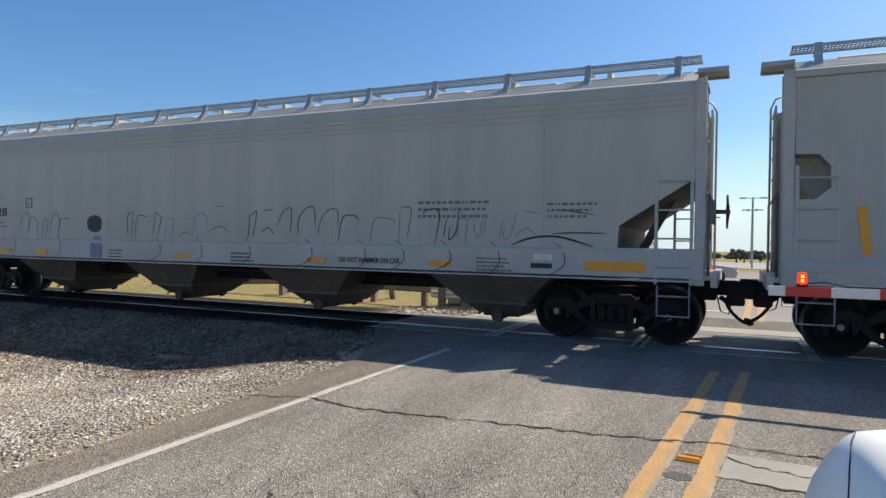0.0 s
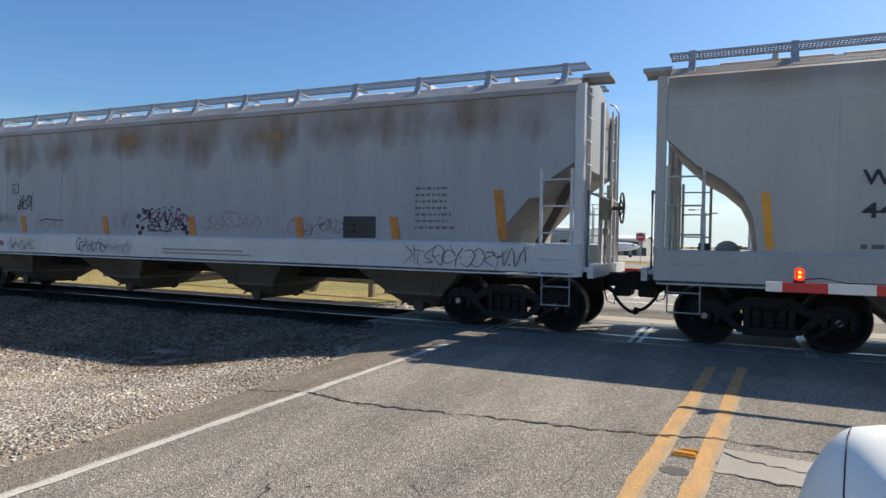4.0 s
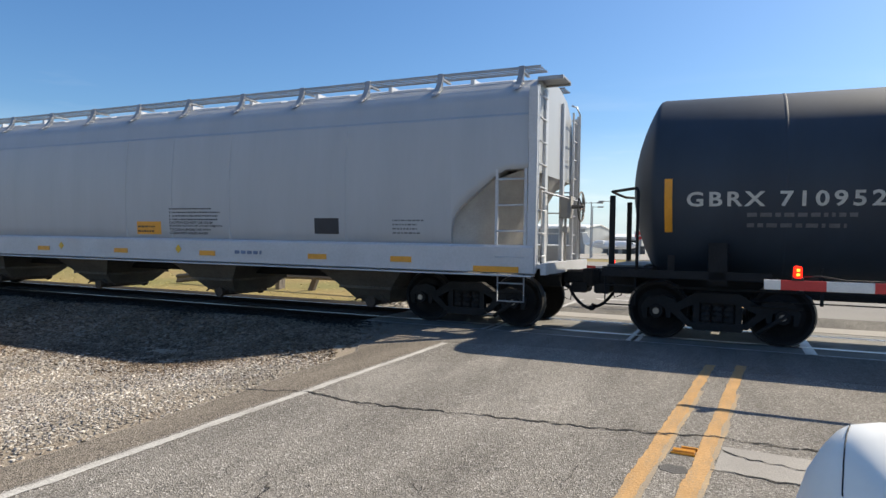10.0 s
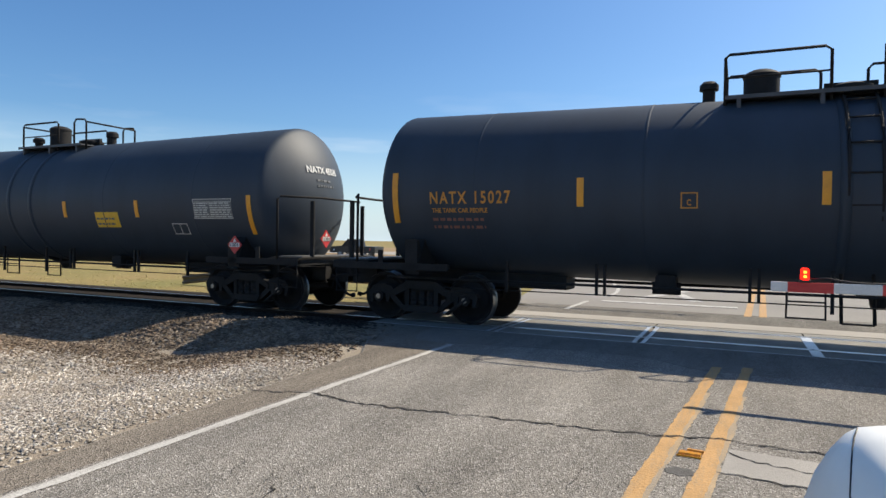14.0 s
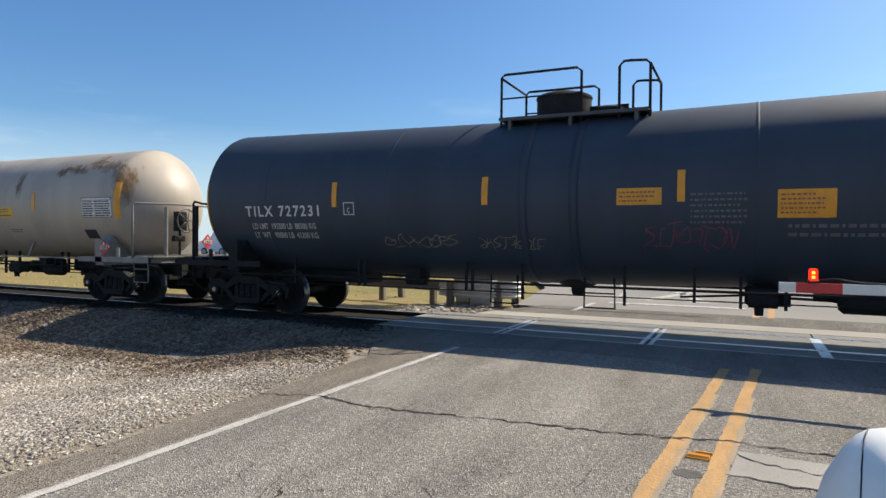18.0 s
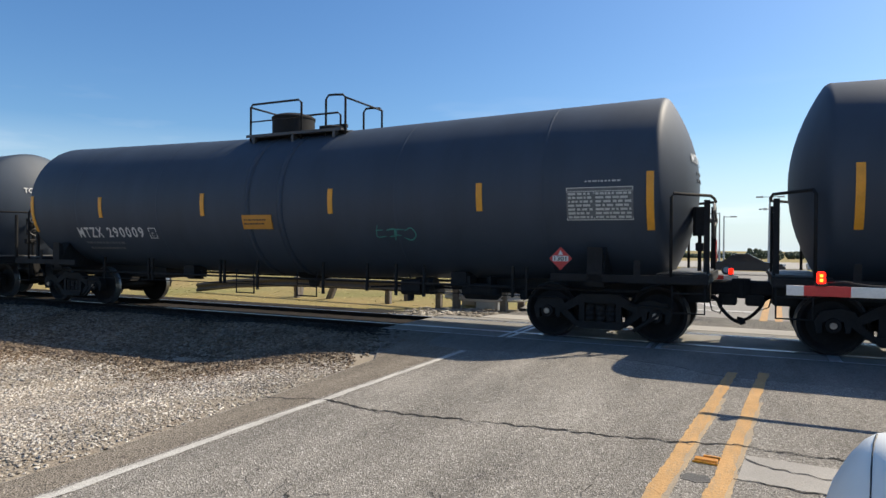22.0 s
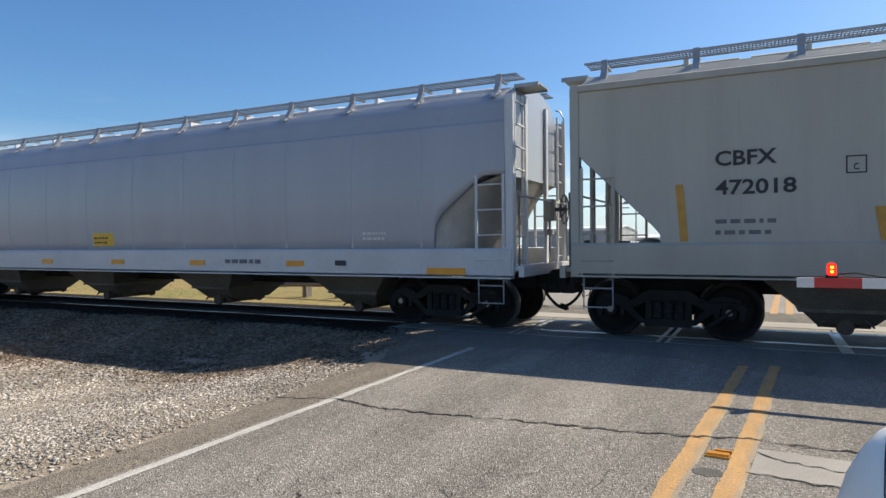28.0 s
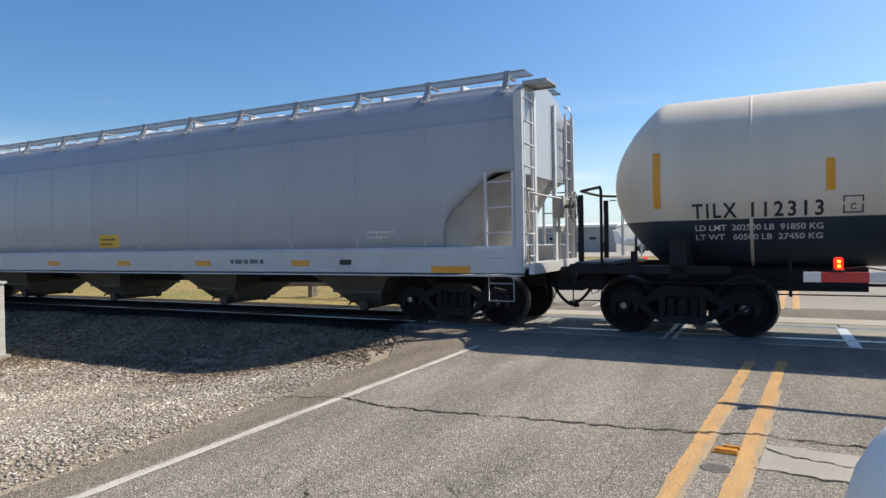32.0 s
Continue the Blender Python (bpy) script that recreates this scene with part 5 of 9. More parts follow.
def tank_shell(h, r, zc, fall, knuckle=0.66):
    """A round tank with dished heads; its two halves slope a little to the middle."""
    us = [1.0, 0.985, 0.94, 0.86, 0.75, 0.6, 0.45, 0.32, 0.2, 0.14, 0.08, 0.0]
    prof = [(-h + knuckle * (1 - u), max(0.001, r * head_radius(u))) for u in us]
    xs = [-(h - knuckle) * (1 - k / 4) for k in range(1, 4)]
    prof += [(x, r) for x in xs] + [(0.0, r)]
    prof += [(-x, q) for x, q in reversed(prof[:-1])]
    b = Build().shell(prof, 0, (0, 0, zc), 56)
    b.v = [(x, y, z + fall * abs(x)) for x, y, z in b.v]
    return b


def make_rail_loop_a(b, x0, x1, x2, x3, z, fall_a, fall_b, foot):
    """The first railed loop on the tank's top, x0 to x1."""
    for y in (-0.72, 0.72):
        b.tube([(x0, y, foot), (x0, y, z - 0.05), (x0 + 0.06, y, z), (x1 - 0.08, y, z - fall_a), (x1, y, z - fall_a - 0.06), (x1, y, foot)], 0.024, 8)
        b.rod((x0, y, (foot + z) / 2 + 0.05), (x1, y, (foot + z) / 2 + 0.05), 0.016, 6)
    b.rod((x0, -0.72, z - 0.06), (x0, 0.72, z - 0.06), 0.022, 8)


def make_rail_loop_b(b, x0, x1, x2, x3, z, fall_a, fall_b, foot):
    """The second railed loop, x2 to x3."""
    w = min(0.3, (x3 - x2) * 0.4)
    for y in (-0.72, 0.72):
        b.tube([(x2, y, foot), (x2, y, z - 0.06), (x2 + 0.07, y, z + 0.02), (x2 + w, y, z + 0.02), (x3 - 0.06, y, z - fall_b), (x3, y, z - fall_b - 0.06), (x3, y, foot)], 0.024, 8)
        if fall_b:
            b.rod((x2 + w, y, foot), (x2 + w, y, z), 0.02, 6)
    b.rod((x3, -0.72, z - fall_b - 0.06), (x3, 0.72, z - fall_b - 0.06), 0.022, 8)


def make_tank_walk(b, x0, x1, z):
    """The grating frame round the manway."""
    for y0, y1 in ((-0.85, -0.5), (0.5, 0.85)):
        b.box(x0, x1, y0, y1, z - 0.012, z + 0.012)
        b.box(x0, x1, y0 - 0.012, y0, z - 0.03, z + 0.03)
        b.box(x0, x1, y1, y1 + 0.012, z - 0.03, z + 0.03)
        for x in (x0 + 0.2, (x0 + x1) / 2, x1 - 0.2):
            b.box(x - 0.03, x + 0.03, y0, y1, z - 0.22, z - 0.02)
    for x in (x0, x1 - 0.05):
        b.box(x, x + 0.05, -0.5, 0.5, z - 0.05, z + 0.03)


def ladder_point(k):
    a = math.radians(62 - k * 8.2)
    return -1.53 * math.cos(a), 2.43 + 1.53 * math.sin(a)


def make_ladder_rail(b):
    pts = [(0, *ladder_point(k)) for k in range(15)]
    b.tube(pts + [(0, -1.1, 0.45)], 0.024, 6)


def make_tank_ladder(car, x, steel):
    """A ladder bent round the tank's side: two rails, each rung a bar of its own."""
    rail = part("ladder", kept("ladder_rail", make_ladder_rail), steel, car, "bent side ladder", pose(x - 0.2, 0, 0))
    part("ladder_rail", kept("ladder_rail", make_ladder_rail), steel, rail, at=pose(0.4, 0, 0))
    for y, z in [ladder_point(k) for k in range(1, 15, 2)] + [(-1.1, 0.45)]:
        part("rung", kept("ladder_rung", lambda b: b.rod((0, 0, 0), (0.4, 0, 0), 0.016, 6) and None), steel, rail, at=pose(0, y, z))


HEADS = {}
WALK_GREY = shade("worn_walkway_steel", (0.09, 0.095, 0.105), 0.6, 0.3, var=0.3, bump=0.1)


def head_mark(car, words, mat):
    """Writing on the domed end of a tank."""
    skin = HEADS[car.name]
    out = lambda a, c: skin(a, c) - 0.008
    turn = pose(0, 0, 0, 0, 0, 90)
    lettering(words, -0.55, 2.95, 0.15, 1.05, out, mat, car, "end_mark").matrix_basis = turn
    bars(-0.3, 2.62, 0.62, 0.24, 2, out, GREY_STENCIL, car, 71, "end_print").matrix_basis = turn


def make_step_frame(b):
    b.tube([(-0.24, -1.15, 1.0), (-0.25, -1.15, 0.5), (0.25, -1.15, 0.5), (0.24, -1.15, 1.0)], 0.02, 6)
    b.rod((-0.24, -1.15, 0.74), (0.24, -1.15, 0.74), 0.014, 6)


def make_tank_reservoir(b):
    b.lathe([(-0.38, 0.001), (-0.36, 0.1), (-0.3, 0.15), (0.3, 0.15), (0.36, 0.1), (0.38, 0.001)], 0, (4.55, -0.85, 0.72), 14)
    for x in (4.35, 4.75):
        b.box(x - 0.03, x + 0.03, -1.0, -0.7, 0.7, 1.0)


def make_brake_gear(b):
    """Cylinder, push rod and slack adjuster, hung under the tank."""
    b.lathe([(-0.3, 0.001), (-0.3, 0.13), (-0.24, 0.17), (0.16, 0.17), (0.16, 0.06), (0.3, 0.05), (0.3, 0.001)], 0, (3.25, -0.45, 0.76), 14)
    b.rod((3.5, -0.45, 0.74), (6.2, -0.3, 0.66), 0.024, 6)
    b.rod((2.0, -0.6, 0.7), (3.0, -0.45, 0.76), 0.02, 6)
    b.box(5.2, 5.32, -0.6, -0.2, 0.58, 0.74, 0.02)
    b.tube([(3.0, -0.8, 0.98), (3.15, -0.95, 0.86), (3.6, -1.0, 0.83), (4.2, -0.9, 0.8)], 0.014, 6)


def make_control_valve(b):
    b.box(-0.2, 0.2, -1.12, -0.8, 0.62, 0.9, 0.04)
    b.lathe([(-0.1, 0.001), (-0.1, 0.1), (0.12, 0.1), (0.12, 0.001)], 0, (0.25, -0.95, 0.74), 12)
    b.lathe([(0.5, 0.001), (0.5, 0.06), (0.62, 0.07), (0.62, 0.001)], 2, (-0.05, -1.0, 0.0), 10)


def tank_gear(car, half, steel, e):
    """Pipes, hangers, steps and brake gear under a tank; e turns the car end for end."""
    turn = Matrix.Diagonal((e, 1, 1, 1))
    for x in (-0.85 * e, 0.8 * e):
        part("tank_step", kept("tank_step", make_step_frame), steel, car, at=pose(x, 0, 0))
    part("outlet_valve", kept("outlet_valve", lambda b: b.lathe([(0.62, 0.001), (0.62, 0.1), (0.68, 0.12), (0.78, 0.13), (0.8, 0.3), (0.95, 0.5)], 2, n=18) and None), steel, car, at=pose(0.2 * e, -0.1, 0))
    part("side_rail", kept(("tank_pipe", half), lambda b: b.rod((-half + 1.4, -1.12, 0.84), (half - 1.4, -1.12, 0.84), 0.022, 8) and None), BLACK_STEEL, car)
    part("train_pipe", kept(("tank_pipe_low", half), lambda b: b.rod((-half + 2.6, -1.13, 0.69), (half - 2.6, -1.13, 0.69), 0.011, 6) and None), BLACK_STEEL, car)
    part("center_pipe", kept(("tank_pipe_mid", half), lambda b: b.rod((-half + 1.2, 0.4, 0.82), (half - 1.2, 0.4, 0.82), 0.03, 6) and None), BLACK_STEEL, car)
    for k, (x, foot) in enumerate(((-5.4, 0.66), (-3.85, 0.68), (-3.72, 0.68), (-1.58, 0.7), (-1.46, 0.7), (-0.52, 0.58), (1.2, 0.56), (2.25, 0.66), (2.9, 0.6), (3.5, 0.6), (5.25, 0.66), (5.5, 0.68))):
        part("pipe_hanger", kept(("pipe_hanger", foot), lambda b: b.box(-0.022, 0.022, -1.16, -1.11, foot, 1.2) and None), BLACK_STEEL, car, at=pose(x * e, 0, 0))
    part("air_reservoir", kept("tank_reservoir", make_tank_reservoir), BLACK_STEEL, car, at=turn)
    part("brake_cylinder", kept("tank_brake_gear", make_brake_gear), BLACK_STEEL, car, at=turn)
    part("control_valve", kept("control_valve", make_control_valve), BLACK_STEEL, car, at=pose(3.2 * e, 0, 0))
    for x, z in ((-2.8, 0.92), (4.1, 0.95)):
        part("gear_box", kept("gear_box", lambda b: b.box(-0.16, 0.16, -0.9, -0.5, -0.16, 0.12, 0.03).box(-0.22, 0.22, -0.74, -0.66, -0.2, 0.0) and None), BLACK_STEEL, car, at=pose(x * e, 0, z))


def tank_car(label, length, shell_mat, steel, dome=(-0.6, 0.27, 4.45), rails=(-1.1, 0.34, 0.96, 1.42, 4.5, 0.0, 0.0), vents=(), ladder=None, r=1.53, zc=2.36, fall=0.016, knuckle=0.66, cut=0.0, lower=None, e=1, band=0.0, group="tank cars of the train"):
    car = thing("tank_car", label, "freight car", group=group)
    half = length / 2
    h = half - 0.72 - cut
    skin = tank_skin(r, zc, fall, h, knuckle)
    HEADS[car.name] = head_skin(r, zc, fall, h, knuckle)
    shell = part("tank", tank_shell(h, r, zc, fall, knuckle), shell_mat, car)
    if lower:
        me = shell.data
        me.materials.append(lower[1])
        bm = bmesh.new()
        bm.from_mesh(me)
        bmesh.ops.bisect_plane(bm, geom=list(bm.verts) + list(bm.edges) + list(bm.faces), plane_co=(0, 0, lower[0]), plane_no=(0, 0, 1))
        for f in bm.faces:
            f.material_index = 1 if f.calc_center_median().z < lower[0] else 0
        bm.to_mesh(me)
        bm.free()
    for s in (-1, 1):
        turn = 0 if s > 0 else 180
        truck(car, s * (half - 2.1))
        part("stub_sill", kept("stub_sill", lambda b: b.box(-4.2, 0.0, -0.33, 0.33, 0.68, 1.06, 0.03).box(-0.35, 0.0, -0.5, 0.5, 0.66, 1.1, 0.03) and None), BLACK_STEEL, car, at=pose(s * (half - 0.45), 0, 0, 0, 0, turn))
        part("bolster", kept("tank_bolster", lambda b: b.prism([(-1.45, 0.92), (1.45, 0.92), (1.45, 1.15), (1.2, 1.62), (0.6, 1.1), (-0.6, 1.1), (-1.2, 1.62), (-1.45, 1.15)], 0, -0.14, 0.14) and None), steel, car, at=pose(s * (half - 2.1), 0, 0))
        part("saddle_leg", kept("saddle_leg", lambda b: b.prism([(-1.5, 0.98), (-1.36, 0.98), (-1.40, 1.5), (-1.5, 1.55)], 0, -0.12, 0.12) and None), steel, car, at=pose(s * (half - 2.1), 0, 0))
        part("end_platform", kept("tank_platform", lambda b: b.box(-0.75, 0.0, -1.45, 1.45, 1.10, 1.15).box(-0.06, 0.0, -1.48, 1.48, 1.0, 1.13).box(-2.4, 0.0, -1.5, -1.42, 1.0, 1.12).box(-2.4, 0.0, 1.42, 1.5, 1.0, 1.12) and None), steel, car, at=pose(s * (half - 0.42), 0, 0, 0, 0, turn))
        part("end_rail", kept("end_rail", lambda b: b.tube([(-0.49, -1.48, 1.1), (-0.49, -1.48, 2.32), (-0.46, -1.42, 2.38), (0.02, -0.75, 2.38), (0.04, 0, 2.38), (0.02, 0.75, 2.38), (-0.46, 1.42, 2.38), (-0.49, 1.48, 2.32), (-0.49, 1.48, 1.1)], 0.024, 8) and None), steel, car, at=pose(s * (half - 0.46), 0, 0, 0, 0, turn))
        part("grab_post", kept("grab_post", lambda b: b.box(-0.045, 0.045, -0.03, 0.03, 1.1, 2.3, 0.012) and None), steel, car, at=pose(s * (half - 0.48), -0.95, 0))
        part("grab_post", kept("grab_post", None), steel, car, at=pose(s * (half - 0.48), 0.95, 0))
        for y in (-1, 1):
            part("walk_grating", kept("walk_grating", lambda b: b.box(-0.62, -0.05, -1.3, 1.3, 1.155, 1.175) and None), GALV_DIRTY, car, at=pose(s * (half - 0.42), 0, 0, 0, 0, turn)) if y < 0 else None
            part("sill_step", kept("sill_step", step_mesh), steel, car, at=pose(s * (half - 0.7) - 0.23, y * 1.45, 1.02))
        part("placard_holder", kept("placard_leg", lambda b: b.box(-0.05, 0.05, -0.01, 0.01, 1.0, 1.35) and None), steel, car, at=pose(s * (half - 1.45), -1.47, 0))
    coupling(car, half)
    top = zc + r
    part("platform_rail", kept(("rail_loop_a", rails, top), lambda b: make_rail_loop_a(b, *rails, top - 0.2)), steel, car)
    part("platform_rail", kept(("rail_loop_b", rails, top), lambda b: make_rail_loop_b(b, *rails, top - 0.2)), steel, car)
    part("manway_walk", kept(("manway_walk", rails[0], rails[3], top), lambda b: make_tank_walk(b, rails[0], rails[3], top - 0.06)), WALK_GREY, car)
    dx, dr, dz = dome
    part("valve_dome", kept(("dome", dr, dz, top), lambda b: b.lathe([(top - 0.12, dr + 0.03), (top + 0.05, dr + 0.03), (top + 0.05, dr), (dz - 0.12, dr), (dz - 0.12, dr + 0.015), (dz - 0.08, dr + 0.015), (dz - 0.04, dr * 0.9), (dz, dr * 0.6), (dz + 0.015, dr * 0.25), (dz + 0.015, 0.001)], 2, n=24) and None), steel, car, at=pose(dx, 0, 0))
    mx = (rails[1] + rails[2]) / 2 if abs((rails[1] + rails[2]) / 2 - dx) > 0.5 else rails[2] + 0.3
    part("manway_cover", kept(("manway_cover", top), lambda b: b.lathe([(-0.05, 0.26), (0.1, 0.26), (0.1, 0.3), (0.15, 0.3), (0.2, 0.16), (0.21, 0.001)], 2, (0, 0, top), n=20).box(-0.36, 0.36, -0.04, 0.04, top + 0.14, top + 0.22) and None), steel, car, at=pose(mx, 0, 0))
    for vx, vz in vents:
        part("vent_valve", kept(("vent_valve", vz, top), lambda b: b.lathe([(top - 0.12, 0.1), (vz - 0.14, 0.1), (vz - 0.14, 0.15), (vz - 0.05, 0.15), (vz, 0.1), (vz + 0.01, 0.001)], 2, n=14) and None), steel, car, at=pose(vx, -0.1, 0))
    if ladder is not None:
        make_tank_ladder(car, ladder, steel)
    tank_gear(car, half, steel, e)
    part("belly_band", kept("belly_band", lambda b: b.shell([(-0.5, 0.99), (-0.5, 1.008), (-0.36, 1.008), (-0.36, 0.99)], 0, (0, 0, 0), 56).shell([(0.36, 0.99), (0.36, 1.008), (0.5, 1.008), (0.5, 0.99)], 0, (0, 0, 0), 56) and None), shell_mat, car, at=Matrix.Translation((band, 0, zc + 0.4 * fall)) @ Matrix.Diagonal((1, r, r, 1)))
    for x in (-5.9, -3.1, 3.1, 5.9):
        part("weld_ring", kept("weld_ring", lambda b: b.shell([(-0.03, 0.998), (-0.012, 1.0035), (0.012, 1.0035), (0.03, 0.998)], 0, (0, 0, 0), 56) and None), shell_mat, car, at=Matrix.Translation((x, 0, zc + abs(x) * fall)) @ Matrix.Diagonal((1, r, r, 1)))
    part("brake_wheel", kept("brake_wheel", brake_wheel), GALV_DIRTY, car, at=pose(e * (half - 0.4), -0.42 if e > 0 else 0.6, 2.0, 0, 0, 0 if e > 0 else 180))
    part("brake_box", kept("tank_brake_box", lambda b: b.box(-0.1, 0.12, -0.15, 0.15, -0.25, 0.22, 0.05).rod((0.0, 0.0, -0.95), (0.0, 0.0, -0.2), 0.03, 8).box(-0.05, 0.07, -0.2, 0.1, -0.5, -0.36, 0.02) and None), BLACK_STEEL, car, at=pose(e * (half - 0.62), -0.42 if e > 0 else 0.6, 2.0, 0, 0, 0 if e > 0 else 180))
    CARS.append(car)
    return car, skin


def stripes(car, skin, xs, z0, z1, w=0.11, mat=None, lean=0.07):
    """Upright amber reflector strips; those on flat sides are stuck on with a slight lean."""
    lean = lean if car.name.startswith("hopper_car") else 0.0
    for x in xs:
        b = Build()
        for k in range(4):
            decal(b, x + w * (k / 4 - 0.5), x + w * (k / 4 - 0.25), z0, z1, skin, 0.012, 6)
        b.v = [(a + lean * (0.5 - (c - z0) / (z1 - z0)), y, c) for a, y, c in b.v]
        part("reflector_strip", b, mat or YELLOW_TAPE, car)


def patch(car, skin, x0, x1, z0, z1, mat, name="label_plate", cells=2, out=0.005):
    return part(name, decal(Build(), x0, x1, z0, z1, skin, out, cells), mat, car)


def placard(car, x, z, y=-1.5, end=False, number="1301"):
    """A red hazard diamond with a white number panel."""
    s = 0.19
    b = Build()
    b.prism([(-s, 0), (0, -s), (s, 0), (0, s)], 1, -0.008, 0.008)
    at = pose(x, y, z) if not end else pose(x, y, z, 0, 0, 90)
    p = part("hazard_placard", b, RED_SIGN, car, "red diamond placard", at)
    part("number_panel", Build().box(-0.13, 0.13, -0.014, -0.009, -0.045, 0.045), WHITE_SIGN, p)
    lettering(number, -0.1, -0.035, 0.07, 0.2, lambda a, c: -0.011, BLACK_PAINT, p)
    part("flame_mark", Build().prism([(-0.04, 0.06), (0.04, 0.06), (0.0, 0.14)], 1, -0.012, -0.009), WHITE_SIGN, p)
    return p


def class_box(car, skin, x, z, mat, w=0.24, words="C"):
    """A square outline with a letter."""
    b = Build()
    t = 0.018
    for x0, x1, z0, z1 in ((x, x + w, z, z + t), (x, x + w, z + w - t, z + w), (x, x + t, z, z + w), (x + w - t, x + w, z, z + w)):
        decal(b, x0, x1, z0, z1, skin)
    part("outline_box", b, mat, car)
    lettering(words, x + w * 0.36, z + w * 0.18, w * 0.38, w * 0.26, skin, mat, car)


def weight_table(car, skin, x0, x1, z0, z1, seed, pale=False):
    """A ruled table of small writing: white lines on a dark tank, dark ones on a pale panel."""
    ink = BLACK_PAINT if pale else TABLE_INK
    p = patch(car, skin, x0, x1, z0, z1, WHITE_PANEL if pale else TABLE_GROUND, "data_table", 3)
    out = lambda a, c: skin(a, c) - 0.005
    t, mid = 0.014, x0 + (x1 - x0) * 0.42
    b = Build()
    for a, c, d, e in ((x0, x1, z0, z0 + t), (x0, x1, z1 - t, z1), (x0, x0 + t, z0, z1), (x1 - t, x1, z0, z1), (mid, mid + t * 0.7, z0, z1 - 0.06), (x0, x1, z1 - 0.07, z1 - 0.06)):
        decal(b, a, c, d, e, out)
    part("table_rule", b, ink, p)
    b = Build()
    r = random.Random(seed)
    h = (z1 - z0 - 0.09) / 7
    for j in range(7):
        z = z0 + 0.02 + j * h
        for a, c in ((x0 + 0.03, mid - 0.02), (mid + 0.03, x1 - 0.03)):
            x = a
            while x < c - 0.03:
                e = min(c, x + r.uniform(0.03, 0.13))
                decal(b, x, e, z + 0.2 * h, z + 0.75 * h, out)
                x = e + r.uniform(0.012, 0.04)
    part("small_print", b, ink, p)["kind"] = "stuff"


TABLE_GROUND = shade("dull_table_ground", (0.15, 0.155, 0.16), 0.6, var=0.25, scale=8, bump=0.03)
TABLE_INK = shade("white_table_ink", (0.6, 0.6, 0.55), 0.6, var=0.2, scale=8, bump=0.03)
AMBER_PLATE = shade("amber_label", (0.62, 0.27, 0.035), 0.5, var=0.15, scale=6, bump=0.03)
WHITE_PANEL = shade("white_data_panel", (0.8, 0.8, 0.77), 0.6, var=0.12, scale=8, bump=0.05)
GREY_PANEL = shade("pale_data_panel", (0.56, 0.56, 0.54), 0.6, var=0.25, scale=8, bump=0.05)


def seams(car, kind, xs, mat, z0=1.47, z1=3.62):
    """Raised upright weld seams between side sheets."""
    skin = skin_of(kind)
    for x in xs:
        b = Build()
        zs = [z0 + (z1 - z0) * k / 6 for k in range(7)]
        for a, c in zip(zs, zs[1:]):
            for u, w in ((-0.035, 0.0), (0.0, 0.035)):
                b.quad([(x + u, skin(x, a) - (0.0 if u else 0.012), a), (x + w, skin(x, a) - (0.012 if u else 0.0), a),
                        (x + w, skin(x, c) - (0.012 if u else 0.0), c), (x + u, skin(x, c) - (0.0 if u else 0.012), c)])
        part("weld_seam", b, mat, car)


GREY_A = shade("grey_beige_paint", (0.439, 0.430, 0.380), 0.5, var=0.14, scale=1.2, fine=9, bump=0.015, stretch=STREAK)
GREY_B = shade("cool_grey_paint", (0.429, 0.430, 0.394), 0.5, var=0.16, scale=1.2, fine=9, bump=0.015, stretch=STREAK, rust=(2.4, 1.2, 0.1, 0.15))
GREY_C = shade("weathered_lilac_grey", (0.335, 0.36, 0.395), 0.55, var=0.16, scale=1.4, fine=9, bump=0.015, stretch=STREAK, rust=(2.55, 3.9, 0.1, 0.5))
GREY_D = shade("rust_topped_grey", (0.450, 0.450, 0.414), 0.5, var=0.15, scale=1.2, fine=9, bump=0.015, stretch=STREAK, rust=(3.35, 3.95, 0.22, 0.85))
GREY_E = shade("warm_grey_paint", (0.429, 0.420, 0.371), 0.5, var=0.16, scale=1.2, fine=9, bump=0.015, stretch=STREAK, rust=(2.7, 1.2, 0.12, 0.22))
GREY_F = shade("blue_grey_paint", (0.439, 0.455, 0.472), 0.42, var=0.10, scale=1.0, fine=9, bump=0.015, stretch=STREAK)
GREY_P = shade("glossy_blue_grey", (0.365, 0.383, 0.42), 0.24, var=0.08, scale=0.8, fine=9, bump=0.015, stretch=STREAK)
SILL_A = shade("pale_sill_paint", (0.470, 0.470, 0.447), 0.5, var=0.16, scale=1.5, fine=25, bump=0.04)
SILL_F = shade("pale_blue_sill_paint", (0.572, 0.585, 0.607), 0.4, var=0.12, scale=1.5, fine=25, bump=0.03)
BLACK_TANK = shade("black_tank_paint", (0.034, 0.048, 0.067), 0.58, spec=0.38, var=0.22, scale=0.9, fine=4, bump=0.012, stretch=STREAK)
BLACK_MATT = shade("sooty_tank_paint", (0.044, 0.06, 0.084), 0.6, spec=0.38, var=0.22, scale=0.9, fine=4, bump=0.012, stretch=STREAK)
BEIGE_TANK = shade("beige_tank_paint", (0.449, 0.390, 0.316), 0.5, var=0.22, scale=0.9, fine=20, bump=0.04, stretch=STREAK, rust=(2.9, 3.9, 0.0))
CHALK = shade("faded_chalk", (0.4, 0.33, 0.22), 0.8, var=0.35, scale=14, bump=0.05)
RUST_STAIN = stain("rust_stain", (0.42, 0.225, 0.1), 0.75, 0.5)
BROWN_RUST = stain("brown_rust_stain", (0.47, 0.29, 0.155), 0.72, 0.62, (2.2, 2.2, 0.9))
FADED_TAG = shade("weathered_black_spray", (0.2, 0.215, 0.235), 0.7, var=0.4, scale=9, bump=0.05)
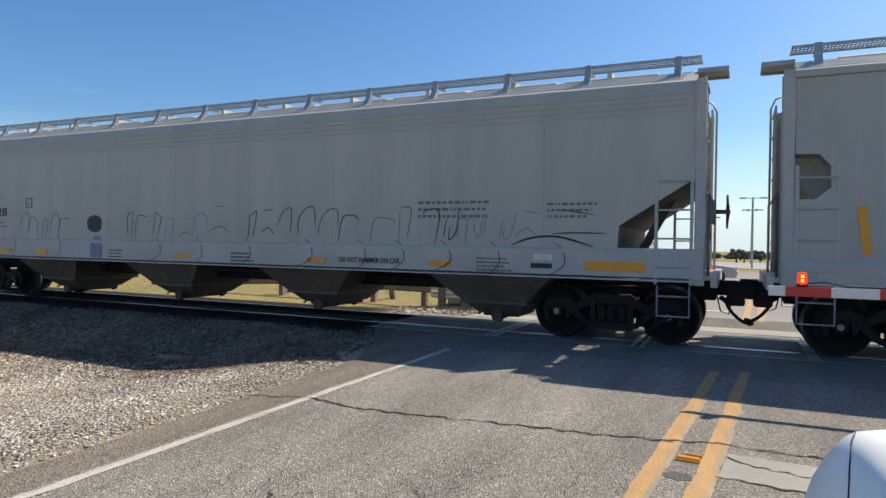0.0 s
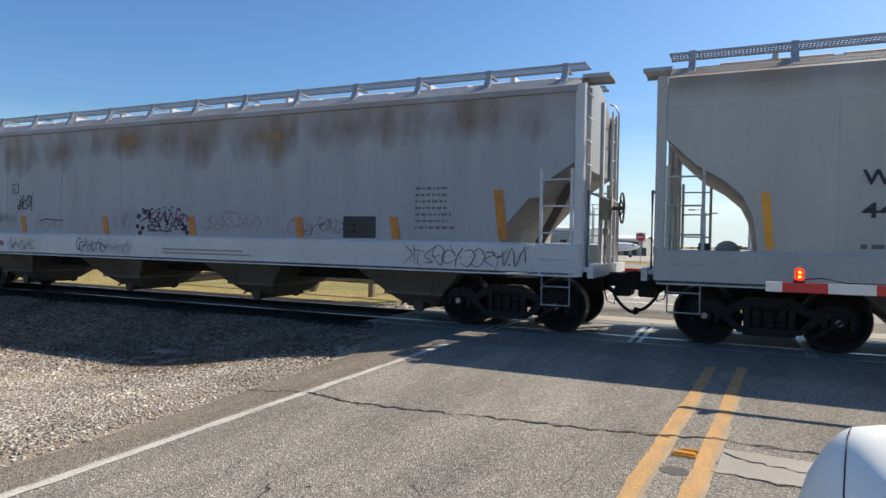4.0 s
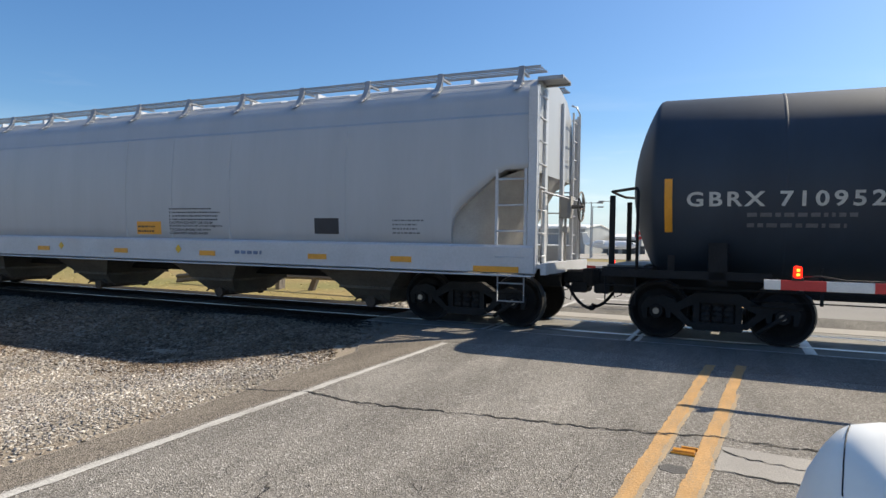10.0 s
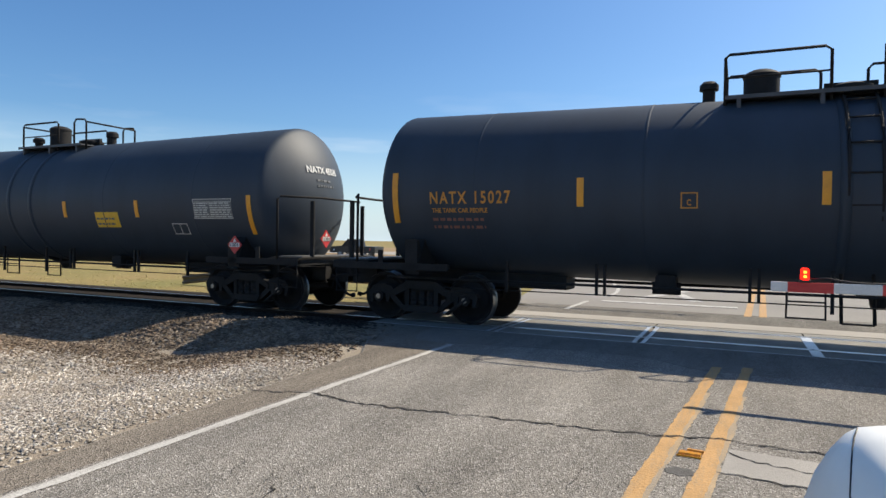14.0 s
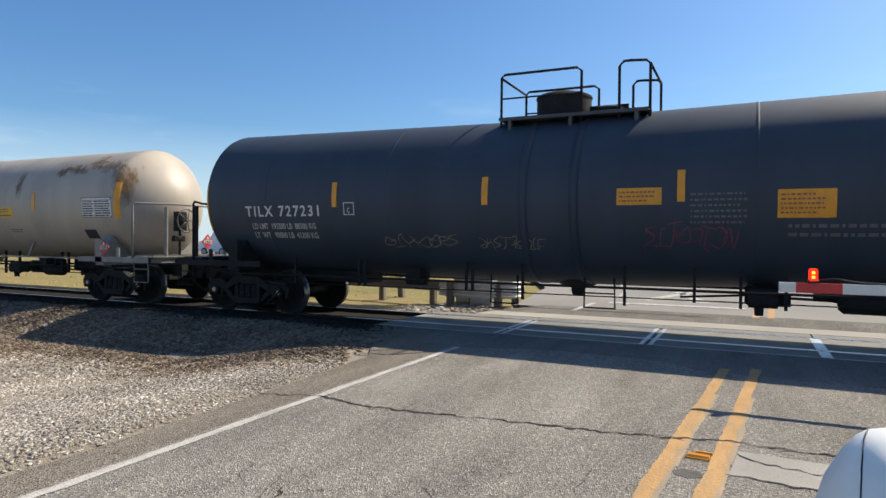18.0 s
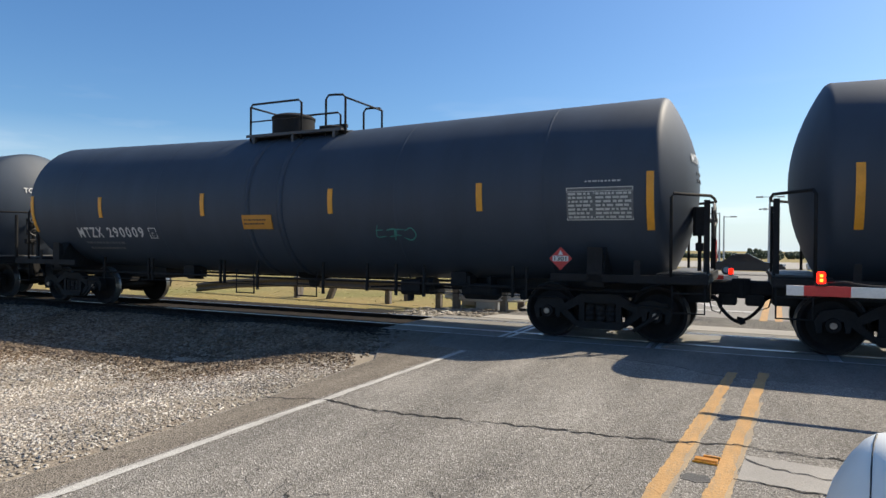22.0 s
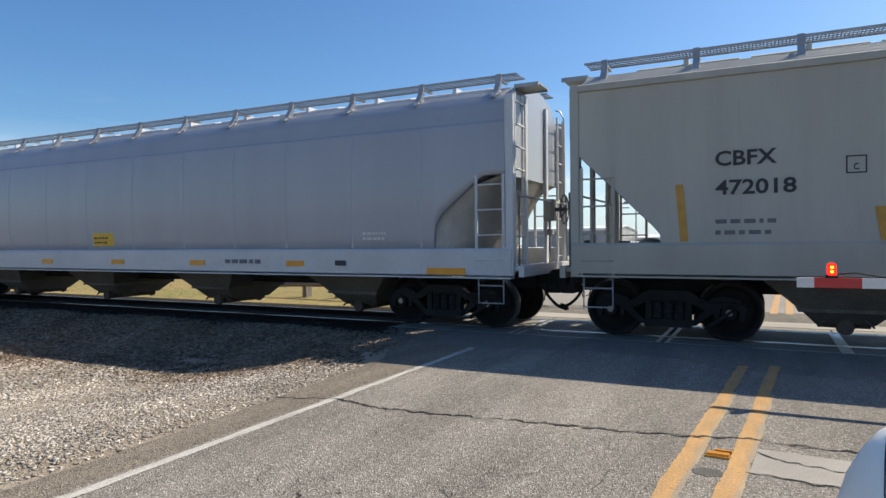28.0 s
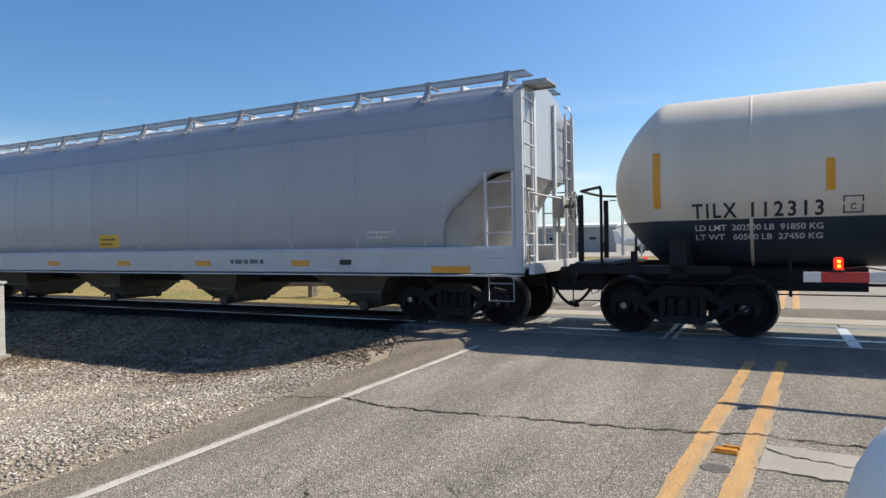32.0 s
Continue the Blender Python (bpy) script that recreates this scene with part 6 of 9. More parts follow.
DARK_PLUM = shade("dark_plum_spray", (0.05, 0.018, 0.045), 0.6, var=0.4, scale=9, bump=0.05)
CHALK_SPRAY = shade("thin_white_spray", (0.5, 0.52, 0.56), 0.7, var=0.3, scale=9, bump=0.05)
BUFFED_PAINT = shade("buffed_out_grey", (0.38, 0.4, 0.42), 0.6, var=0.25, scale=6, bump=0.03)
MAUVE_SPRAY = shade("faded_mauve_spray", (0.37, 0.25, 0.31), 0.7, var=0.4, scale=9, bump=0.05)
PLUM_SPRAY = shade("plum_spray", (0.15, 0.06, 0.13), 0.6, var=0.4, scale=9, bump=0.05)
CLOUD_RIM = stain("soft_black_spray", (0.03, 0.032, 0.04), 0.9, 0.2, (12, 12, 12))
PALE_RUST = stain("pale_rust_stain", (0.4, 0.24, 0.14), 0.7, 0.55)
PALE_LABEL = shade("pale_yellow_label", (0.5, 0.5, 0.26), 0.5, var=0.15, scale=6, bump=0.05)
ROSE_SPRAY = shade("rose_spray", (0.4, 0.335, 0.34), 0.6, var=0.25, scale=8, bump=0.05)
BEIGE_STEEL = shade("dusty_beige_steel", (0.30, 0.275, 0.24), 0.6, var=0.3, bump=0.1)
WHITE_TANK = shade("white_tank_paint", (0.72, 0.645, 0.535), 0.4, var=0.12, scale=0.9, fine=20, bump=0.03, stretch=STREAK)


def two_lines(car, skin, mark, number, x, z1, z2, w1, w2, h, mat, small=None, lines=()):
    lettering(mark, x, z1, h, w1, skin, mat, car, "reporting_mark")
    lettering(number, x, z2, h, w2, skin, mat, car, "car_number")
    for k, (words, w) in enumerate(lines):
        lettering(words, x, z2 - 0.3 - 0.17 * k, 0.085, w, skin, small or mat, car, "weight_text")
    if not lines:
        bars(x, z2 - 0.62, w2 * 0.95, 0.32, 2, skin, small or mat, car, len(number) + int(x * 10), "weight_text")


def sprayed_cloud(car, skin):
    """A pale pink blot with a black halo, short black runs, red scribble and white sparks."""
    r = random.Random(81)
    dome = lambda grow: [(-5.31 + (0.83 + grow) * math.cos(a) * (1 + 0.03 * math.sin(5 * a + 1)), 2.42 + (0.43 + grow) * max(math.sin(a), -0.4 + 0.05 * math.sin(9 * a)) * (1 + 0.04 * math.sin(7 * a))) for a in [2 * math.pi * k / 40 for k in range(40)]]
    part("black_halo", Build().prism(dome(0.36), 1, -1.606, -1.6), CLOUD_RIM, car, "black sprayed halo")
    part("pink_blot", Build().prism(dome(0.0), 1, -1.612, -1.606), ROSE_SPRAY, car, "pale pink sprayed blot")
    b = Build()
    for k, (x, z) in enumerate(dome(0.07)):
        for _ in range(2):
            u, w, h = x + r.uniform(-0.06, 0.06), z + r.uniform(-0.05, 0.05), r.uniform(0.05, 0.2) if z < 2.4 else r.uniform(0.02, 0.07)
            spray_stroke(b, [(u, w), (u + 0.006, w - h / 2), (u + 0.01, w - h)], r.uniform(0.02, 0.05), lambda a, c: skin(a, c) - 0.004)
    for x in (-5.9, -5.63, -5.25, -5.1, -4.86, -4.6, -4.3, -4.25):
        z = 2.1 - r.uniform(0.0, 0.2) + (0.3 if x > -4.4 else 0.0)
        spray_stroke(b, [(x, z), (x + 0.005, z - 0.05), (x + 0.01, z - 0.12)], 0.035, skin)
    part("black_runs", b, BLACK_PAINT, car)["kind"] = "stuff"
    over = lambda a, c: skin(a, c) - 0.013
    scrawl(-5.95, 2.36, 0.72, 0.3, 10, over, RED_SCRIBBLE, car, 83, 0.013)
    scrawl(-5.2, 2.4, 0.6, 0.34, 8, over, RED_SCRIBBLE, car, 86, 0.018)
    for x, z in ((-6.35, 2.3), (-5.95, 2.26), (-5.32, 2.88), (-4.78, 2.22), (-4.32, 2.24)):
        b = Build()
        for dx, dz in ((0.09, 0.02), (0.02, 0.13), (0.06, -0.09)):
            spray_stroke(b, [(x - dx, z - dz), (x + 0.004, z), (x + dx, z + dz)], 0.022, over)
        part("white_spark", b, CHALK_SPRAY, car)


def build_train():
    """Each car's middle along the train, at the start."""
    out = []
    # grey hopper with sprayed outlines along its foot
    car, skin = hopper("grey covered hopper car with sprayed black outlines along its lower side", "flat", 20.4, GREY_A, SILL_A, "slant", sill=(1.1, 1.54))
    sill = lambda x, z: -1.637
    lettering("DO NOT HAMMER ON CAR", 3.23, 1.19, 0.1, 1.3, sill, BLACK_PAINT, car)
    bars(4.86, 1.98, 2.0, 0.36, 3, skin, GREY_STENCIL, car, 1)
    bars(7.2, 1.98, 0.9, 0.3, 3, skin, GREY_STENCIL, car, 2)
    bars(6.0, 1.1, 0.75, 0.26, 4, sill, GREY_STENCIL, car, 3)
    bars(0.6, 1.12, 0.7, 0.22, 3, sill, GREY_STENCIL, car, 4)
    bars(-3.0, 1.12, 0.5, 0.22, 3, sill, GREY_STENCIL, car, 5)
    for x in (-7.0, -5.6, -1.0, 2.5, 5.1):
        patch(car, sill, x, x + 0.42, 1.17, 1.27, YELLOW_TAPE, "reflector_strip", 1)
    patch(car, sill, 7.82, 8.75, 1.18, 1.32, YELLOW_TAPE, "reflector_strip", 1)
    patch(car, sill, 6.95, 7.3, 1.19, 1.27, BLACK_PAINT, "slot", 1)
    patch(car, sill, 7.0, 7.3, 1.32, 1.42, WHITE_PAINT, "label_plate", 1)
    class_box(car, skin, -6.06, 2.29, BLACK_PAINT)
    lettering("X", -7.25, 2.53, 0.21, 0.18, skin, BLACK_PAINT, car, "reporting_mark")
    lettering("28", -7.18, 2.09, 0.21, 0.39, skin, BLACK_PAINT, car, "car_number")
    bars(-7.5, 1.78, 0.85, 0.2, 2, skin, GREY_STENCIL, car, 57)
    for z in (3.585, 3.68, 3.77, 3.86):
        part("ledge", Build().prism([(skin(0, z) - 0.016, z - 0.012), (skin(0, z) + 0.03, z - 0.012), (skin(0, z) + 0.03, z + 0.012), (skin(0, z) - 0.01, z + 0.012)], 0, -9.3, 9.3), GREY_A, car)
    low_skin = lambda a, c: skin(a, c) if c > 1.46 else -1.637
    for k, (x, w, n, m) in enumerate(((-6.3, 1.9, 5, GREY_STENCIL), (-2.6, 1.2, 3, BLACK_PAINT), (-1.3, 1.3, 3, BLUE_SPRAY), (0.0, 0.6, 1, GREY_STENCIL), (1.0, 1.1, 3, BLACK_PAINT), (2.3, 1.4, 3, BLACK_PAINT),
                                      (3.9, 1.1, 2, GREY_STENCIL), (4.9, 0.8, 2, BLACK_PAINT), (5.5, 1.6, 4, BLUE_SPRAY), (7.4, 0.9, 1, BLACK_PAINT))):
        scrawl(x, 1.6, w, 0.48, n, low_skin, m, car, 20 + k, 0.02, style="arch")
    for k, x in enumerate((-6.6, -4.9, -1.6, -0.4, 0.9, 2.4, 3.6, 4.4, 5.3, 6.2, 7.3)):
        spray_stroke_on(car, [(x, 1.62), (x + 0.16, 1.5), (x + 0.2, 1.25), (x + 0.02 - 0.1 * (k % 3), 1.06)], 0.02, low_skin, GREY_STENCIL)
    spray_stroke_on(car, [(6.6, 1.56), (6.95, 1.68), (7.4, 1.7), (7.95, 1.55)], 0.035, low_skin, BLACK_PAINT)
    splash(-3.55, 1.9, 0.5, 0.4, low_skin, BLACK_PAINT, car, 11)
    splash(-3.45, 1.35, 0.4, 0.55, low_skin, BLUE_SPRAY, car, 12)
    out.append(-10.0)
    # panelled ends
    car, skin = hopper("cool grey covered hopper car with upright amber reflectors", "chord", 19.4, GREY_B, SILL_A, "panelled", over=0.26, sill=(1.06, 1.42))
    two_lines(car, skin, "WLPX", "59008", -7.85, 2.36, 1.86, 0.9, 0.97, 0.21, BLACK_PAINT, GREY_STENCIL, (("LD LMT    197200 LBS", 1.22), ("LT  WT     65800 LBS", 1.22)))
    class_box(car, skin, -6.1, 2.22, BLACK_PAINT)
    stripes(car, skin, (-8.35, 8.55), 1.5, 2.15, lean=0.08)
    stripes(car, skin, (-5.2, -2.45, 0.12, 2.7, 5.3), 1.5, 1.95)
    bars(6.5, 1.85, 0.8, 0.5, 6, skin, BLACK_PAINT, car, 6)
    bars(5.8, 1.52, 0.8, 0.16, 2, skin, GREY_STENCIL, car, 7)
    for s in (-1, 1):
        for y in (-1.602, 1.572):
            part("end_panel", Build().prism([(s * 8.6, 1.4), (s * 9.2, 1.4), (s * 9.2, 2.25), (s * 8.93, 2.25), (s * 8.76, 2.4), (s * 8.6, 2.4)], 1, y, y + 0.03), GREY_B, car)
        for y in (-1.3, 1.28):
            part("inner_sheet", Build().prism([(s * 8.72, 2.2), (s * 8.88, 2.2), (s * 9.19, 2.58), (s * 9.19, 2.92), (s * 8.72, 2.92)], 1, y, y + 0.02), END_GREY, car)
    out.append(9.9)
    # rusty lilac grey
    car, skin = hopper("weathered lilac grey covered hopper car with brown rust along its roof", "chord", 20.0, GREY_C, SILL_F, "stepped", sill=(1.05, 1.52))
    two_lines(car, skin, "XOMX", "710027", -7.25, 2.66, 2.22, 0.9, 1.07, 0.2, BLACK_PAINT, None, (("LD LMT  219100LB", 1.05), ("LT  WT   66900LB", 1.05), ("NEW     06-03", 0.9)))
    class_box(car, skin, -4.9, 2.5, BLACK_PAINT)
    stripes(car, skin, (-7.56, 8.0), 1.57, 2.4, 0.16, ORANGE_TAPE, 0.1)
    stripes(car, skin, (-4.45, -1.52, 1.12, 3.9, 6.0), 1.54, 1.94, 0.17, ORANGE_TAPE)
    low_skin = lambda a, c: skin(a, c) if c > 1.46 else -1.637
    for k, (x, z, w, h, n, m, t, dots) in enumerate(((-6.95, 1.14, 1.5, 0.26, 13, FADED_TAG, 0.016, 30), (-5.05, 1.12, 1.1, 0.26, 5, GREY_STENCIL, 0.02, 4), (-4.72, 2.1, 0.6, 0.3, 6, BLACK_PAINT, 0.028, 8), (-5.62, 1.8, 0.9, 0.18, 11, FADED_TAG, 0.014, 20),
                                                     (-4.0, 1.62, 0.9, 0.26, 4, MAUVE_SPRAY, 0.014, 12), (-0.4, 1.82, 1.35, 0.26, 6, PLUM_SPRAY, 0.04, 20), (-0.25, 1.6, 1.1, 0.2, 5, DARK_PLUM, 0.034, 16), (-1.35, 1.68, 0.75, 0.36, 6, MAUVE_SPRAY, 0.014, 24),
                                                     (-2.5, 1.14, 0.95, 0.24, 7, GREY_STENCIL, 0.022, 10), (-1.5, 1.12, 0.85, 0.26, 9, CHALK_SPRAY, 0.02, 12), (1.34, 1.68, 1.75, 0.32, 9, MAUVE_SPRAY, 0.016, 30), (3.6, 1.62, 1.5, 0.3, 8, MAUVE_SPRAY, 0.02, 20), (6.2, 1.12, 2.2, 0.3, 12, FADED_TAG, 0.018, 20))):
        scrawl(x, z, w, h, n, low_skin, m, car, 60 + k, t, dots=dots)
    for x, z, d in ((-0.5, 1.7, 0.05), (-0.34, 1.66, 0.05), (-0.42, 1.56, 0.055), (-0.46, 1.92, 0.06), (0.92, 1.68, 0.06), (0.98, 1.58, 0.05)):
        spray_stroke_on(car, [(x - d, z), (x, z + 0.02), (x + d, z)], d * 2, skin, DARK_PLUM)
    for x, w in ((-5.62, 0.85), (-2.42, 0.75)):
        patch(car, skin, x, x + w, 1.56, 1.76, BUFFED_PAINT, "painted_over_patch", 1)
    spray_stroke_on(car, [(-3.9, 1.8), (-3.6, 1.87), (-3.2, 1.84), (-2.95, 1.85)], 0.03, skin, PLUM_SPRAY)
    bars(0.3, 1.12, 2.9, 0.16, 2, low_skin, ROSE_SPRAY, car, 175)
    scrawl(-8.75, 2.98, 1.1, 0.26, 6, skin, BLACK_PAINT, car, 71, 0.02)
    spray_stroke_on(car, [(-8.8, 2.45), (-8.75, 2.72), (-8.5, 2.9)], 0.014, skin, BLACK_PAINT)
    spray_stroke_on(car, [(-7.9, 2.95), (-7.5, 2.9), (-7.35, 2.7), (-7.4, 2.5)], 0.014, skin, GREY_STENCIL)
    for k, (x, z, w, h) in enumerate(((-8.2, 3.5, 2.6, 1.1), (-6.4, 3.45, 2.8, 1.2), (-4.9, 3.5, 2.0, 1.3), (-2.9, 3.5, 2.4, 1.2), (-0.9, 3.6, 2.6, 0.9), (1.2, 3.5, 2.0, 1.2), (3.0, 3.5, 2.6, 1.3), (5.0, 3.55, 2.8, 1.1), (7.4, 3.55, 3.0, 1.1))):
        splash(x, z, w, h, skin, BROWN_RUST, car, 360 + k, "rust_stain")
    patch(car, low_skin, -5.45, -5.22, 1.2, 1.32, PINK_SPRAY, "sprayed_patch", 1)
    patch(car, low_skin, -5.38, -5.28, 1.22, 1.31, GREY_STENCIL, "bolt_plate", 1, 0.01)
    patch(car, skin, 4.9, 5.6, 1.55, 1.95, BLACK_PAINT, "label_plate", 1)
    bars(6.4, 1.7, 0.9, 0.8, 7, skin, GREY_STENCIL, car, 8)
    out.append(29.6)
    # rust topped
    car, skin = hopper("light grey covered hopper car with rust patches along its roof edge", "flat", 19.95, GREY_D, SILL_A, "bowed", over=0.18)
    for k, (x, w) in enumerate(((-1.2, 1.6), (1.0, 1.3), (2.8, 2.2), (4.9, 1.5), (6.6, 2.4), (8.0, 2.0))):
        splash(x, 3.9 - 0.05 * (k % 2), w, 0.34, skin, PALE_RUST, car, 340 + k, "rust_stain")
    two_lines(car, skin, "WLPX", "44070", -6.88, 2.38, 1.94, 0.9, 0.95, 0.21, BLACK_PAINT, GREY_STENCIL)
    stripes(car, skin, (8.1, -8.0), 1.5, 2.3)
    stripes(car, skin, (5.58, 3.0, 0.38, -2.2, -4.6), 1.5, 1.87)
    p = patch(car, skin, 6.25, 6.75, 1.58, 1.85, BLACK_PAINT, "label_plate", 1)
    for a in (6.29, 6.44, 6.59):
        patch(car, skin, a, a + 0.1, 1.64, 1.8, WHITE_PAINT, "label_field", 1, 0.01)
    bars(6.95, 1.8, 0.6, 0.4, 6, skin, GREY_STENCIL, car, 9)
    bars(3.3, 1.65, 0.7, 0.16, 3, skin, GREY_STENCIL, car, 10)
    patch(car, skin, -0.25, 0.12, 1.66, 1.76, WHITE_PAINT, "label_plate", 1)
    for x in (-2.4, 4.0):
        patch(car, lambda a, c: -1.637, x, x + 0.42, 1.14, 1.27, BROWN_STENCIL, "label_plate", 1)
    out.append(49.58)
    # sprayed cloud
    car, skin = hopper("warm grey covered hopper car with a sprayed black and pink cloud", "chord", 20.45, GREY_E, GREY_E, "corner", sill=(1.06, 1.54))
    two_lines(car, skin, "CBFX", "491186", -7.52, 2.62, 2.2, 0.8, 1.03, 0.21, BLACK_PAINT, GREY_STENCIL, (("LD LMT  218300", 0.8), ("LT  WT   67700", 0.8)))
    stripes(car, skin, (-8.0, 8.1), 1.5, 2.35, 0.11, BROWN_TAPE)
    stripes(car, skin, (-5.29, -2.58, 0.14, 2.92, 5.7), 1.55, 2.02, 0.12, BROWN_TAPE)
    sprayed_cloud(car, skin)
    scrawl(3.55, 1.68, 1.5, 0.46, 5, skin, BLACK_PAINT, car, 84, 0.045)
    scrawl(5.2, 1.76, 0.38, 0.28, 2, skin, BLACK_PAINT, car, 88, 0.04)
    scrawl(6.39, 1.62, 0.65, 0.3, 4, skin, GREY_STENCIL, car, 89, 0.02)
    scrawl(7.19, 1.62, 0.66, 0.28, 5, skin, GREY_STENCIL, car, 90, 0.02)
    spray_stroke_on(car, [(4.24, 2.36), (4.2, 2.14), (4.36, 2.16), (4.26, 2.24)], 0.04, skin, BLACK_PAINT)
    scrawl(-1.2, 1.68, 0.55, 0.26, 3, skin, BLACK_PAINT, car, 85, 0.03)
    scrawl(0.28, 1.62, 0.46, 0.34, 3, skin, GREY_STENCIL, car, 87, 0.012)
    bars(1.07, 1.68, 1.75, 0.16, 2, skin, BROWN_STENCIL, car, 11)
    bars(6.39, 2.72, 0.7, 0.27, 3, skin, GREY_STENCIL, car, 12)
    bars(6.4, 2.03, 1.05, 0.48, 6, skin, GREY_STENCIL, car, 112)
    for k, x in enumerate((-6.0, -2.3, 1.9, 5.7)):
        bars(x, 1.28, 0.6, 0.08, 2, lambda a, c: -1.637, GREY_STENCIL, car, 140 + k)
    patch(car, skin, -1.7, -1.48, 1.66, 1.76, WHITE_PAINT, "label_plate", 1)
    out.append(69.78)
    # curved sides
    car, skin = hopper("blue-grey curved-side covered hopper car with yellow labels", "round", 20.6, GREY_F, SILL_F, "rounded", step=1.5)
    two_lines(car, skin, "CPCX", "814707", -7.7, 2.46, 2.03, 0.85, 1.07, 0.21, BLACK_PAINT, None, (("LD LMT  220300", 0.8), ("LT  WT   65700", 0.8)))
    class_box(car, skin, -6.15, 2.24, BLACK_PAINT)
    patch(car, skin, 0.54, 1.27, 1.54, 1.82, YELLOW_TAPE)
    bars(0.58, 1.56, 0.7, 0.2, 2, lambda a, c: skin(a, c) - 0.006, BLACK_PAINT, car, 13)
    bars(1.53, 1.83, 1.75, 0.3, 4, skin, BLACK_PAINT, car, 14)
    for k, (words, w) in enumerate((("CAUTION: DO NOT USE STEAM", 1.22), ("BOILING WATER OR SHARP OBJECTS", 1.48), ("TO CLEAN. ENTER CAR WITH", 1.16), ("CLEAN SOFT SOLED SHOES", 1.08))):
        lettering(words, 1.53, 1.775 - 0.074 * k, 0.05, w, skin, BLACK_PAINT, car, "caution_text")
    sill = lambda x, z: -1.637
    for x in (-6.9, -5.4, -2.75, -0.1, 2.45, 5.2, 7.0):
        patch(car, sill, x, x + 0.42, 1.12, 1.22, YELLOW_TAPE, "reflector_strip", 1)
    patch(car, sill, -9.3, -8.6, 1.0, 1.1, YELLOW_TAPE, "reflector_strip", 1)
    patch(car, sill, 8.6, 9.4, 1.0, 1.1, YELLOW_TAPE, "reflector_strip", 1)
    for x in (-5.9, -1.9, 1.85):
        part("diamond_mark", Build().prism([(x - 0.09, 1.24), (x, 1.15), (x + 0.09, 1.24), (x, 1.33)], 1, -1.642, -1.636), YELLOW_LABEL, car)
    patch(car, skin, 5.3, 5.85, 1.6, 1.9, BLACK_PAINT, "label_plate", 1)
    bars(7.0, 1.6, 0.7, 0.3, 4, skin, GREY_STENCIL, car, 15)
    bars(3.4, 1.12, 0.9, 0.18, 1, sill, BLUE_SPRAY, car, 16)
    seams(car, "round", (-4.4, 0.2, 1.6, 3.2, 6.0), GREY_F)
    out.append(90.3)
    # tank cars
    car, skin = tank_car("black tank car with large pale lettering and platform rails", 17.75, BLACK_TANK, BLACK_STEEL, fall=0.005, zc=2.39, knuckle=0.5, dome=(0.58, 0.38, 4.22), rails=(-1.03, -0.92, 0.40, 1.42, 4.62, 0.0, 0.0))
    lettering("GBRX 710952", -7.22, 2.08, 0.22, 2.5, skin, TABLE_INK, car, "reporting_mark")
    bars(-6.4, 1.74, 1.75, 0.3, 2, skin, GREY_STENCIL, car, 17)
    stripes(car, skin, (-7.48,), 1.7, 2.5)
    stripes(car, skin, (-4.45, -1.37, 1.42, 4.52), 2.12, 2.58)
    patch(car, skin, 3.32, 3.99, 2.12, 2.47, DULL_LABEL)
    bars(3.36, 2.15, 0.6, 0.28, 3, lambda a, c: skin(a, c) - 0.006, GREY_STENCIL, car, 53)
    bars(1.6, 1.7, 1.2, 0.5, 5, skin, GREY_STENCIL, car, 18)
    weight_table(car, skin, 6.31, 7.37, 2.2, 2.62, 1)
    stripes(car, skin, (7.6,), 1.68, 2.58)
    class_box(car, skin, -3.7, 2.05, GREY_STENCIL)
    placard(car, 6.9, 1.38)
    placard(car, 8.5, 1.53, -0.55, True)
    head_mark(car, "GBRX 710952", WHITE_PAINT)
    out.append(109.48)
    car, skin = tank_car("black tank car with a bolted dome and a yellow label", 18.25, BLACK_TANK, BLACK_STEEL, fall=0.011, dome=(-0.62, 0.26, 4.52), rails=(-1.1, 0.34, 0.96, 1.42, 4.48, 0.0, 0.0), vents=((-1.41, 4.24), (1.59, 4.24)), cut=0.08, e=-1)
    lettering("NATX", -6.59, 1.92, 0.23, 0.78, skin, WHITE_PAINT, car, "reporting_mark")
    lettering("45035", -5.6, 1.92, 0.23, 0.95, skin, WHITE_PAINT, car, "car_number")
    bars(-6.45, 1.55, 1.5, 0.28, 2, skin, GREY_STENCIL, car, 19)
    stripes(car, skin, (-7.27, 7.46), 1.6, 2.4)
    stripes(car, skin, (-4.1, -1.05, 1.75, 4.2), 1.95, 2.33)
    patch(car, skin, 2.8, 3.57, 1.72, 2.07, YELLOW_LABEL)
    bars(2.84, 1.74, 0.68, 0.24, 2, lambda a, c: skin(a, c) - 0.006, GREY_STENCIL, car, 20)
    weight_table(car, skin, 5.92, 7.0, 1.92, 2.34, 2)
    b = Build()
    for x0, x1, z0, z1 in ((5.2, 5.65, 1.58, 1.6), (5.2, 5.65, 1.8, 1.82), (5.2, 5.22, 1.58, 1.82), (5.63, 5.65, 1.58, 1.82), (5.42, 5.44, 1.58, 1.82)):
        decal(b, x0, x1, z0, z1, skin)
    part("outline_box", b, GREY_PANEL, car)
    placard(car, 7.1, 1.38)
    placard(car, 8.7, 1.53, -0.55, True)
    head_mark(car, "NATX 45035", WHITE_PAINT)
    out.append(127.48)
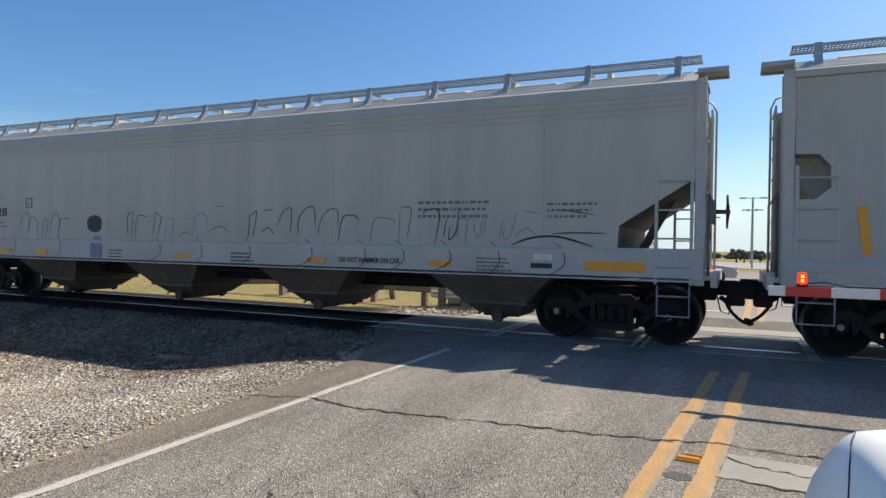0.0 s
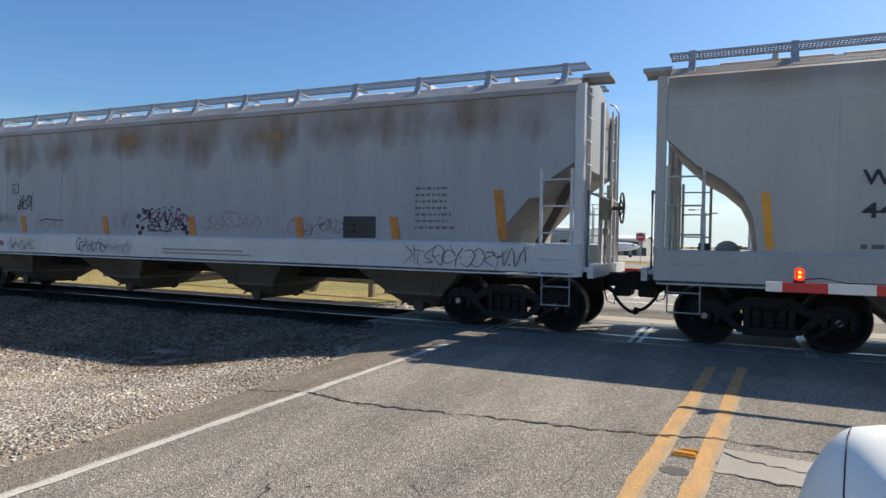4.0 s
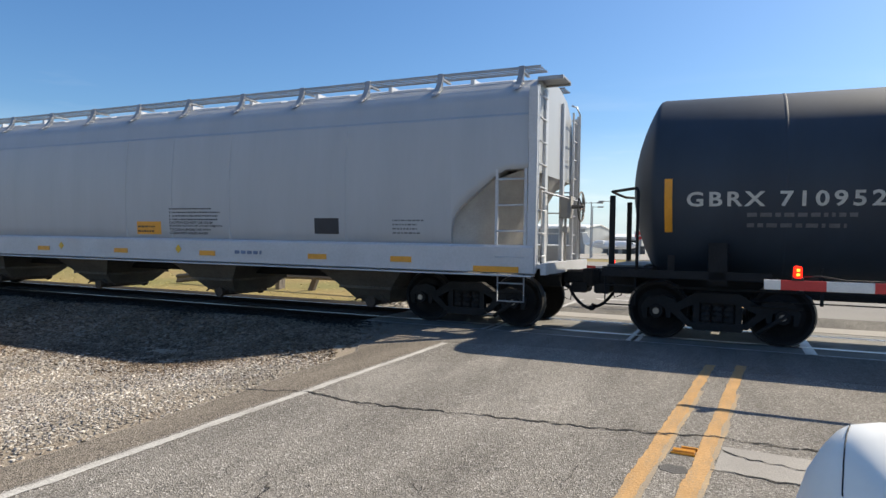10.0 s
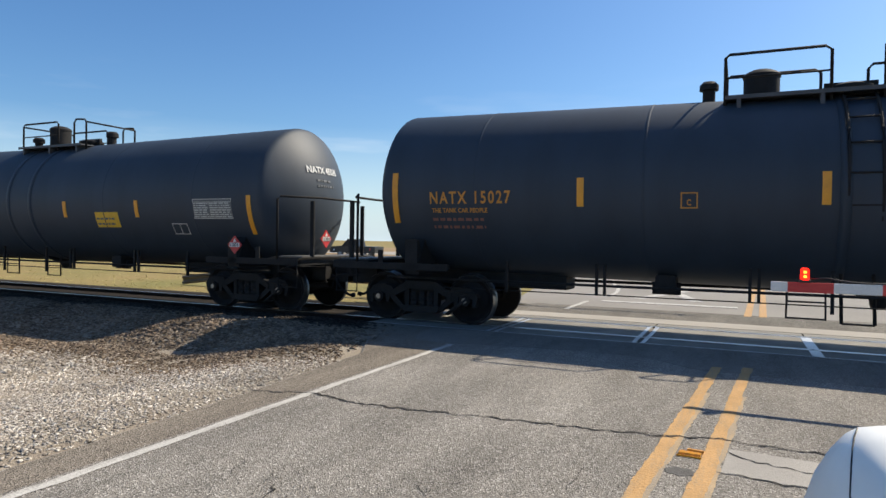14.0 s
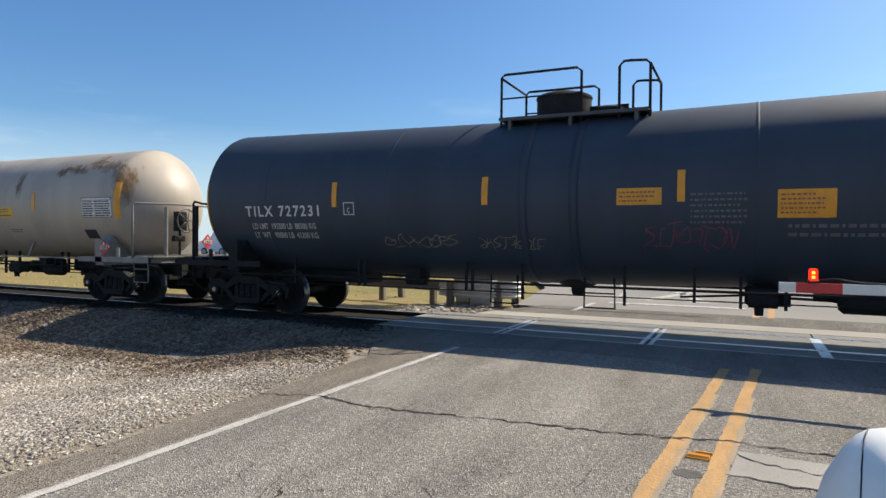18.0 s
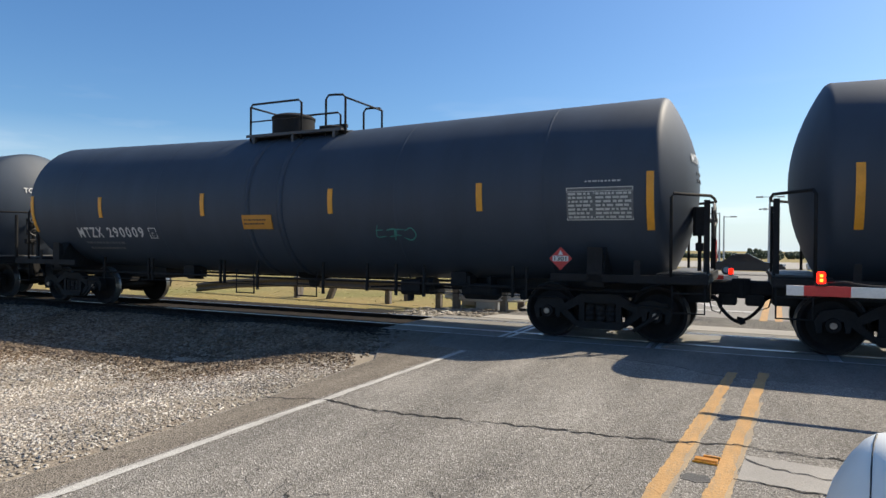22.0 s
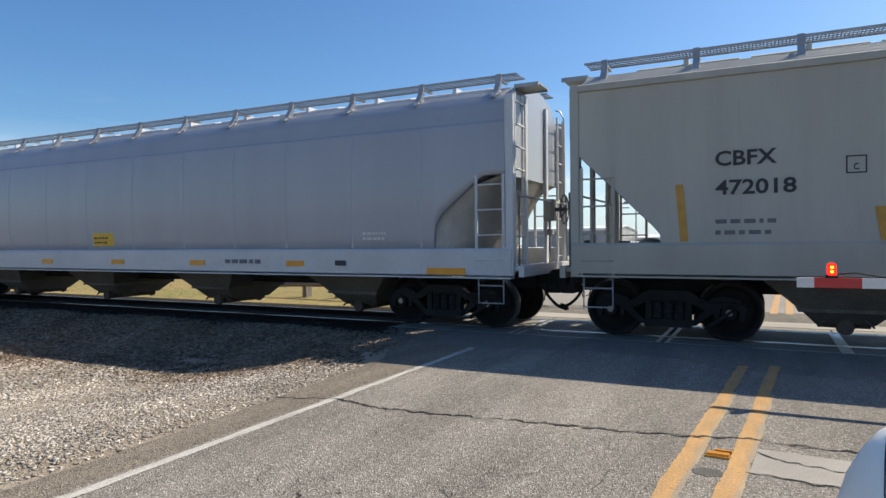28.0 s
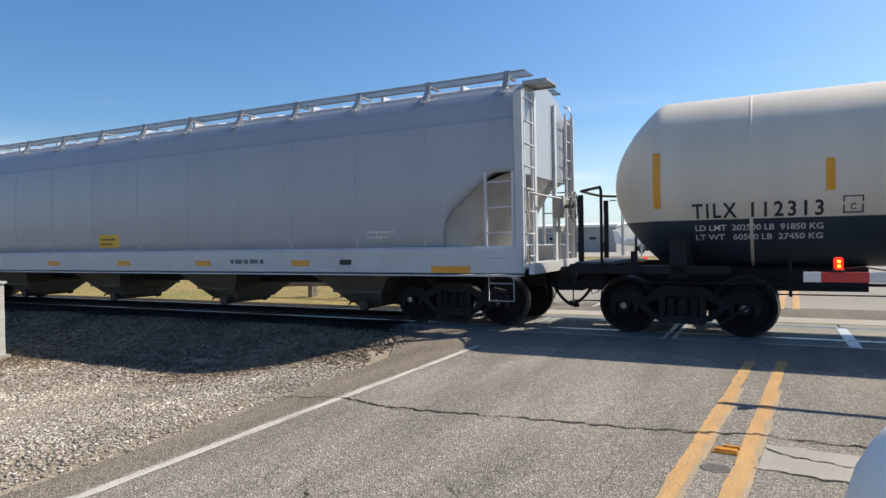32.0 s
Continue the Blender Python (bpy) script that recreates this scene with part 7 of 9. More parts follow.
    car, skin = tank_car("black tank car with orange lettering and a side ladder", 18.4, BLACK_TANK, BLACK_STEEL, dome=(-1.46, 0.27, 4.4), rails=(-1.99, -0.55, 0.12, 0.65, 4.52, 0.0, 0.0), vents=((-2.25, 4.26),), ladder=-0.2, cut=0.22)
    lettering("NATX 15027", -6.73, 2.18, 0.22, 1.5, skin, ORANGE_PAINT, car, "reporting_mark")
    lettering("THE TANK CAR PEOPLE", -6.7, 2.03, 0.08, 1.05, skin, ORANGE_PAINT, car, "weight_text")
    bars(-6.7, 1.72, 1.4, 0.26, 2, skin, BROWN_STENCIL, car, 21)
    stripes(car, skin, (-7.43, 7.3), 1.85, 2.75)
    stripes(car, skin, (-4.06, -0.66, 2.7, 5.4), 2.12, 2.58)
    class_box(car, skin, -2.55, 2.08, ORANGE_PAINT)
    bars(0.6, 2.25, 0.6, 0.1, 1, skin, ORANGE_PAINT, car, 46)
    weight_table(car, skin, 5.9, 6.95, 1.98, 2.42, 3)
    placard(car, 7.1, 1.38)
    placard(car, 8.7, 1.53, -0.55, True)
    head_mark(car, "NATX 15027", ORANGE_PAINT)
    out.append(145.8)
    # beige tank car
    car, skin = tank_car("beige tank car streaked with rust, with a side ladder", 18.4, BEIGE_TANK, BEIGE_STEEL, band=-1.05, dome=(-0.9, 0.24, 4.42), rails=(-2.52, -2.40, -1.51, -0.84, 4.5, 0.0, 0.0),
                         vents=((-2.0, 4.22), (-0.28, 4.22)), ladder=-1.58, r=1.39, zc=2.43, fall=0.0, knuckle=0.95, cut=0.18)
    lettering("CELX 5005", -7.55, 2.11, 0.2, 1.5, skin, BLACK_PAINT, car, "reporting_mark")
    bars(-7.45, 1.75, 1.35, 0.3, 2, skin, GREY_STENCIL, car, 23)
    stripes(car, skin, (-7.68, 7.51), 2.04, 2.9)
    stripes(car, skin, (-6.1, -3.0, 0.61, 4.45), 2.24, 2.7)
    patch(car, skin, 2.84, 3.57, 2.08, 2.35, YELLOW_LABEL)
    bars(2.9, 2.2, 0.6, 0.12, 2, lambda a, c: skin(a, c) - 0.006, GREY_STENCIL, car, 24)
    bars(2.88, 2.1, 0.68, 0.075, 1, lambda a, c: skin(a, c) - 0.006, BLACK_PAINT, car, 56)
    bars(0.12, 1.64, 0.82, 0.14, 3, skin, GREY_STENCIL, car, 47)
    bars(3.24, 1.68, 0.66, 0.11, 2, skin, GREY_STENCIL, car, 48)
    weight_table(car, skin, 6.34, 7.37, 2.06, 2.54, 4, True)
    patch(car, skin, 6.22, 6.64, 1.55, 1.77, BLACK_PAINT, "label_plate", 2)
    for k, (x, z, w, h) in enumerate(((3.75, 2.95, 0.34, 0.85), (5.3, 3.25, 0.6, 0.4), (5.85, 3.28, 1.1, 0.34), (6.4, 3.45, 0.7, 0.5), (7.0, 3.33, 1.1, 0.4), (7.5, 3.05, 0.6, 0.7), (7.62, 2.7, 0.45, 0.9))):
        splash(x, z, w, h, skin, RUST_STAIN, car, 300 + k, "rust_stain")
    part("side_plate", Build().box(-8.3, 8.3, -1.46, -1.38, 1.05, 1.085, 0.005), BEIGE_STEEL, car)
    for x in (-6.3, -4.0, 1.45, 4.3):
        part("strut", Build().prism([(x, 1.08), (x + 0.06, 1.08), (x + 0.3, 1.44), (x + 0.24, 1.46)], 1, -1.44, -1.39), BEIGE_STEEL, car)
    placard(car, 7.3, 1.34)
    placard(car, 8.75, 1.5, 0.3, True)
    out.append(164.2)
    car, skin = tank_car("black tank car with yellow labels and faded sprayed scribbles", 17.7, BLACK_MATT, BLACK_STEEL, dome=(-0.13, 0.5, 4.33), rails=(-1.1, 0.36, 1.0, 1.5, 4.6, 0.0, 0.0), r=1.51, zc=2.32, cut=0.05)
    lettering("TILX 727231", -6.42, 2.03, 0.22, 1.85, skin, WHITE_PAINT, car, "reporting_mark")
    lettering("LD LMT  195200 LB  88500 KG", -6.3, 1.78, 0.12, 1.6, skin, GREY_PANEL, car, "weight_text")
    lettering("LT  WT   90800 LB  41200 KG", -6.3, 1.6, 0.12, 1.6, skin, GREY_PANEL, car, "weight_text")
    stripes(car, skin, (-7.5, 7.53), 1.75, 2.75)
    stripes(car, skin, (-4.2, -1.1, 2.07, 4.7), 2.2, 2.68)
    patch(car, skin, 1.12, 1.79, 2.16, 2.42, YELLOW_TAPE)
    patch(car, skin, 3.36, 4.08, 1.95, 2.35, YELLOW_TAPE)
    weight_table(car, skin, 6.33, 7.42, 1.98, 2.42, 5)
    bars(1.16, 2.19, 0.6, 0.2, 3, lambda a, c: skin(a, c) - 0.006, BROWN_STENCIL, car, 54)
    bars(3.4, 1.99, 0.65, 0.32, 5, lambda a, c: skin(a, c) - 0.006, BROWN_STENCIL, car, 55)
    class_box(car, skin, -4.0, 2.05, WHITE_PAINT)
    scrawl(-3.2, 1.45, 1.5, 0.22, 8, skin, CHALK, car, 91, 0.013)
    scrawl(-1.3, 1.45, 1.2, 0.19, 9, skin, CHALK, car, 93, 0.013)
    scrawl(1.49, 1.52, 1.3, 0.3, 8, skin, DIM_PINK, car, 92, 0.02)
    bars(2.2, 1.85, 1.0, 0.5, 6, skin, GREY_STENCIL, car, 25)
    bars(3.5, 1.65, 1.6, 0.25, 2, skin, GREY_STENCIL, car, 26)
    placard(car, 6.9, 1.45)
    placard(car, 8.45, 1.55, 0.3, True)
    head_mark(car, "TILX 727231", WHITE_PAINT)
    out.append(182.25)
    car, skin = tank_car("black tank car with very large white lettering", 17.4, BLACK_MATT, BLACK_STEEL, dome=(0.95, 0.55, 4.32), r=1.6, zc=2.42, fall=0.017, rails=(-1.14, -1.02, -0.17, 1.16, 4.68, 0.0, 0.0))
    lettering("TCBX", -6.98, 2.05, 0.28, 0.98, skin, WHITE_PAINT, car, "reporting_mark")
    lettering("280049", -5.75, 2.05, 0.28, 1.46, skin, WHITE_PAINT, car, "car_number")
    lettering("LD LMT  192600 LB  87350 KG", -6.3, 1.86, 0.1, 1.85, skin, WHITE_PAINT, car, "weight_text")
    lettering("LT  WT   93400 LB  42350 KG", -6.3, 1.7, 0.1, 1.85, skin, WHITE_PAINT, car, "weight_text")
    stripes(car, skin, (-7.18, 7.4), 1.7, 2.55)
    stripes(car, skin, (-4.22, -1.3, 1.47, 4.43), 2.1, 2.55)
    class_box(car, skin, -3.95, 2.0, WHITE_PAINT, 0.26)
    lettering("THERMAL PROTECTION", -3.25, 2.52, 0.09, 1.1, skin, WHITE_PAINT, car)
    lettering("SYSTEM EQUIPPED", -3.25, 2.4, 0.09, 0.95, skin, WHITE_PAINT, car)
    bars(-3.3, 1.5, 1.0, 0.5, 6, skin, GREY_STENCIL, car, 27)
    bars(-3.25, 2.1, 1.0, 0.2, 2, skin, GREY_STENCIL, car, 28)
    patch(car, skin, 0.46, 1.14, 1.44, 1.96, YELLOW_LABEL)
    bars(1.25, 1.5, 0.7, 0.5, 6, skin, WHITE_PAINT, car, 49)
    bars(2.5, 1.8, 0.8, 0.2, 2, skin, WHITE_PAINT, car, 50)
    bars(0.5, 2.98, 0.45, 0.14, 2, skin, WHITE_PAINT, car, 51)
    patch(car, skin, 3.45, 4.23, 2.03, 2.37, PALE_LABEL)
    bars(3.5, 2.08, 0.72, 0.24, 2, lambda a, c: skin(a, c) - 0.006, BLACK_PAINT, car, 52)
    class_box(car, skin, 5.75, 1.58, WHITE_PAINT, 0.3)
    weight_table(car, skin, 6.22, 7.25, 2.15, 2.62, 6)
    placard(car, 6.9, 1.42)
    placard(car, 8.3, 1.5, 0.3, True)
    head_mark(car, "TCBX 280049", WHITE_PAINT)
    out.append(199.8)
    for k, (num, length) in enumerate((("290009", 17.7), ("290091", 17.6))):
        car, skin = tank_car("sooty black tank car with white lettering and an amber label", length, BLACK_MATT, BLACK_STEEL, dome=(-0.5, 0.48, 4.52), r=1.58, zc=2.41, fall=0.018, knuckle=0.55, rails=(-1.12, 0.29, 0.93, 1.42, 4.66, 0.0, 0.0), cut=-0.06)
        x = -6.0 if k == 0 else -5.8
        lettering("MTZX", x, 1.68, 0.24, 0.9, skin, WHITE_PAINT, car, "reporting_mark")
        lettering(num, x + 1.08, 1.68, 0.24, 1.25, skin, WHITE_PAINT, car, "car_number")
        bars(x + 0.1, 1.36, 1.8, 0.26, 2, skin, GREY_STENCIL, car, 29 + k)
        class_box(car, skin, x + 2.5, 1.66, WHITE_PAINT)
        stripes(car, skin, (-7.6 if k == 0 else -7.34, 7.6), 1.82, 2.72)
        stripes(car, skin, (-5.0, -1.69, 1.67, 4.78) if k == 0 else (-5.2, -1.5, 1.6, 5.23), 2.15, 2.63)
        patch(car, skin, *((-0.57, 0.21, 1.86, 2.15) if k == 0 else (-0.95, -0.2, 1.55, 1.82)), AMBER_PLATE, "label_plate", 3, 0.022)
        bars(*((-0.52, 1.93, 0.68, 0.16) if k == 0 else (-0.9, 1.61, 0.65, 0.15)), 2, lambda a, c: skin(a, c) - 0.022, BLACK_PAINT, car, 77 + k)
        weight_table(car, skin, 6.3, 7.35, 1.98, 2.5, 7 + k)
        bars(6.6, 2.56, 0.7, 0.07, 1, skin, GREY_PANEL, car, 58 + k)
        if k == 0:
            scrawl(2.6, 1.66, 0.8, 0.22, 4, skin, TEAL_SPRAY, car, 95 + k, 0.028)
        placard(car, 6.2, 1.36)
        placard(car, half_of(length) - 0.4, 1.5, 0.3, True)
        head_mark(car, "MTZX " + num, WHITE_PAINT)
        out.append(217.35 if k == 0 else 235.0)
    # hoppers of the rear part
    car, skin = hopper("light grey covered hopper car with amber uprights", "chord", 20.4, GREY_B, SILL_A, "corner", sill=(1.06, 1.54))
    two_lines(car, skin, "PNWX", "201573", -7.42, 2.58, 2.16, 1.0, 1.16, 0.22, BLACK_PAINT, GREY_STENCIL, (("LD LMT  219400 LB", 1.1), ("LT  WT   66600", 0.95), ("CU FT   6241", 0.9)))
    stripes(car, skin, (-7.89, 8.0), 1.57, 2.45, 0.1, DARK_AMBER)
    stripes(car, skin, (-5.29, -2.54, 0.25, 2.96, 5.6), 1.55, 2.0, 0.1, DARK_AMBER)
    bars(1.13, 1.7, 1.5, 0.2, 3, skin, BROWN_STENCIL, car, 31)
    for x in (-6.13, -3.04, 3.48, 6.1):
        patch(car, skin, x - 0.07, x + 0.07, 1.71, 1.83, YELLOW_LABEL, "small_label", 1)
    for k, (x, w) in enumerate(((-6.08, 0.62), (-2.15, 0.62), (1.89, 0.64), (5.6, 0.62), (-8.2, 0.5))):
        bars(x, 1.26, w, 0.09, 2, lambda a, c: -1.637, GREY_STENCIL, car, 130 + k)
    patch(car, lambda a, c: -1.637, -7.6, -7.38, 1.27, 1.42, GREY_PANEL, "label_plate", 1)
    bars(6.3, 1.6, 0.8, 0.35, 4, skin, GREY_STENCIL, car, 32)
    out.append(254.0)
    sill = lambda x, z: -1.637
    for k in range(3):
        if k == 1:
            car, skin = hopper("warm grey covered hopper car with dark lettering", "chord", 20.5, GREY_E, GREY_E, "corner", sill=(1.06, 1.54))
            two_lines(car, skin, "CBFX", "472018", -7.47, 2.64, 2.22, 0.8, 1.04, 0.22, BLACK_PAINT, GREY_STENCIL)
            class_box(car, skin, -5.85, 2.45, BLACK_PAINT)
            stripes(car, skin, (-7.93, 8.0), 1.55, 2.4, 0.11, DARK_AMBER)
            stripes(car, skin, (-5.43, -2.66, 0.14, 2.95, 5.7), 1.55, 2.0, 0.12, DARK_AMBER)
            patch(car, skin, -1.72, -1.5, 1.7, 1.78, WHITE_PAINT, "label_plate", 1)
            bars(1.1, 1.7, 1.75, 0.14, 2, skin, BROWN_STENCIL, car, 33)
            bars(6.56, 2.1, 0.65, 0.9, 10, skin, GREY_STENCIL, car, 34)
            bars(6.0, 1.15, 2.4, 0.2, 2, sill, GREY_STENCIL, car, 35)
            out.append(294.97)
            continue
        length = 20.5 if k == 0 else 20.7
        car, skin = hopper("glossy blue-grey curved-side covered hopper car", "round", length, GREY_P, SILL_F, "rounded", step=1.5, over=0.16)
        if k == 2:
            patch(car, skin, -7.87, -6.85, 2.55, 2.82, GREY_STENCIL, "dark_panel", 1)
            lettering("SOXX", -7.81, 2.59, 0.2, 0.92, lambda a, c: skin(a, c) - 0.006, BLACK_PAINT, car, "reporting_mark")
            lettering("601856", -7.84, 2.17, 0.2, 1.32, skin, BLACK_PAINT, car, "car_number")
        else:
            lettering("AOKX", -7.65, 2.5, 0.2, 0.85, skin, BLACK_PAINT, car, "reporting_mark")
            lettering("601789", -7.65, 2.1, 0.2, 1.18, skin, BLACK_PAINT, car, "car_number")
        if k == 2:
            for j, words in enumerate(("LD LMT  220500", "LT  WT   65500", "CU FT    6260")):
                lettering(words, -7.81, 1.88 - 0.19 * j, 0.09, 1.1, skin, GREY_STENCIL, car, "weight_text")
        else:
            bars(-7.75, 1.55, 1.2, 0.4, 3, skin, GREY_STENCIL, car, 38 + k)
        patch(car, skin, -1.10, -0.35, 1.55, 1.86, YELLOW_LABEL)
        bars(-1.05, 1.58, 0.66, 0.22, 2, lambda a, c: skin(a, c) - 0.006, BLACK_PAINT, car, 40 + k)
        for x in (-5.75, -3.05, -0.35, 2.25, 4.95):
            patch(car, sill, x, x + 0.44, 1.12, 1.23, YELLOW_TAPE, "reflector_strip", 1)
        for x in (-9.35, 8.15):
            patch(car, sill, x, x + 0.75, 1.0, 1.12, YELLOW_TAPE, "reflector_strip", 1)
        bars(3.3, 1.1, 1.15, 0.22, 1, sill, GREY_STENCIL, car, 46 + k, "sill_lettering")
        patch(car, sill, 6.15, 6.40, 1.14, 1.24, BLACK_PAINT, "slot", 1)
        bars(6.75, 1.6, 0.7, 0.2, 2, skin, WHITE_PAINT, car, 44 + k)
        seams(car, "round", (-6.2, -4.5, -2.9, -1.3, 0.35, 2.0, 3.5, 4.9, 6.5, 8.0), GREY_P)
        out.append(274.6 if k == 0 else 315.75)
    # white-topped tank car
    car, skin = tank_car("white tank car with a black lower half", 18.0, WHITE_TANK, BLACK_STEEL, r=1.39, zc=2.45, fall=0.0, knuckle=0.95, cut=0.18, dome=(0.0, 0.4, 4.4), lower=(1.81, BLACK_TANK))
    lettering("TILX", -6.71, 1.83, 0.22, 0.62, skin, BLACK_PAINT, car, "reporting_mark")
    lettering("112313", -5.9, 1.83, 0.22, 0.92, skin, BLACK_PAINT, car, "car_number")
    lettering("LD LMT  202500 LB  91850 KG", -6.68, 1.64, 0.09, 1.7, lambda x, z: skin(x, z) - 0.01, WHITE_PAINT, car, "weight_text")
    lettering("LT WT   60500 LB  27450 KG", -6.68, 1.5, 0.09, 1.7, lambda x, z: skin(x, z) - 0.01, WHITE_PAINT, car, "weight_text")
    class_box(car, skin, -4.75, 1.85, BLACK_PAINT)
    stripes(car, skin, (-7.22,), 2.0, 2.86)
    stripes(car, skin, (-4.9, -1.5, 1.6), 2.17, 2.62)
    out.append(334.95)
    return out


def half_of(length):
    return length / 2


STARTS = build_train()
# ---- things beside the road ----
POST_GREY = shade("weathered_wood_post", (0.22, 0.19, 0.16), 0.9, var=0.35, scale=4, fine=30, bump=0.5, stretch=(6, 6, 1))
MAST_ALU = shade("dull_aluminium", (0.42, 0.43, 0.44), 0.5, 0.5, var=0.2, scale=4, bump=0.1)
BLACK_SHEET = shade("black_painted_sheet", (0.015, 0.015, 0.016), 0.5, var=0.2, bump=0.05)
RAIL_WHITE = shade("white_painted_guard", (0.62, 0.60, 0.56), 0.5, var=0.25, scale=3, bump=0.1)
CAR_WHITE = shade("white_car_paint", (0.86, 0.855, 0.8), 0.3, var=0.03, scale=2, bump=0.0)
CAR_GLASS = shade("dark_window_glass", (0.02, 0.022, 0.025), 0.06, var=0.05, bump=0.0)
AMBER = shade("amber_marker", (0.62, 0.26, 0.03), 0.35, var=0.15, bump=0.1)
TRIM = shade("dark_trim", (0.02, 0.02, 0.022), 0.5, var=0.2, bump=0.1)


def build_gate():
    """The near gate: its arm lies across the lane."""
    g = thing("crossing_gate", "lowered gate arm with red and white bands and lit lamps", "crossing gate", pose(5.6, 7.3, 0))
    part("base", Build().box(-0.3, 0.3, -0.3, 0.3, -0.05, 0.12, 0.03), CONCRETE, g)
    part("mast", Build().lathe([(0.1, 0.07), (4.2, 0.07), (4.25, 0.001)], 2, n=14), MAST_ALU, g)
    part("mechanism", Build().box(-0.25, 0.25, -0.3, 0.2, 0.75, 1.4, 0.05), MAST_ALU, g)
    xs = [-5.30, -5.15, -4.75, -4.35, -3.95, -3.55, -3.15, -2.75, -2.35, -1.95, -1.55, -1.15, -0.75, -0.25]
    for k, (a, c) in enumerate(zip(xs, xs[1:])):
        part("arm_band", Build().box(a, c, -0.02, 0.02, 1.085, 1.185, 0.004), WHITE_SIGN if k % 2 == 0 else RED_SIGN, g)
    for x in (-5.0, -3.2, -1.4):
        lamp = part("arm_lamp", Build().box(x - 0.05, x + 0.05, -0.045, 0.045, 1.185, 1.215, 0.01), TRIM, g)
        part("lit_lens", Build().prism([(x - 0.037, 1.222), (x - 0.025, 1.21), (x + 0.025, 1.21), (x + 0.037, 1.222), (x + 0.037, 1.31), (x + 0.025, 1.328), (x - 0.025, 1.328), (x - 0.037, 1.31)], 1, -0.04, 0.04), RED_LAMP, lamp)
        for z in (1.245, 1.29):
            part("lamp_core", Build().prism([(x - 0.012, z - 0.014), (x + 0.012, z - 0.014), (x + 0.016, z), (x + 0.012, z + 0.014), (x - 0.012, z + 0.014), (x - 0.016, z)], 1, -0.046, -0.039), AMBER_CORE, lamp)
    part("lamp_cable", Build().tube([(-4.95, 0, 1.22), (-4.8, 0, 1.235), (-4.6, 0, 1.2), (-3.2, 0, 1.19), (-1.4, 0, 1.19), (-0.3, 0, 1.2)], 0.008, 6), TRIM, g)


def build_far_gate():
    g = thing("crossing_gate", "far gate arm with red and white bands across the lane", "crossing gate", pose(-6.2, 15.6, -0.1))
    part("mechanism", Build().box(-0.3, 0.3, -0.25, 0.25, 0.0, 1.25, 0.04), MAST_ALU, g)
    xs = [0.2, 0.8, 1.4, 2.0, 2.6, 3.2, 3.8, 4.4, 5.0, 5.6, 5.9]
    for k, (a, c) in enumerate(zip(xs, xs[1:])):
        part("arm_band", Build().box(a, c, -0.02, 0.02, 0.93, 1.05, 0.004), RED_SIGN if k % 2 == 0 else WHITE_SIGN, g)
    for x in (5.75, 3.6):
        lamp = part("arm_lamp", Build().box(x - 0.05, x + 0.05, -0.045, 0.045, 1.05, 1.08, 0.01), TRIM, g)
        part("lit_lens", Build().box(x - 0.05, x + 0.05, -0.05, 0.05, 1.08, 1.2, 0.02), RED_LAMP, lamp)


def blade(words_a, words_b, turn, parent):
    b = part("sign_blade", Build().box(-0.6, 0.6, -0.012, 0.012, -0.115, 0.115), WHITE_SIGN, parent, at=pose(0.06, 0.09, 4.05, 0, turn, 0))
    lettering(words_a, -0.56, -0.07, 0.14, 0.46, lambda x, z: -0.008, BLACK_PAINT, b)
    lettering(words_b, 0.1, -0.07, 0.14, 0.46, lambda x, z: -0.008, BLACK_PAINT, b)


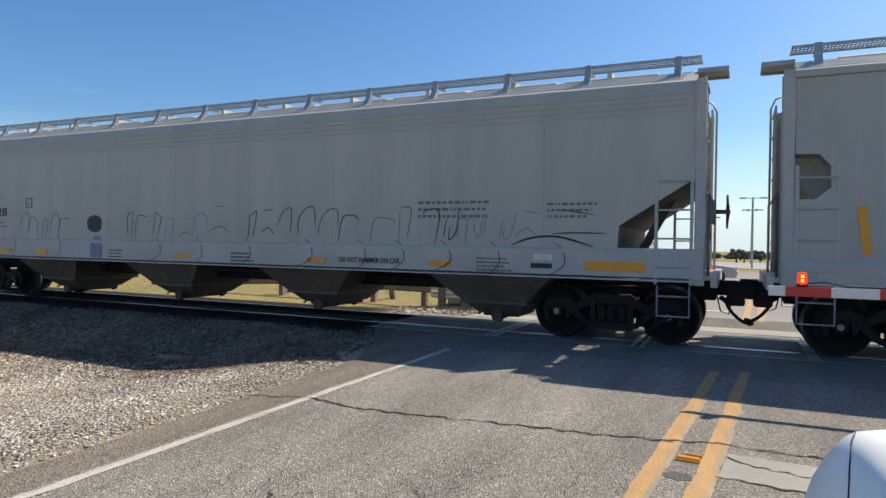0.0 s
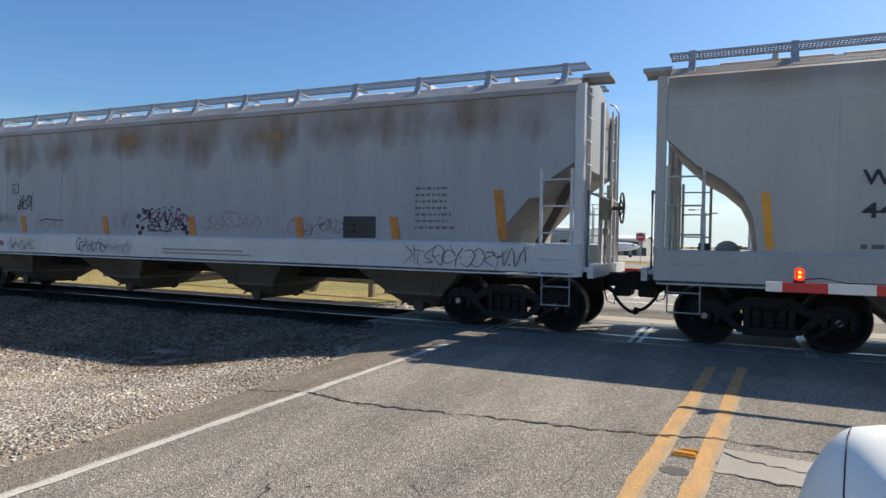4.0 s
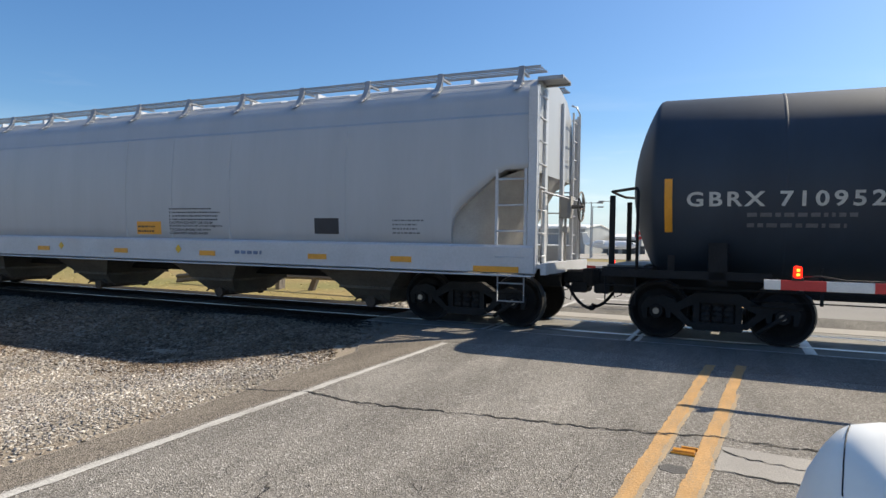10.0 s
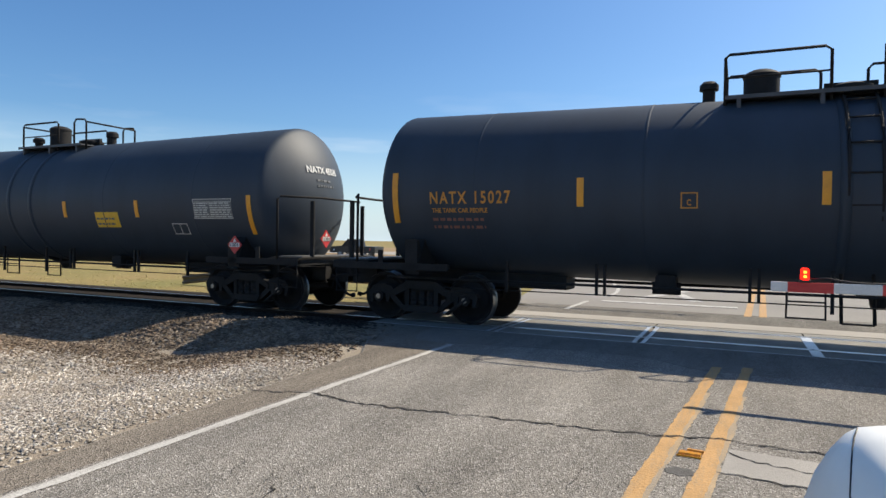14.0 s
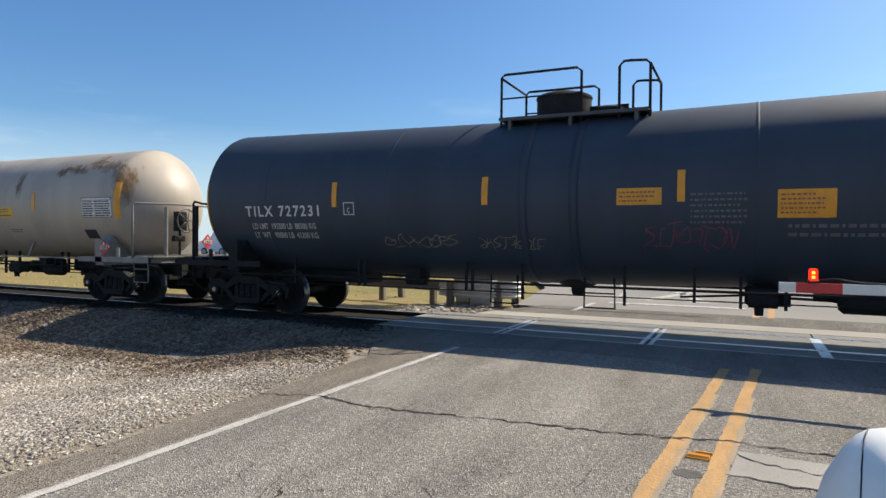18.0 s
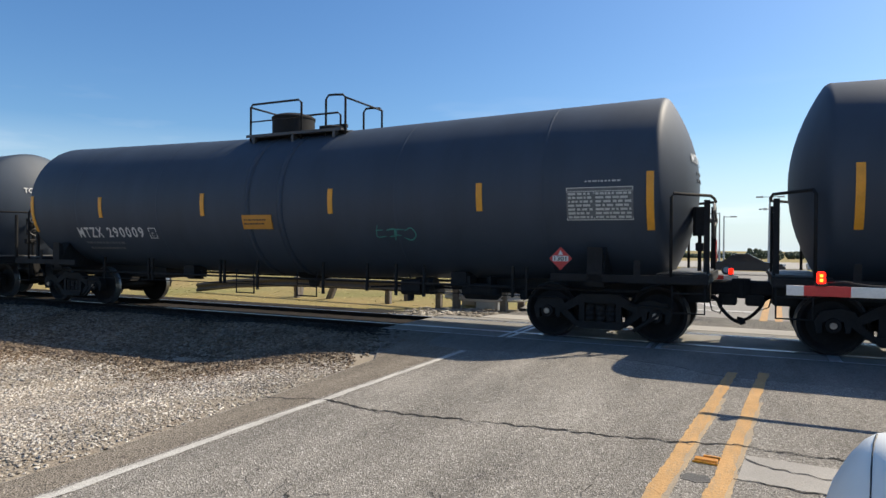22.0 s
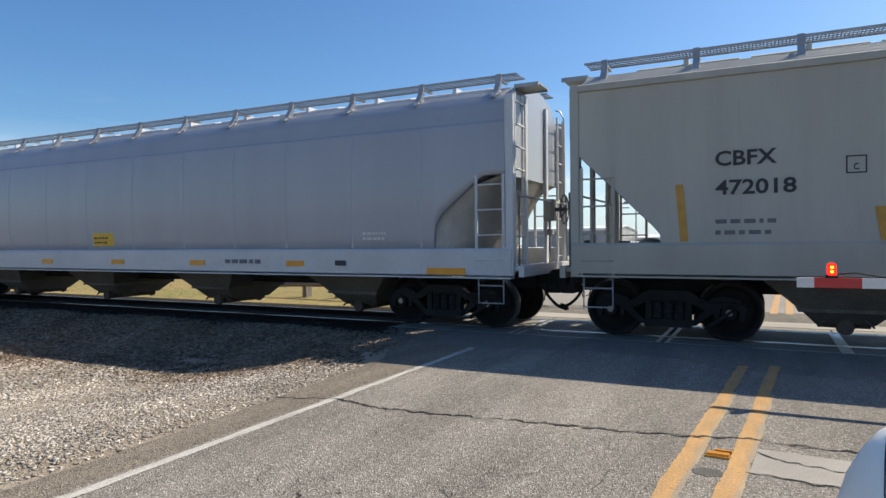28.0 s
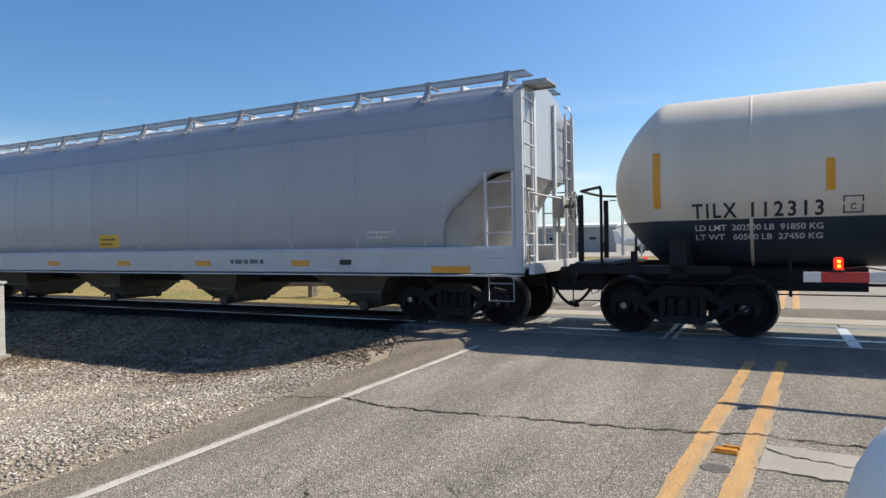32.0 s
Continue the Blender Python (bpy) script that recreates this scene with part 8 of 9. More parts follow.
def build_signal():
    """The far crossing signal: crossbuck, lamps on a cross arm, bell."""
    m = thing("crossing_signal", "crossing signal mast with a white crossbuck and round lamps", "crossing signal", pose(-7.1, 16.7, -0.1, 0, 0, 22))
    part("base", Build().box(-0.35, 0.35, -0.35, 0.35, 0, 0.25, 0.03), CONCRETE, m)
    part("mast", Build().lathe([(0.0, 0.075), (4.62, 0.075), (4.66, 0.001)], 2, n=14), MAST_ALU, m)
    blade("RAIL", "ROAD", 45, m)
    blade("CROS", "SING", -45, m)
    part("cross_arm", Build().rod((-0.85, -0.05, 2.85), (0.85, -0.05, 2.85), 0.035, 8).rod((-0.15, -0.05, 3.5), (0.55, -0.05, 3.5), 0.025, 6).rod((0.1, 0.05, 4.0), (0.85, 0.05, 3.97), 0.03, 6), MAST_ALU, m)
    for x, y, lit in ((-0.5, -0.16, False), (0.20, -0.16, True), (-0.2, 0.1, False), (0.52, 0.1, False)):
        s = -1 if y < 0 else 1
        h = part("lamp_disc", Build().lathe([(0, 0.25), (0.02, 0.25), (0.02, 0.001)], 1, (x, y, 2.75), 24).lathe([(0, 0.001), (0, 0.25)], 1, (x, y, 2.75), 24), BLACK_SHEET, m)
        part("lens", Build().lathe([(0.05 * s, 0.001), (0.035 * s, 0.12), (0.0, 0.145)], 1, (x, y, 2.75), 20), RED_LAMP if lit else DARK_LENS, h)
        hood = Build()
        for k in range(10):
            a0, a1 = math.radians(-10 + k * 20), math.radians(10 + k * 20)
            hood.quad([(x + 0.155 * math.cos(a0), y, 2.75 + 0.155 * math.sin(a0)), (x + 0.155 * math.cos(a1), y, 2.75 + 0.155 * math.sin(a1)),
                       (x + 0.155 * math.cos(a1), y + s * 0.24, 2.75 + 0.155 * math.sin(a1)), (x + 0.155 * math.cos(a0), y + s * 0.24, 2.75 + 0.155 * math.sin(a0))], True)
        part("hood", hood, BLACK_SHEET, h)
    for x in (0.14, 0.36):
        part("side_lamp", Build().lathe([(-0.02, 0.001), (-0.02, 0.21), (0.0, 0.21), (0.0, 0.12), (0.22, 0.13)], 0, (x, -0.1, 3.25), 20), BLACK_SHEET, m)
    part("control_box", Build().box(0.1, 0.32, -0.1, 0.1, 2.05, 2.3, 0.02), MAST_ALU, m)


def build_guard():
    """A rounded white guard rail round the signal's foot, and timber posts."""
    g = thing("guard_loop", "white rounded guard rail on short posts around the signal foot", "guard rail", pose(-6.25, 15.75, -0.12))
    path = []
    for k in range(13):
        a = math.radians(-120 + k * 20)
        path.append((1.05 * math.cos(a), 0.75 * math.sin(a)))
    path = [(-1.1, -0.45)] + path + [(-1.2, 0.66)]
    for z in (0.36, 0.58):
        b = Build()
        prof = [(-0.03, -0.1), (0.04, -0.05), (0.0, 0.0), (0.04, 0.05), (-0.03, 0.1)]
        for (xa, ya), (xb, yb) in zip(path, path[1:]):
            d = math.hypot(xb - xa, yb - ya)
            nx, ny = (yb - ya) / d, -(xb - xa) / d
            for (o0, z0), (o1, z1) in zip(prof, prof[1:]):
                b.quad([(xa + nx * o0, ya + ny * o0, z + z0), (xb + nx * o0, yb + ny * o0, z + z0), (xb + nx * o1, yb + ny * o1, z + z1), (xa + nx * o1, ya + ny * o1, z + z1)], True)
        part("rail_beam", b, RAIL_WHITE, g)
    for x, y in ((-0.7, -0.65), (0.6, -0.6), (0.7, 0.45), (-0.6, 0.6)):
        part("post", Build().box(x - 0.09, x + 0.09, y - 0.05, y + 0.12, -0.1, 0.66, 0.02), POST_GREY, g)
    for k, (x, y, lean) in enumerate(((-13.4, 16.85, 2), (-12.1, 16.7, 24), (-9.6, 17.3, -6))):
        p = part("timber_post", Build().box(-0.09, 0.09, -0.09, 0.09, -0.1, 0.62, 0.02), POST_GREY, None, at=pose(x, y, -0.15, 0, lean, 0))
        tagged(p, "short leaning weathered timber post in the grass", "post", "posts in the grass")
    beam = thing("guard_beam", "weathered guard rail on timber posts beside the track", "guard rail", pose(-7.3, 15.6, -0.12))
    pts = [(0, 0, 0.5), (-2.0, 0.35, 0.5), (-4.4, 0.6, 0.5), (-6.4, 0.75, 0.46), (-8.4, 0.85, 0.34), (-10.4, 0.95, 0.12)]
    b = Build()
    prof = [(0.0, -0.15), (-0.05, -0.09), (0.02, 0.0), (-0.05, 0.09), (0.0, 0.15)]
    for (xa, ya, za), (xb, yb, zb) in zip(pts, pts[1:]):
        for (o0, z0), (o1, z1) in zip(prof, prof[1:]):
            b.quad([(xa, ya + o0, za + z0), (xb, yb + o0, zb + z0), (xb, yb + o1, zb + z1), (xa, ya + o1, za + z1)], True)
    part("rail_beam", b, POST_GREY, beam)
    for x, y in ((-0.5, 0.12), (-2.3, 0.42), (-5.9, 0.75)):
        part("post", Build().box(x - 0.08, x + 0.08, y + 0.03, y + 0.2, -0.1, 0.64, 0.02), POST_GREY, beam)


def build_marker():
    m = thing("pavement_marker", "amber raised reflector between the yellow lines", "road marker", pose(-0.295, 5.0, 0.0, 0, 0, -4))
    part("body", Build().prism([(-0.05, 0.002), (0.05, 0.002), (0.028, 0.026), (-0.028, 0.026)], 0, -0.075, 0.075), AMBER, m)
    part("chip", Build().prism([(0.07, 0.002), (0.13, 0.002), (0.115, 0.02), (0.085, 0.022)], 0, -0.03, 0.085), AMBER, m)
    part("face", Build().box(-0.085, 0.085, -0.056, -0.052, 0.004, 0.016), YELLOW_TAPE, m)


def build_car():
    """The white car beside the camera: only its mirror reaches into view."""
    c = thing("car", "white car with a rounded painted door mirror", "car", pose(1.35, 0.35, 0))
    side = [(-2.55, 0.3), (-2.62, 0.6), (-2.5, 0.95), (-1.9, 1.0), (-0.6, 0.98), (0.75, 0.97), (1.5, 0.88), (1.9, 0.72), (1.98, 0.45), (1.85, 0.28)]
    b = Build()
    rows = [(-0.92, 0.06), (-0.86, 0.0), (0.86, 0.0), (0.92, 0.06)]
    rings = [[(x, y * (1 - d * 0.3), z - (d if z > 0.5 else -d)) for y, z in side] for x, d in rows]
    k = len(side)
    b.v = [p for ring in rings for p in ring]
    for i in range(3):
        for j in range(k):
            q = (j + 1) % k
            b.f.append((i * k + j, i * k + q, (i + 1) * k + q, (i + 1) * k + j))
            b.s.append(False)
    b.f += [tuple(range(k)), tuple(range(3 * k, 4 * k))]
    b.s += [False, False]
    part("body", b, CAR_WHITE, c)
    cabin = [(-2.3, 0.99), (-1.9, 1.36), (-1.4, 1.43), (-0.2, 1.43), (0.75, 0.97)]
    part("cabin", Build().prism([(y, z) for y, z in cabin], 0, -0.72, 0.72), CAR_GLASS, c, "dark glazed cabin")
    part("roof", Build().prism([(-1.95, 1.36), (-1.4, 1.435), (-0.2, 1.435), (-0.1, 1.39), (-0.2, 1.47), (-1.4, 1.475)], 0, -0.7, 0.7), CAR_WHITE, c)
    for x in (-0.72, 0.72):
        part("headlight", Build().box(x - 0.17, x + 0.17, 1.78, 1.96, 0.6, 0.72, 0.03), CAR_GLASS, c)
    for y in (-1.75, 1.15):
        for x in (-0.82, 0.82):
            w = part("wheel", Build().lathe([(-0.1, 0.001), (-0.1, 0.2), (-0.11, 0.3), (-0.09, 0.33), (0.09, 0.33), (0.11, 0.3), (0.1, 0.2), (0.1, 0.001)], 0, (x, y, 0.33), 20), TRIM, c)
            part("rim", Build().lathe([(-0.115, 0.001), (-0.112, 0.2)], 0, (x, y, 0.33), 20), MAST_ALU, w)
    build_mirror(c)


# outline of the mirror housing, seen along the road, from its outer foot over the top
MIRROR_RIM = [(0.072, 1.17), (0.072, 1.205), (0.078, 1.236), (0.089, 1.274), (0.105, 1.305), (0.12, 1.325), (0.133, 1.334), (0.165, 1.341), (0.24, 1.345),
              (0.31, 1.338), (0.345, 1.31), (0.352, 1.25), (0.34, 1.17), (0.3, 1.12), (0.22, 1.105), (0.13, 1.11), (0.085, 1.13)]
MIRROR_MID = (0.21, 1.225)
MIRROR_DEPTH = [(0.0, 0.738), (0.15, 0.742), (0.32, 0.754), (0.6, 0.795), (0.8, 0.834), (0.92, 0.866), (1.0, 0.9)]


def mirror_y(x, z):
    """The housing's rear face at a place inside its rim."""
    cx, cz = MIRROR_MID
    best = 1.0
    a = math.atan2(z - cz, x - cx)
    rim = MIRROR_RIM + MIRROR_RIM[:1]
    for (xa, za), (xb, zb) in zip(rim, rim[1:]):
        dx, dz, ex, ez = math.cos(a), math.sin(a), xb - xa, zb - za
        det = dx * -ez + ex * dz
        if abs(det) < 1e-9:
            continue
        u = ((xa - cx) * -ez + ex * (za - cz)) / det
        w = (dx * (za - cz) - dz * (xa - cx)) / det
        if u > 0 and -1e-6 <= w <= 1 + 1e-6:
            best = math.hypot(x - cx, z - cz) / u
    return float(np.interp(best, [d[0] for d in MIRROR_DEPTH], [d[1] for d in MIRROR_DEPTH]))


def build_mirror(c):
    """The door mirror's painted housing, with the seam of its cap and its arm."""
    b = Build()
    cx, cz = MIRROR_MID
    rim = []
    for k, p in enumerate(MIRROR_RIM):
        q = MIRROR_RIM[(k + 1) % len(MIRROR_RIM)]
        rim += [p, ((p[0] + q[0]) / 2, (p[1] + q[1]) / 2)]
    rings = [(0.05, 0.738)] + MIRROR_DEPTH[1:] + [(0.96, 0.92), (0.84, 0.95), (0.65, 0.975), (0.35, 0.985)]
    n = len(rim)
    for k, y in rings:
        b.v += [(cx + (x - cx) * k - 1.35, y - 0.35, cz + (z - cz) * k) for x, z in rim]
    for i in range(len(rings) - 1):
        for j in range(n):
            b.f.append((i * n + j, i * n + (j + 1) % n, (i + 1) * n + (j + 1) % n, (i + 1) * n + j))
            b.s.append(True)
    m = (len(rings) - 1) * n
    b.f += [tuple(range(n)), tuple(range(m, m + n))]
    b.s += [True, True]
    shell = part("door_mirror", b, CAR_WHITE, c, "white painted mirror housing")
    line = []
    for k in range(16):
        z = 1.3336 - 0.00426 * k
        x = float(np.interp(z, [1.2739, 1.2853, 1.3007, 1.3159, 1.3255, 1.3336], [0.1177, 0.1191, 0.1211, 0.1241, 0.1277, 0.1327]))
        line.append((x - 1.35, mirror_y(x, z) - 0.3505, z))
    part("seam", Build().tube(line, 0.001, 6), TRIM, shell)
    part("arm", Build().box(-1.08, -0.84, 0.54, 0.62, 1.08, 1.16, 0.015), TRIM, shell)


def build_cabinet():
    c = thing("signal_cabinet", "small pale grey metal cabinet on the gravel", "cabinet", pose(-12.9, 6.5, -0.43))
    part("body", Build().box(-0.4, 0.38, -0.3, 0.3, 0.05, 1.36, 0.02), GREY_PANEL, c)
    part("lid", Build().box(-0.43, 0.41, -0.33, 0.33, 1.36, 1.4, 0.01), GREY_PANEL, c)
    part("footing", Build().box(-0.45, 0.43, -0.36, 0.36, -0.05, 0.05), CONCRETE, c)
    part("door", Build().box(-0.32, 0.32, -0.31, -0.3, 0.12, 1.25), GREY_PANEL, c)


build_gate()
build_far_gate()
build_signal()
build_guard()
build_marker()
build_car()
build_cabinet()


# ---- the distance ----
WALL_METAL = shade("grey_ribbed_metal", (0.34, 0.35, 0.35), 0.5, 0.1, var=0.12, scale=0.4, fine=6, bump=0.1)
ROOF_WHITE = shade("white_metal_roof", (0.75, 0.75, 0.73), 0.45, var=0.08, scale=0.3, fine=6, bump=0.05)
DOOR_DARK = shade("dark_door", (0.06, 0.065, 0.07), 0.5, var=0.2, bump=0.1)
LEAVES = shade("far_foliage", (0.075, 0.10, 0.055), 0.9, var=0.4, scale=0.6, fine=5, bump=0.4)
BARK = shade("bark", (0.10, 0.075, 0.055), 0.95, var=0.3, bump=0.4)
PLANE_WHITE = shade("white_aircraft_paint", (0.78, 0.78, 0.77), 0.3, var=0.05, scale=0.5, bump=0.0)
GLASS_DARK = shade("dark_car_glass", (0.02, 0.024, 0.03), 0.08, var=0.1, bump=0.0)
SIGN_YELLOW = shade("yellow_sign_sheet", (0.7, 0.42, 0.02), 0.5, var=0.1, bump=0.0)
PAINTS = {
    "silver": shade("silver_car_paint", (0.42, 0.43, 0.45), 0.3, 0.4, var=0.05, bump=0.0),
    "navy": shade("navy_car_paint", (0.02, 0.03, 0.06), 0.25, var=0.05, bump=0.0),
    "maroon": shade("maroon_car_paint", (0.14, 0.015, 0.025), 0.25, var=0.05, bump=0.0),
    "black": shade("black_car_paint", (0.02, 0.022, 0.025), 0.25, var=0.05, bump=0.0),
    "blue": shade("blue_truck_paint", (0.02, 0.05, 0.16), 0.25, var=0.05, bump=0.0),
    "white": shade("white_van_paint", (0.84, 0.84, 0.83), 0.3, var=0.05, bump=0.0),
}
DRIVERS = []


def hangar(x0, x1, y0, y1, high, seed, label):
    """A metal hangar with ribbed walls, a white low roof, doors and a pair of small windows."""
    z = ground_z(y0) - 0.1
    h = thing("hangar", label, "hangar", pose(0, 0, z))
    mid = (y0 + y1) / 2
    part("wall", Build().box(x0, x1, y0, y0 + 0.3, -0.6, high), WALL_METAL, h)
    part("wall", Build().box(x0, x1, y1 - 0.3, y1, -0.8, high), WALL_METAL, h)
    for x in (x0, x1 - 0.3):
        part("gable", Build().prism([(y0 + 0.31, -0.8), (y1 - 0.31, -0.8), (y1 - 0.31, high), (mid, high + 1.1), (y0 + 0.31, high)], 0, x, x + 0.3), WALL_METAL, h)
    for a, c, p, q in ((y0 - 0.5, mid, high - 0.02, high + 1.15), (mid, y1 + 0.5, high + 1.15, high - 0.02)):
        b = Build()
        b.prism([(a, p), (c, q), (c, q + 0.22), (a, p + 0.22)], 0, x0 - 0.4, x1 + 0.4)
        part("roof", b, ROOF_WHITE, h)
    part("fascia", Build().box(x0 - 0.4, x1 + 0.4, y0 - 0.62, y0 - 0.5, high - 0.15, high + 0.38), ROOF_WHITE, h)
    n = int((x1 - x0) / 1.1)
    for k in range(1, n):
        x = x0 + (x1 - x0) * k / n
        part("rib", kept(("rib", high), lambda b: b.box(-0.05, 0.05, -0.06, 0.0, 0, high - 0.2) and None), WALL_METAL, h, at=pose(x, y0, 0))
    r = random.Random(seed)
    for k in range(4):
        x = x0 + (x1 - x0) * (k + 0.5) / 4 + r.uniform(-1.5, 1.5)
        d = part("door", Build().box(x - 0.6, x + 0.6, y0 - 0.12, y0 - 0.06, 0.05, 2.2), DOOR_DARK, h)
        part("handle", Build().box(x + 0.4, x + 0.46, y0 - 0.18, y0 - 0.12, 1.0, 1.2), MAST_ALU, d)
    for k in range(2):
        x = x0 + (x1 - x0) * (0.3 + 0.45 * k)
        w = part("window", Build().box(x - 0.8, x + 0.8, y0 - 0.1, y0 - 0.06, 2.9, 3.6), GLASS_DARK, h)
        part("frame", Build().box(x - 0.9, x + 0.9, y0 - 0.14, y0 - 0.06, 2.82, 2.9), ROOF_WHITE, w)


def pole(x, y, high, arms):
    p = thing("light_pole", "tall slim grey parking-lot light pole", "light pole", pose(x, y, ground_z(y) - 0.1), "light poles beyond the street")
    part("shaft", Build().lathe([(-0.2, 0.13), (high, 0.07), (high + 0.02, 0.001)], 2, n=10), MAST_ALU, p)
    for s in arms:
        part("lamp_head", Build().box(min(0, s * 1.3), max(0, s * 1.3), -0.05, 0.05, high - 0.15, high - 0.07).box(min(s * 0.8, s * 1.6), max(s * 0.8, s * 1.6), -0.18, 0.18, high - 0.2, high - 0.02, 0.04), MAST_ALU, p)


def airplane():
    a = thing("airplane", "small white parked airplane on the apron", "airplane", pose(-21.5, 128, ground_z(128) - 0.1))
    prof = [(-5.5, 0.05), (-4.5, 0.4), (-2.5, 0.75), (0, 0.85), (2.8, 0.8), (4.2, 0.5), (4.9, 0.1)]
    part("fuselage", Build().shell(prof, 0, (0, 0, 2.1), 20), PLANE_WHITE, a)
    part("wing", Build().prism([(-0.9, -5.5), (0.3, -5.5), (1.2, 0), (0.3, 5.5), (-0.9, 5.5), (-1.1, 0)], 2, 1.75, 1.9), PLANE_WHITE, a)
    part("tail_fin", Build().prism([(-5.6, 2.2), (-3.9, 2.5), (-5.2, 4.6), (-6.0, 4.6)], 1, -0.08, 0.08), PLANE_WHITE, a)
    part("tailplane", Build().prism([(-6.1, -1.8), (-5.4, -1.8), (-4.9, 0), (-5.4, 1.8), (-6.1, 1.8)], 2, 4.4, 4.5), PLANE_WHITE, a)
    for y in (-1.2, 1.2):
        part("engine", Build().lathe([(-1.0, 0.001), (-1.0, 0.25), (-0.3, 0.38), (0.7, 0.36), (0.75, 0.001)], 0, (-2.2, y, 2.6), 14), PLANE_WHITE, a)
    for x, y in ((3.2, 0), (-0.5, -1.3), (-0.5, 1.3)):
        g = part("landing_gear", Build().box(x - 0.06, x + 0.06, y - 0.06, y + 0.06, 0.3, 1.6), MAST_ALU, a)
        part("wheel", Build().lathe([(-0.1, 0.001), (-0.1, 0.28), (0.1, 0.28), (0.1, 0.001)], 1, (x, y, 0.28), 14), TRIM, g)
    part("window_band", Build().box(3.4, 4.0, -0.55, 0.55, 2.3, 2.6, 0.05), GLASS_DARK, a)


def road_vehicle(kind, paint, label, y, x, t, v):
    """A vehicle on the cross street, at x at time t, with speed v along the street."""
    c = thing("road_vehicle" if kind == "truck" else "car", label, "truck" if kind in ("truck", "pickup") else "car")
    turn = 1 if v > 0 else -1
    hulls = {
        "sedan": ([(-2.25, 0.3), (2.2, 0.3), (2.28, 0.55), (2.1, 0.78), (1.0, 0.92), (-1.6, 0.95), (-2.25, 0.9)], [(-1.75, 0.9), (-1.1, 1.38), (0.1, 1.42), (1.05, 0.88)]),
        "suv": ([(-2.2, 0.35), (2.2, 0.35), (2.25, 0.7), (2.05, 0.98), (1.05, 1.08), (-2.2, 1.1)], [(-2.15, 1.05), (-1.9, 1.66), (0.2, 1.7), (1.1, 1.04)]),
        "pickup": ([(-2.8, 0.45), (2.7, 0.45), (2.75, 0.8), (2.6, 1.08), (1.3, 1.15), (-2.8, 1.12)], [(-0.7, 1.1), (-0.5, 1.8), (0.6, 1.82), (1.35, 1.1)]),
        "truck": ([(-2.6, 0.5), (2.9, 0.5), (2.95, 1.0), (2.8, 1.75), (1.3, 1.95), (-0.9, 1.95), (-0.9, 1.1), (-2.6, 1.1)], [(-0.9, 1.9), (-0.9, 2.9), (0.6, 2.9), (1.3, 1.9)]),
    }
    low, cab = hulls[kind]
    w = 1.2 if kind == "truck" else 0.88
    part("body", Build().prism([(turn * p, q) for p, q in low], 1, -w, w), PAINTS[paint], c)
    part("cabin", Build().prism([(turn * p, q) for p, q in cab], 1, -w + 0.1, w - 0.1), GLASS_DARK if kind != "truck" else PAINTS[paint], c)
    top = [max(q for p, q in cab)] * 2
    xs = sorted(turn * p for p, q in cab if q > top[0] - 0.1)
    part("roof", Build().box(xs[0], xs[-1], -w + 0.08, w - 0.08, top[0] - 0.02, top[0] + 0.05, 0.02), PAINTS[paint], c)
    part("headlight", Build().box(min(turn * 2.1, turn * 2.27), max(turn * 2.1, turn * 2.27), -w - 0.01, -w + 0.3, 0.66, 0.8, 0.02), WHITE_SIGN, c)
    part("tail_light", Build().box(min(-turn * 2.15, -turn * 2.27), max(-turn * 2.15, -turn * 2.27), -w - 0.01, -w + 0.25, 0.75, 0.92, 0.02), RED_SIGN, c)
    r = 0.5 if kind == "truck" else 0.34
    places = [(-1.4, r), (1.4, r)] if kind != "truck" else [(-2.0, r), (-0.9, r), (2.0, r)]
    if kind == "truck":
        part("trailer", Build().box(*sorted((-turn * 1.2, -turn * 14.5)), -1.25, 1.25, 1.15, 3.9, 0.04), PAINTS["white"], c, "plain white box trailer")
        if paint == "navy":
            part("trailer_sign", Build().box(*sorted((-turn * 9.6, -turn * 12.4)), -1.262, -1.252, 2.0, 3.0), BLUE_SPRAY, c)
        places += [(-12.6, r), (-13.6, r)]
    spin = []
    for p, q in places:
        for s in (-1, 1):
            wheel = part("wheel", kept(("road_wheel", r), lambda b: b.lathe([(-0.1, 0.001), (-0.11, r * 0.6), (-0.11, r * 0.9), (-0.08, r), (0.08, r), (0.11, r * 0.9), (0.11, r * 0.6), (0.1, 0.001)], 1, n=16) and None), TRIM, c, at=pose(turn * p, s * (w - 0.08), q))
            part("rim", kept(("road_rim", r), lambda b: b.lathe([(-0.125, 0.001), (-0.118, r * 0.6)], 1, n=12).lathe([(0.118, r * 0.6), (0.125, 0.001)], 1, n=12).box(-r * 0.5, r * 0.5, -0.13, 0.13, -0.03, 0.03) and None), MAST_ALU, wheel)
            spin.append((wheel, (turn * p, s * (w - 0.08), q), r))
    z = ground_z(y) - 0.01
    DRIVERS.append((c, x, y, z, t, v, spin))


def sign_post(name, label, category, x, y, high):
    p = thing(name, label, category, pose(x, y, ground_z(y) - 0.1))
    part("post", Build().box(-0.03, 0.03, -0.02, 0.03, -0.1, high, 0.01), MAST_ALU, p)
    return p


